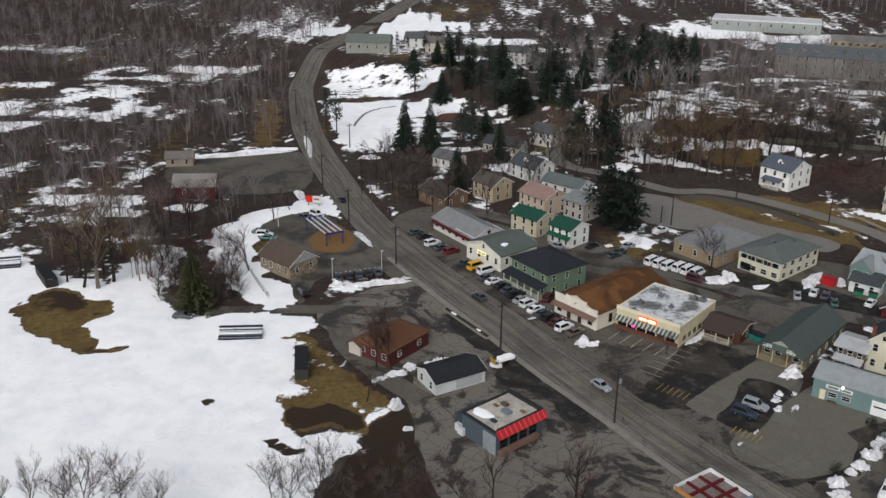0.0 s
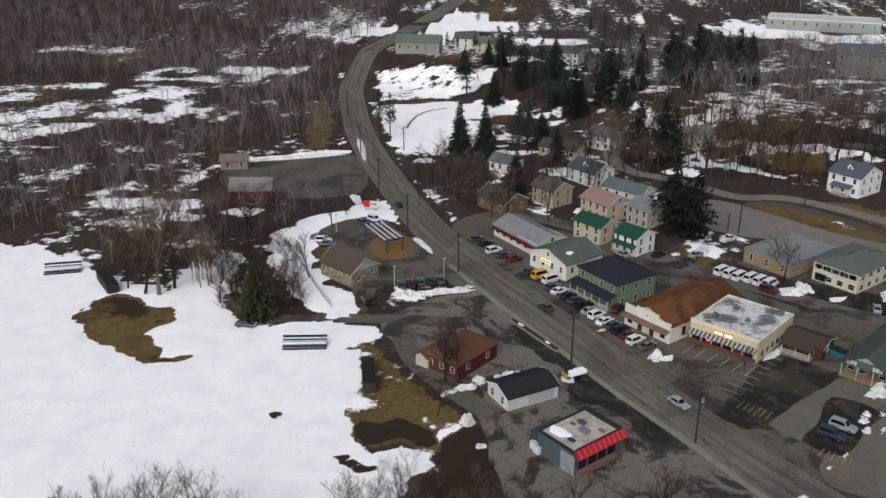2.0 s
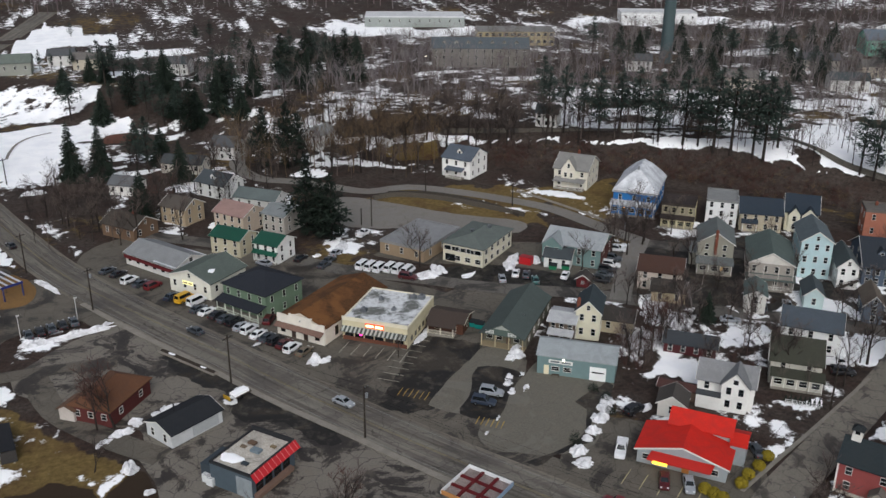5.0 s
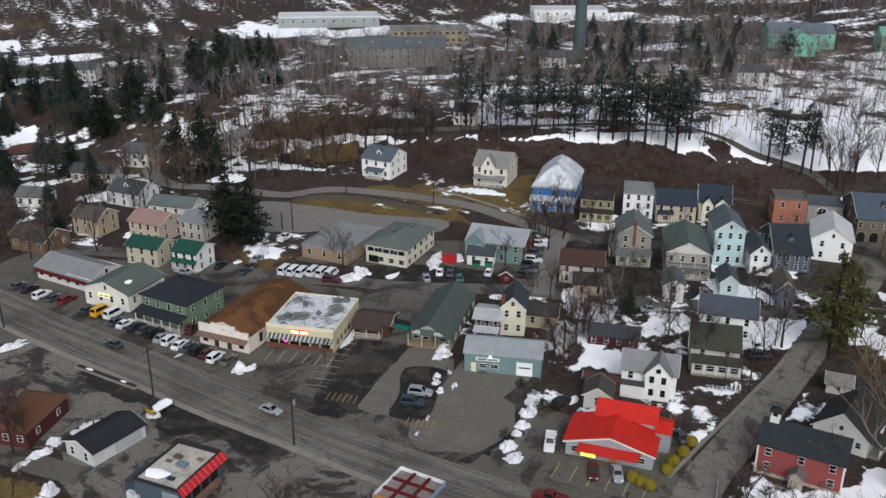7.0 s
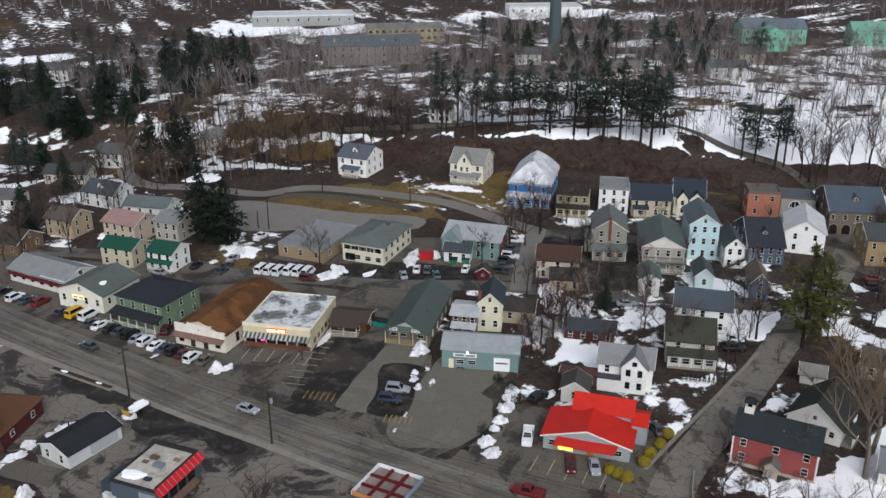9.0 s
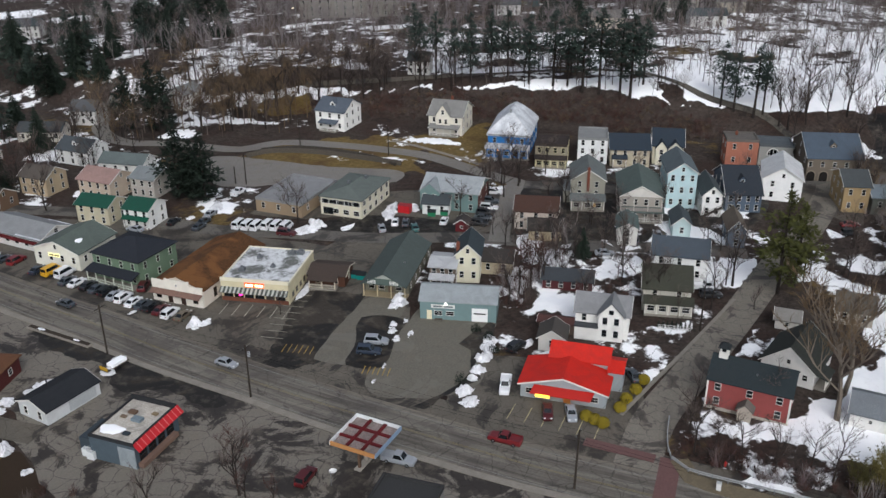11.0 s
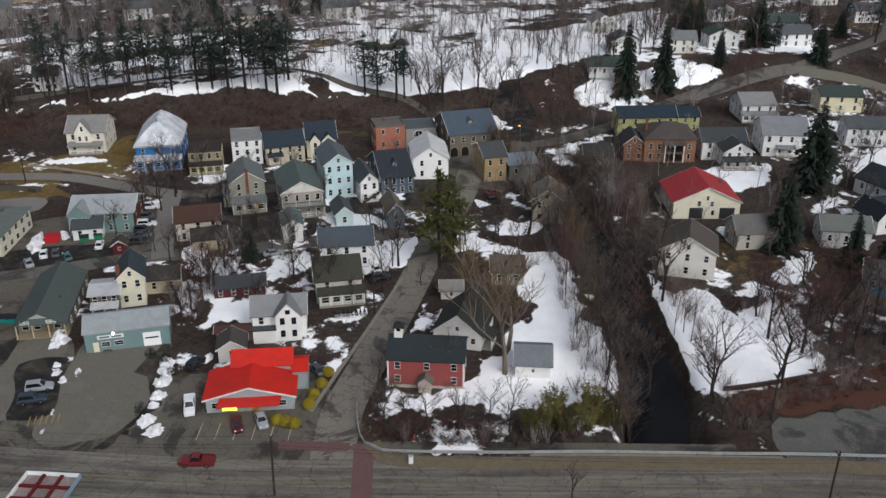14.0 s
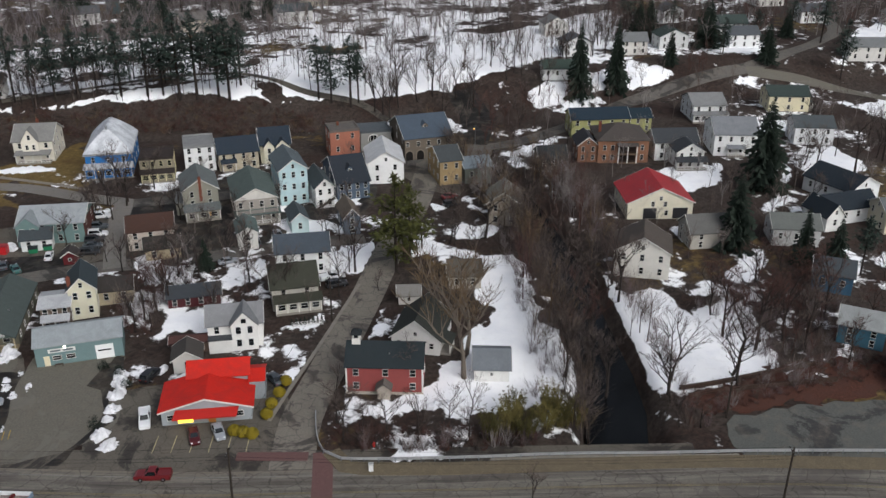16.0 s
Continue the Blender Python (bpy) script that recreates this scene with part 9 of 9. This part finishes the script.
# ---- the sports field ----
def bleachers(x, y, yaw, w, rows=3, label="low bleachers with dark blue planks under snow"):
    ob = empty("bleachers", pose(x, y, 0.1, 0, 0, yaw), label, "bleachers", "bleachers")
    navy = paint("1c2036", 0.6, 0.1, 0.3)
    for r in range(rows):
        dark = r in (0, rows - 1)
        z = 0.5 + r * 0.4
        part("seat_plank", Shape().box(-w / 2, w / 2, r * 0.8, r * 0.8 + 0.5, z - 0.06, z).mesh("seat_plank", navy), ob)
        part("footboard", Shape().box(-w / 2, w / 2, r * 0.8 - 0.28, r * 0.8 - 0.02, z - 0.36, z - 0.3).mesh("footboard", navy if r == 0 else METAL), ob)
        if not dark:
            part("snow_cover", Shape().box(-w / 2 + 0.1, w / 2 - 0.2, r * 0.8 - 0.28, r * 0.8 + 0.46, z + 0.004, z + 0.16).mesh("snow_cover", SNOW), ob, "band of snow along the seats")
    part("back_board", Shape().box(-w / 2, w / 2, rows * 0.8 - 0.28, rows * 0.8 - 0.2, 0.45 + rows * 0.4, 0.95 + rows * 0.4).mesh("back_board", navy), ob, "dark blue back board")
    part("skirt", Shape().box(-w / 2, w / 2, -0.36, -0.3, -0.2, 0.36).mesh("skirt", navy), ob, "dark front skirt")
    for k in range(4):
        fx = -w / 2 + 0.4 + (w - 0.8) * k / 3
        part("support", Shape().box(fx - 0.04, fx + 0.04, -0.28, rows * 0.8 - 0.3, -0.1, 0.06).box(fx - 0.04, fx + 0.04, rows * 0.8 - 0.4, rows * 0.8 - 0.3, 0.06, 0.35 + rows * 0.4).mesh("support", METAL), ob)


bleachers(-42.6, 172.4, 4, 9.2, 3)
bleachers(-109.2, 208.8, 14, 8.8, 3)


def dugout(x, y, yaw, w, d):
    ob = empty("dugout", pose(x, y, 0, 0, 0, yaw), "dark open-fronted player shelter beside the field", "shelter", "dugouts")
    part("roof", Shape().slab([(-w / 2, -d / 2, 2.2), (w / 2, -d / 2, 2.2), (w / 2, d / 2, 2.5), (-w / 2, d / 2, 2.5)], 0.15).mesh("roof", shingle("2b2c30")), ob)
    part("back_wall", Shape().box(-w / 2, w / 2, d / 2 - 0.15, d / 2, -0.2, 2.3).mesh("back_wall", paint("3c3a38", 0.8)), ob)
    for s in (-1, 1):
        part("side_wall", Shape().box(s * w / 2 - 0.07, s * w / 2 + 0.07, -d / 2, d / 2 - 0.15, -0.2, 2.1).mesh("side_wall", paint("3c3a38", 0.8)), ob)
    part("bench", Shape().box(-w / 2 + 0.3, w / 2 - 0.3, 0.2, 0.6, 0.4, 0.48).mesh("bench", paint("6a5a48", 0.8)), ob)


dugout(-27.9, 160.6, 98, 9.6, 2.6)
dugout(-95.3, 202.2, 125, 10.5, 2.8)


def fence(pts, h, label, name="fence", code="8a8d90", gap=2.4, mesh_rows=3):
    ob = empty(name, pose(0, 0, 0), label, "fence")
    post = Shape().tube([(0, 0, -0.2), (0, 0, h)], [0.04, 0.04], 5).mesh("post", paint(code, 0.6))
    ln = spline(pts, gap)
    for a in ln:
        part("post", post, ob, at=pose(a.x, a.y, max(high(a.x, a.y), 0)))
    for r in range(mesh_rows):
        z = h * (r + 1) / mesh_rows - 0.04
        s = Shape()
        for i, a in enumerate(ln):
            d = ln[min(i + 1, len(ln) - 1)] - ln[max(i - 1, 0)]
            n = Vector((-d.y, d.x, 0)).normalized() * 0.03
            za = max(high(a.x, a.y), 0) + z
            s.v += [(a.x - n.x, a.y - n.y, za), (a.x + n.x, a.y + n.y, za), (a.x + n.x, a.y + n.y, za + 0.07), (a.x - n.x, a.y - n.y, za + 0.07)]
            if i:
                k = 4 * i
                s.f += [(k - 4 + q, k - 4 + (q + 1) % 4, k + (q + 1) % 4, k + q) for q in range(4)]
        part("rail", s.mesh("rail", paint(code, 0.6)), ob)
    return ob


fence([(-59, 232), (-52, 218), (-45, 202), (-40, 192)], 1.6, "dark timber fence through the snow", code="4b4540")
fence([(108.4, 123.6), (110.8, 121.6), (113.2, 119.7)], 1.2, "white picket fence beside the porch", code="e2e2de", gap=0.45)
fence([(124, 46), (130, 50), (140, 43.5), (152, 38.5), (166, 30)], 1.4, "low rusty timber fence along the yard", code="5c3f35", gap=1.6)


# ---- the bridge railing ----
gr = empty("guard_rail", pose(0, 0, 0), "galvanised steel guard rail along the bridge and corner", "guard rail")
RAIL = [(89.5, 99.5), (85.2, 95.2), (82.4, 91.2), (82.6, 87.6), (87.6, 80.6), (95.8, 70.2), (104.6, 59.6), (114.6, 46.4), (125, 33), (138.5, 14.5)]
ln = spline(RAIL, 2.0)
post = Shape().box(-0.07, 0.07, -0.07, 0.07, -0.2, 0.85).mesh("post", METAL)
for p in ln:
    part("post", post, gr, at=pose(p.x, p.y, 0.1))
for z in (0.45, 0.75):
    part("beam", strip("beam", [(p.x, p.y) for p in ln], 0.12, z + 0.22, paint("b0b2b2", 0.5, 0.1, 0.25, 0.3), 2.0, 0, 0.2), gr)
tagged(new("bridge_wall", strip("bridge_wall", [(97.5, 69.2), (105.2, 59.8), (115.2, 46.6), (122, 37.6)], 0.5, 0.12, CONCRETE, 2.0, 0.6, 4.2)), "concrete bridge wall above the river", "bridge", kind="structure")

cab = empty("roadside_cabinet", pose(83.6, 82.2, 0.2, 0, 0, -50), "small white roadside cabinet on the pavement", "cabinet")
part("box", Shape().box(-0.35, 0.35, -0.3, 0.3, 0, 1.2).mesh("box", paint("d9dad8", 0.6)), cab)
part("lid", Shape().box(-0.4, 0.4, -0.35, 0.35, 1.2, 1.28).mesh("lid", paint("b9bab8", 0.6)), cab)
hy = empty("hydrant_marker", pose(88.7, 85.9, 0), "short red fire hydrant in the snow", "hydrant")
part("body", Shape().tube([(0, 0, 0), (0, 0, 0.7), (0, 0, 0.95)], [0.2, 0.18, 0.05], 8).mesh("body", paint("b3231c", 0.5)), hy)
part("cap", Shape().box(-0.3, 0.3, -0.08, 0.08, 0.45, 0.6).mesh("cap", paint("b3231c", 0.5)), hy)


# ---- parking bay lines ----
def bay_lines(x, y, turn, n, gap, length, code, label):
    ob = empty("bay_lines", pose(x, y, 0.085, 0, 0, turn), label, "road marking", kind="structure")
    me = Shape().box(-0.07, 0.07, 0, length, -0.01, 0.004).mesh("line", paint(code, 0.8, 0.2, 0.5))
    for i in range(n):
        part("line", me, ob, at=pose(i * gap, 0, 0))


bay_lines(35.2, 173.6, -40, 6, 2.7, 5.0, "b9b4a6", "faded white parking bay lines before the market")
bay_lines(43.0, 157.6, 50, 9, 2.6, 4.6, "a9a497", "faded white parking bay lines across the car park")
bay_lines(41.0, 153.0, -40, 6, 1.1, 3.0, "a88d4c", "faded yellow hatching on the car park")
bay_lines(51.0, 138.4, -40, 6, 0.95, 2.6, "b89a4e", "yellow hatching at the car park entrance")
bay_lines(66.2, 113.4, -52, 6, 3.0, 4.6, "b9ad86", "pale parking bay lines before the restaurant")

# ---- play frame, signs and clutter ----
pf = empty("play_frame", pose(-32.2, 232.6, 0, 0, 0, -60), "white and blue timber play frame on sand", "play frame")
for k in (-2.3, -0.8, 0.8, 2.3):
    part("beam", Shape().box(-7.0, 7.0, k - 0.16, k + 0.16, 3.3, 3.6).mesh("beam", paint("c9ccd2", 0.6)), pf)
for e in (-7.0, 7.0):
    part("end_beam", Shape().box(e - 0.18, e + 0.18, -2.6, 2.6, 3.2, 3.65).mesh("end_beam", paint("2a3270", 0.6)), pf, "dark blue end beam")
    for k in (-2.3, 2.3):
        part("post", Shape().box(e - 0.14, e + 0.14, k - 0.14, k + 0.14, -0.2, 3.3).mesh("post", paint("3a3e66", 0.6)), pf)
for k in range(4):
    part("swing", Shape().box(-4 + k * 2.4, -3.5 + k * 2.4, -0.15, 0.15, 0.6, 0.66).box(-4 + k * 2.4, -3.97 + k * 2.4, -0.02, 0.02, 0.66, 3.3).box(-3.53 + k * 2.4, -3.5 + k * 2.4, -0.02, 0.02, 0.66, 3.3).mesh("swing", paint("3a3430", 0.8)), pf)
lot("infield", [(-2, 372), (4, 375.5), (9, 374), (9, 366), (3, 361.5), (-2, 363)], 0.2, paint("6b4638", 0.95, 0.25, 0.4, scale=0.5), "bare red-brown clay infield of the ball field", 1.0, "sports field")
tagged(new("path_arc", strip("path_arc", [(-35.2, 352), (-34.9, 358), (-32.4, 373), (-27, 382), (-20.5, 386)], 1.0, 0.3, paint("8f8a84", 0.95, 0.2, 0.4, scale=0.5))), "worn grey arc trodden in the snowy field", "path", kind="structure")
lot("sand_play", [(-36, 232), (-30, 242), (-24, 230), (-26, 222), (-33, 222)], 0.05, paint("8a6b42", 0.95, 0.25, 0.4), "patch of wet yellow-brown sand")
bb = empty("billboard", pose(-38.5, 257.5, 0, 0, 0, -10), "red and white roadside billboard on posts", "billboard")
part("panel", Shape().box(-2.2, -0.2, -0.08, 0.08, 1.2, 3.2).mesh("panel", paint("c2261c", 0.6)), bb)
part("panel", Shape().box(-0.2, 2.2, -0.08, 0.08, 1.2, 3.2).mesh("panel", paint("d5d3d0", 0.6)), bb)
for k in (-1.6, 1.6):
    part("post", Shape().box(k - 0.08, k + 0.08, 0.08, 0.22, -0.2, 3.0).mesh("post", WOOD_POLE), bb)
for k in range(3):
    part("lettering", Shape().box(0.1 + k * 0.6, 0.5 + k * 0.6, -0.12, -0.08, 1.9, 2.5).mesh("lettering", paint("5c1512", 0.6)), bb)
pl = empty("planter", pose(5.2, 180.6, 0.02, 0, 0, -57), "long low concrete planter beside the road", "planter")
part("rim", Shape().box(-8.5, 8.5, -0.7, 0.7, -0.2, 0.4).mesh("rim", CONCRETE), pl)
part("soil", Shape().box(-8.2, 8.2, -0.45, 0.45, 0.35, 0.46).mesh("soil", paint("3b332c", 0.95)), pl)
for k in (-5, 4.6):
    part("snow_cover", Shape().tube([(k, 0, 0.4), (k + 0.2, 0.05, 0.5), (k + 0.3, 0, 0.6)], [1.1 + 0.3 * math.sin(k), 0.8, 0.15], 9).mesh("snow_cover", SNOW), pl, at=Matrix.Diagonal((1, 0.36, 1, 1)))
dp = empty("trailer", pose(12.4, 163.4, 0.05, 0, 0, 30), "flat utility trailer with yellow rail and snow load", "trailer")
part("bed", Shape().box(-2.6, 2.6, -1.0, 1.0, 0.5, 0.65).mesh("bed", paint("5c554c", 0.8)), dp)
part("load", Shape().box(-1.2, 2.2, -0.8, 0.8, 0.65, 1.2).mesh("load", SNOW), dp)
part("rail", Shape().box(-2.6, -2.5, -1.0, 1.0, 0.65, 1.4).mesh("rail", paint("c8a02a", 0.6)), dp, "yellow end rail")
for s in (-1, 1):
    part("wheel", Shape().box(-0.35, 0.35, s * 1.05 - 0.1, s * 1.05 + 0.1, 0.0, 0.65).mesh("wheel", RUBBER), dp)
for bx, by, code in ((66.4, 174.6, "1f7f78"), (67.2, 173.4, "1f7f78"), (98, 197.2, "2f7a55"), (101, 196, "2f7a55")):
    d = empty("dumpster", pose(bx, by, 0.06, 0, 0, -40), "teal-green metal waste container", "container", "containers")
    part("body", Shape().add([(-0.9, -0.6, 0.1), (0.9, -0.6, 0.1), (0.9, 0.6, 0.1), (-0.9, 0.6, 0.1), (-1, -0.75, 1.2), (1, -0.75, 1.2), (1, 0.75, 1.5), (-1, 0.75, 1.5)], [(3, 2, 1, 0), (0, 1, 5, 4), (1, 2, 6, 5), (2, 3, 7, 6), (3, 0, 4, 7), (4, 5, 6, 7)]).mesh("body", paint(code, 0.6)), d)
    part("lid", Shape().slab([(-1.05, -0.8, 1.25), (1.05, -0.8, 1.25), (1.05, 0.8, 1.58), (-1.05, 0.8, 1.58)], 0.05).mesh("lid", paint("23282a", 0.6)), d)
rc = empty("red_container", pose(93.4, 203.2, 0.06, 0, 0, -50), "bright red metal container beside the office", "container")
part("body", Shape().box(-1.6, 1.6, -1.0, 1.0, 0, 1.9).mesh("body", paint("b3141c", 0.5)), rc)
part("lid", Shape().box(-1.65, 1.65, -1.05, 1.05, 1.9, 2.0).mesh("lid", paint("8f1016", 0.5)), rc)
house("flat-roofed low building beside the fuel canopy", 39.6, 99.8, -48, 9.4, 9.0, 3.8, "7c7a76", "3c3c3c", "flat", 0.3, 1, 3, 2, name="shop", category="shop", boards=0)
dish = empty("satellite_dish", pose(33.8, 112.2, 0), "white satellite dish on a short mast", "dish")
part("mast", Shape().tube([(0, 0, 0), (0, 0, 2.6)], [0.05, 0.05], 6).mesh("mast", METAL), dish)
part("reflector", Shape().tube([(0, 0, 2.6), (0.15, -0.1, 2.75), (0.3, -0.2, 2.85)], [0.1, 0.45, 0.6], 12).mesh("reflector", paint("dcdcda", 0.5)), dish)

# timber retaining walls at the end of the snowy field
for pts in ([(133.4, 52.3), (139.2, 47.5), (148, 41.2), (157.4, 34.2)], [(132.1, 50.1), (139.2, 44.2), (153, 30.5)]):
    tagged(new("retaining_wall", strip("retaining_wall", pts, 0.45, 0.9, paint("4a3a31", 0.9, 0.25, 0.4), 2.0, 0.0, 1.3)), "low weathered timber retaining wall on the bank", "wall", kind="structure")

tagged(new("retaining_wall", strip("retaining_wall", [(78, 270), (84, 268), (91.6, 264), (99, 255.5), (104.4, 247), (107.5, 236.6)], 0.6, 0.8, paint("4a453e", 0.95, 0.3, 0.4), 2.0, 0.0, 1.2)), "low dark stone wall on the grass bank", "wall", kind="structure")
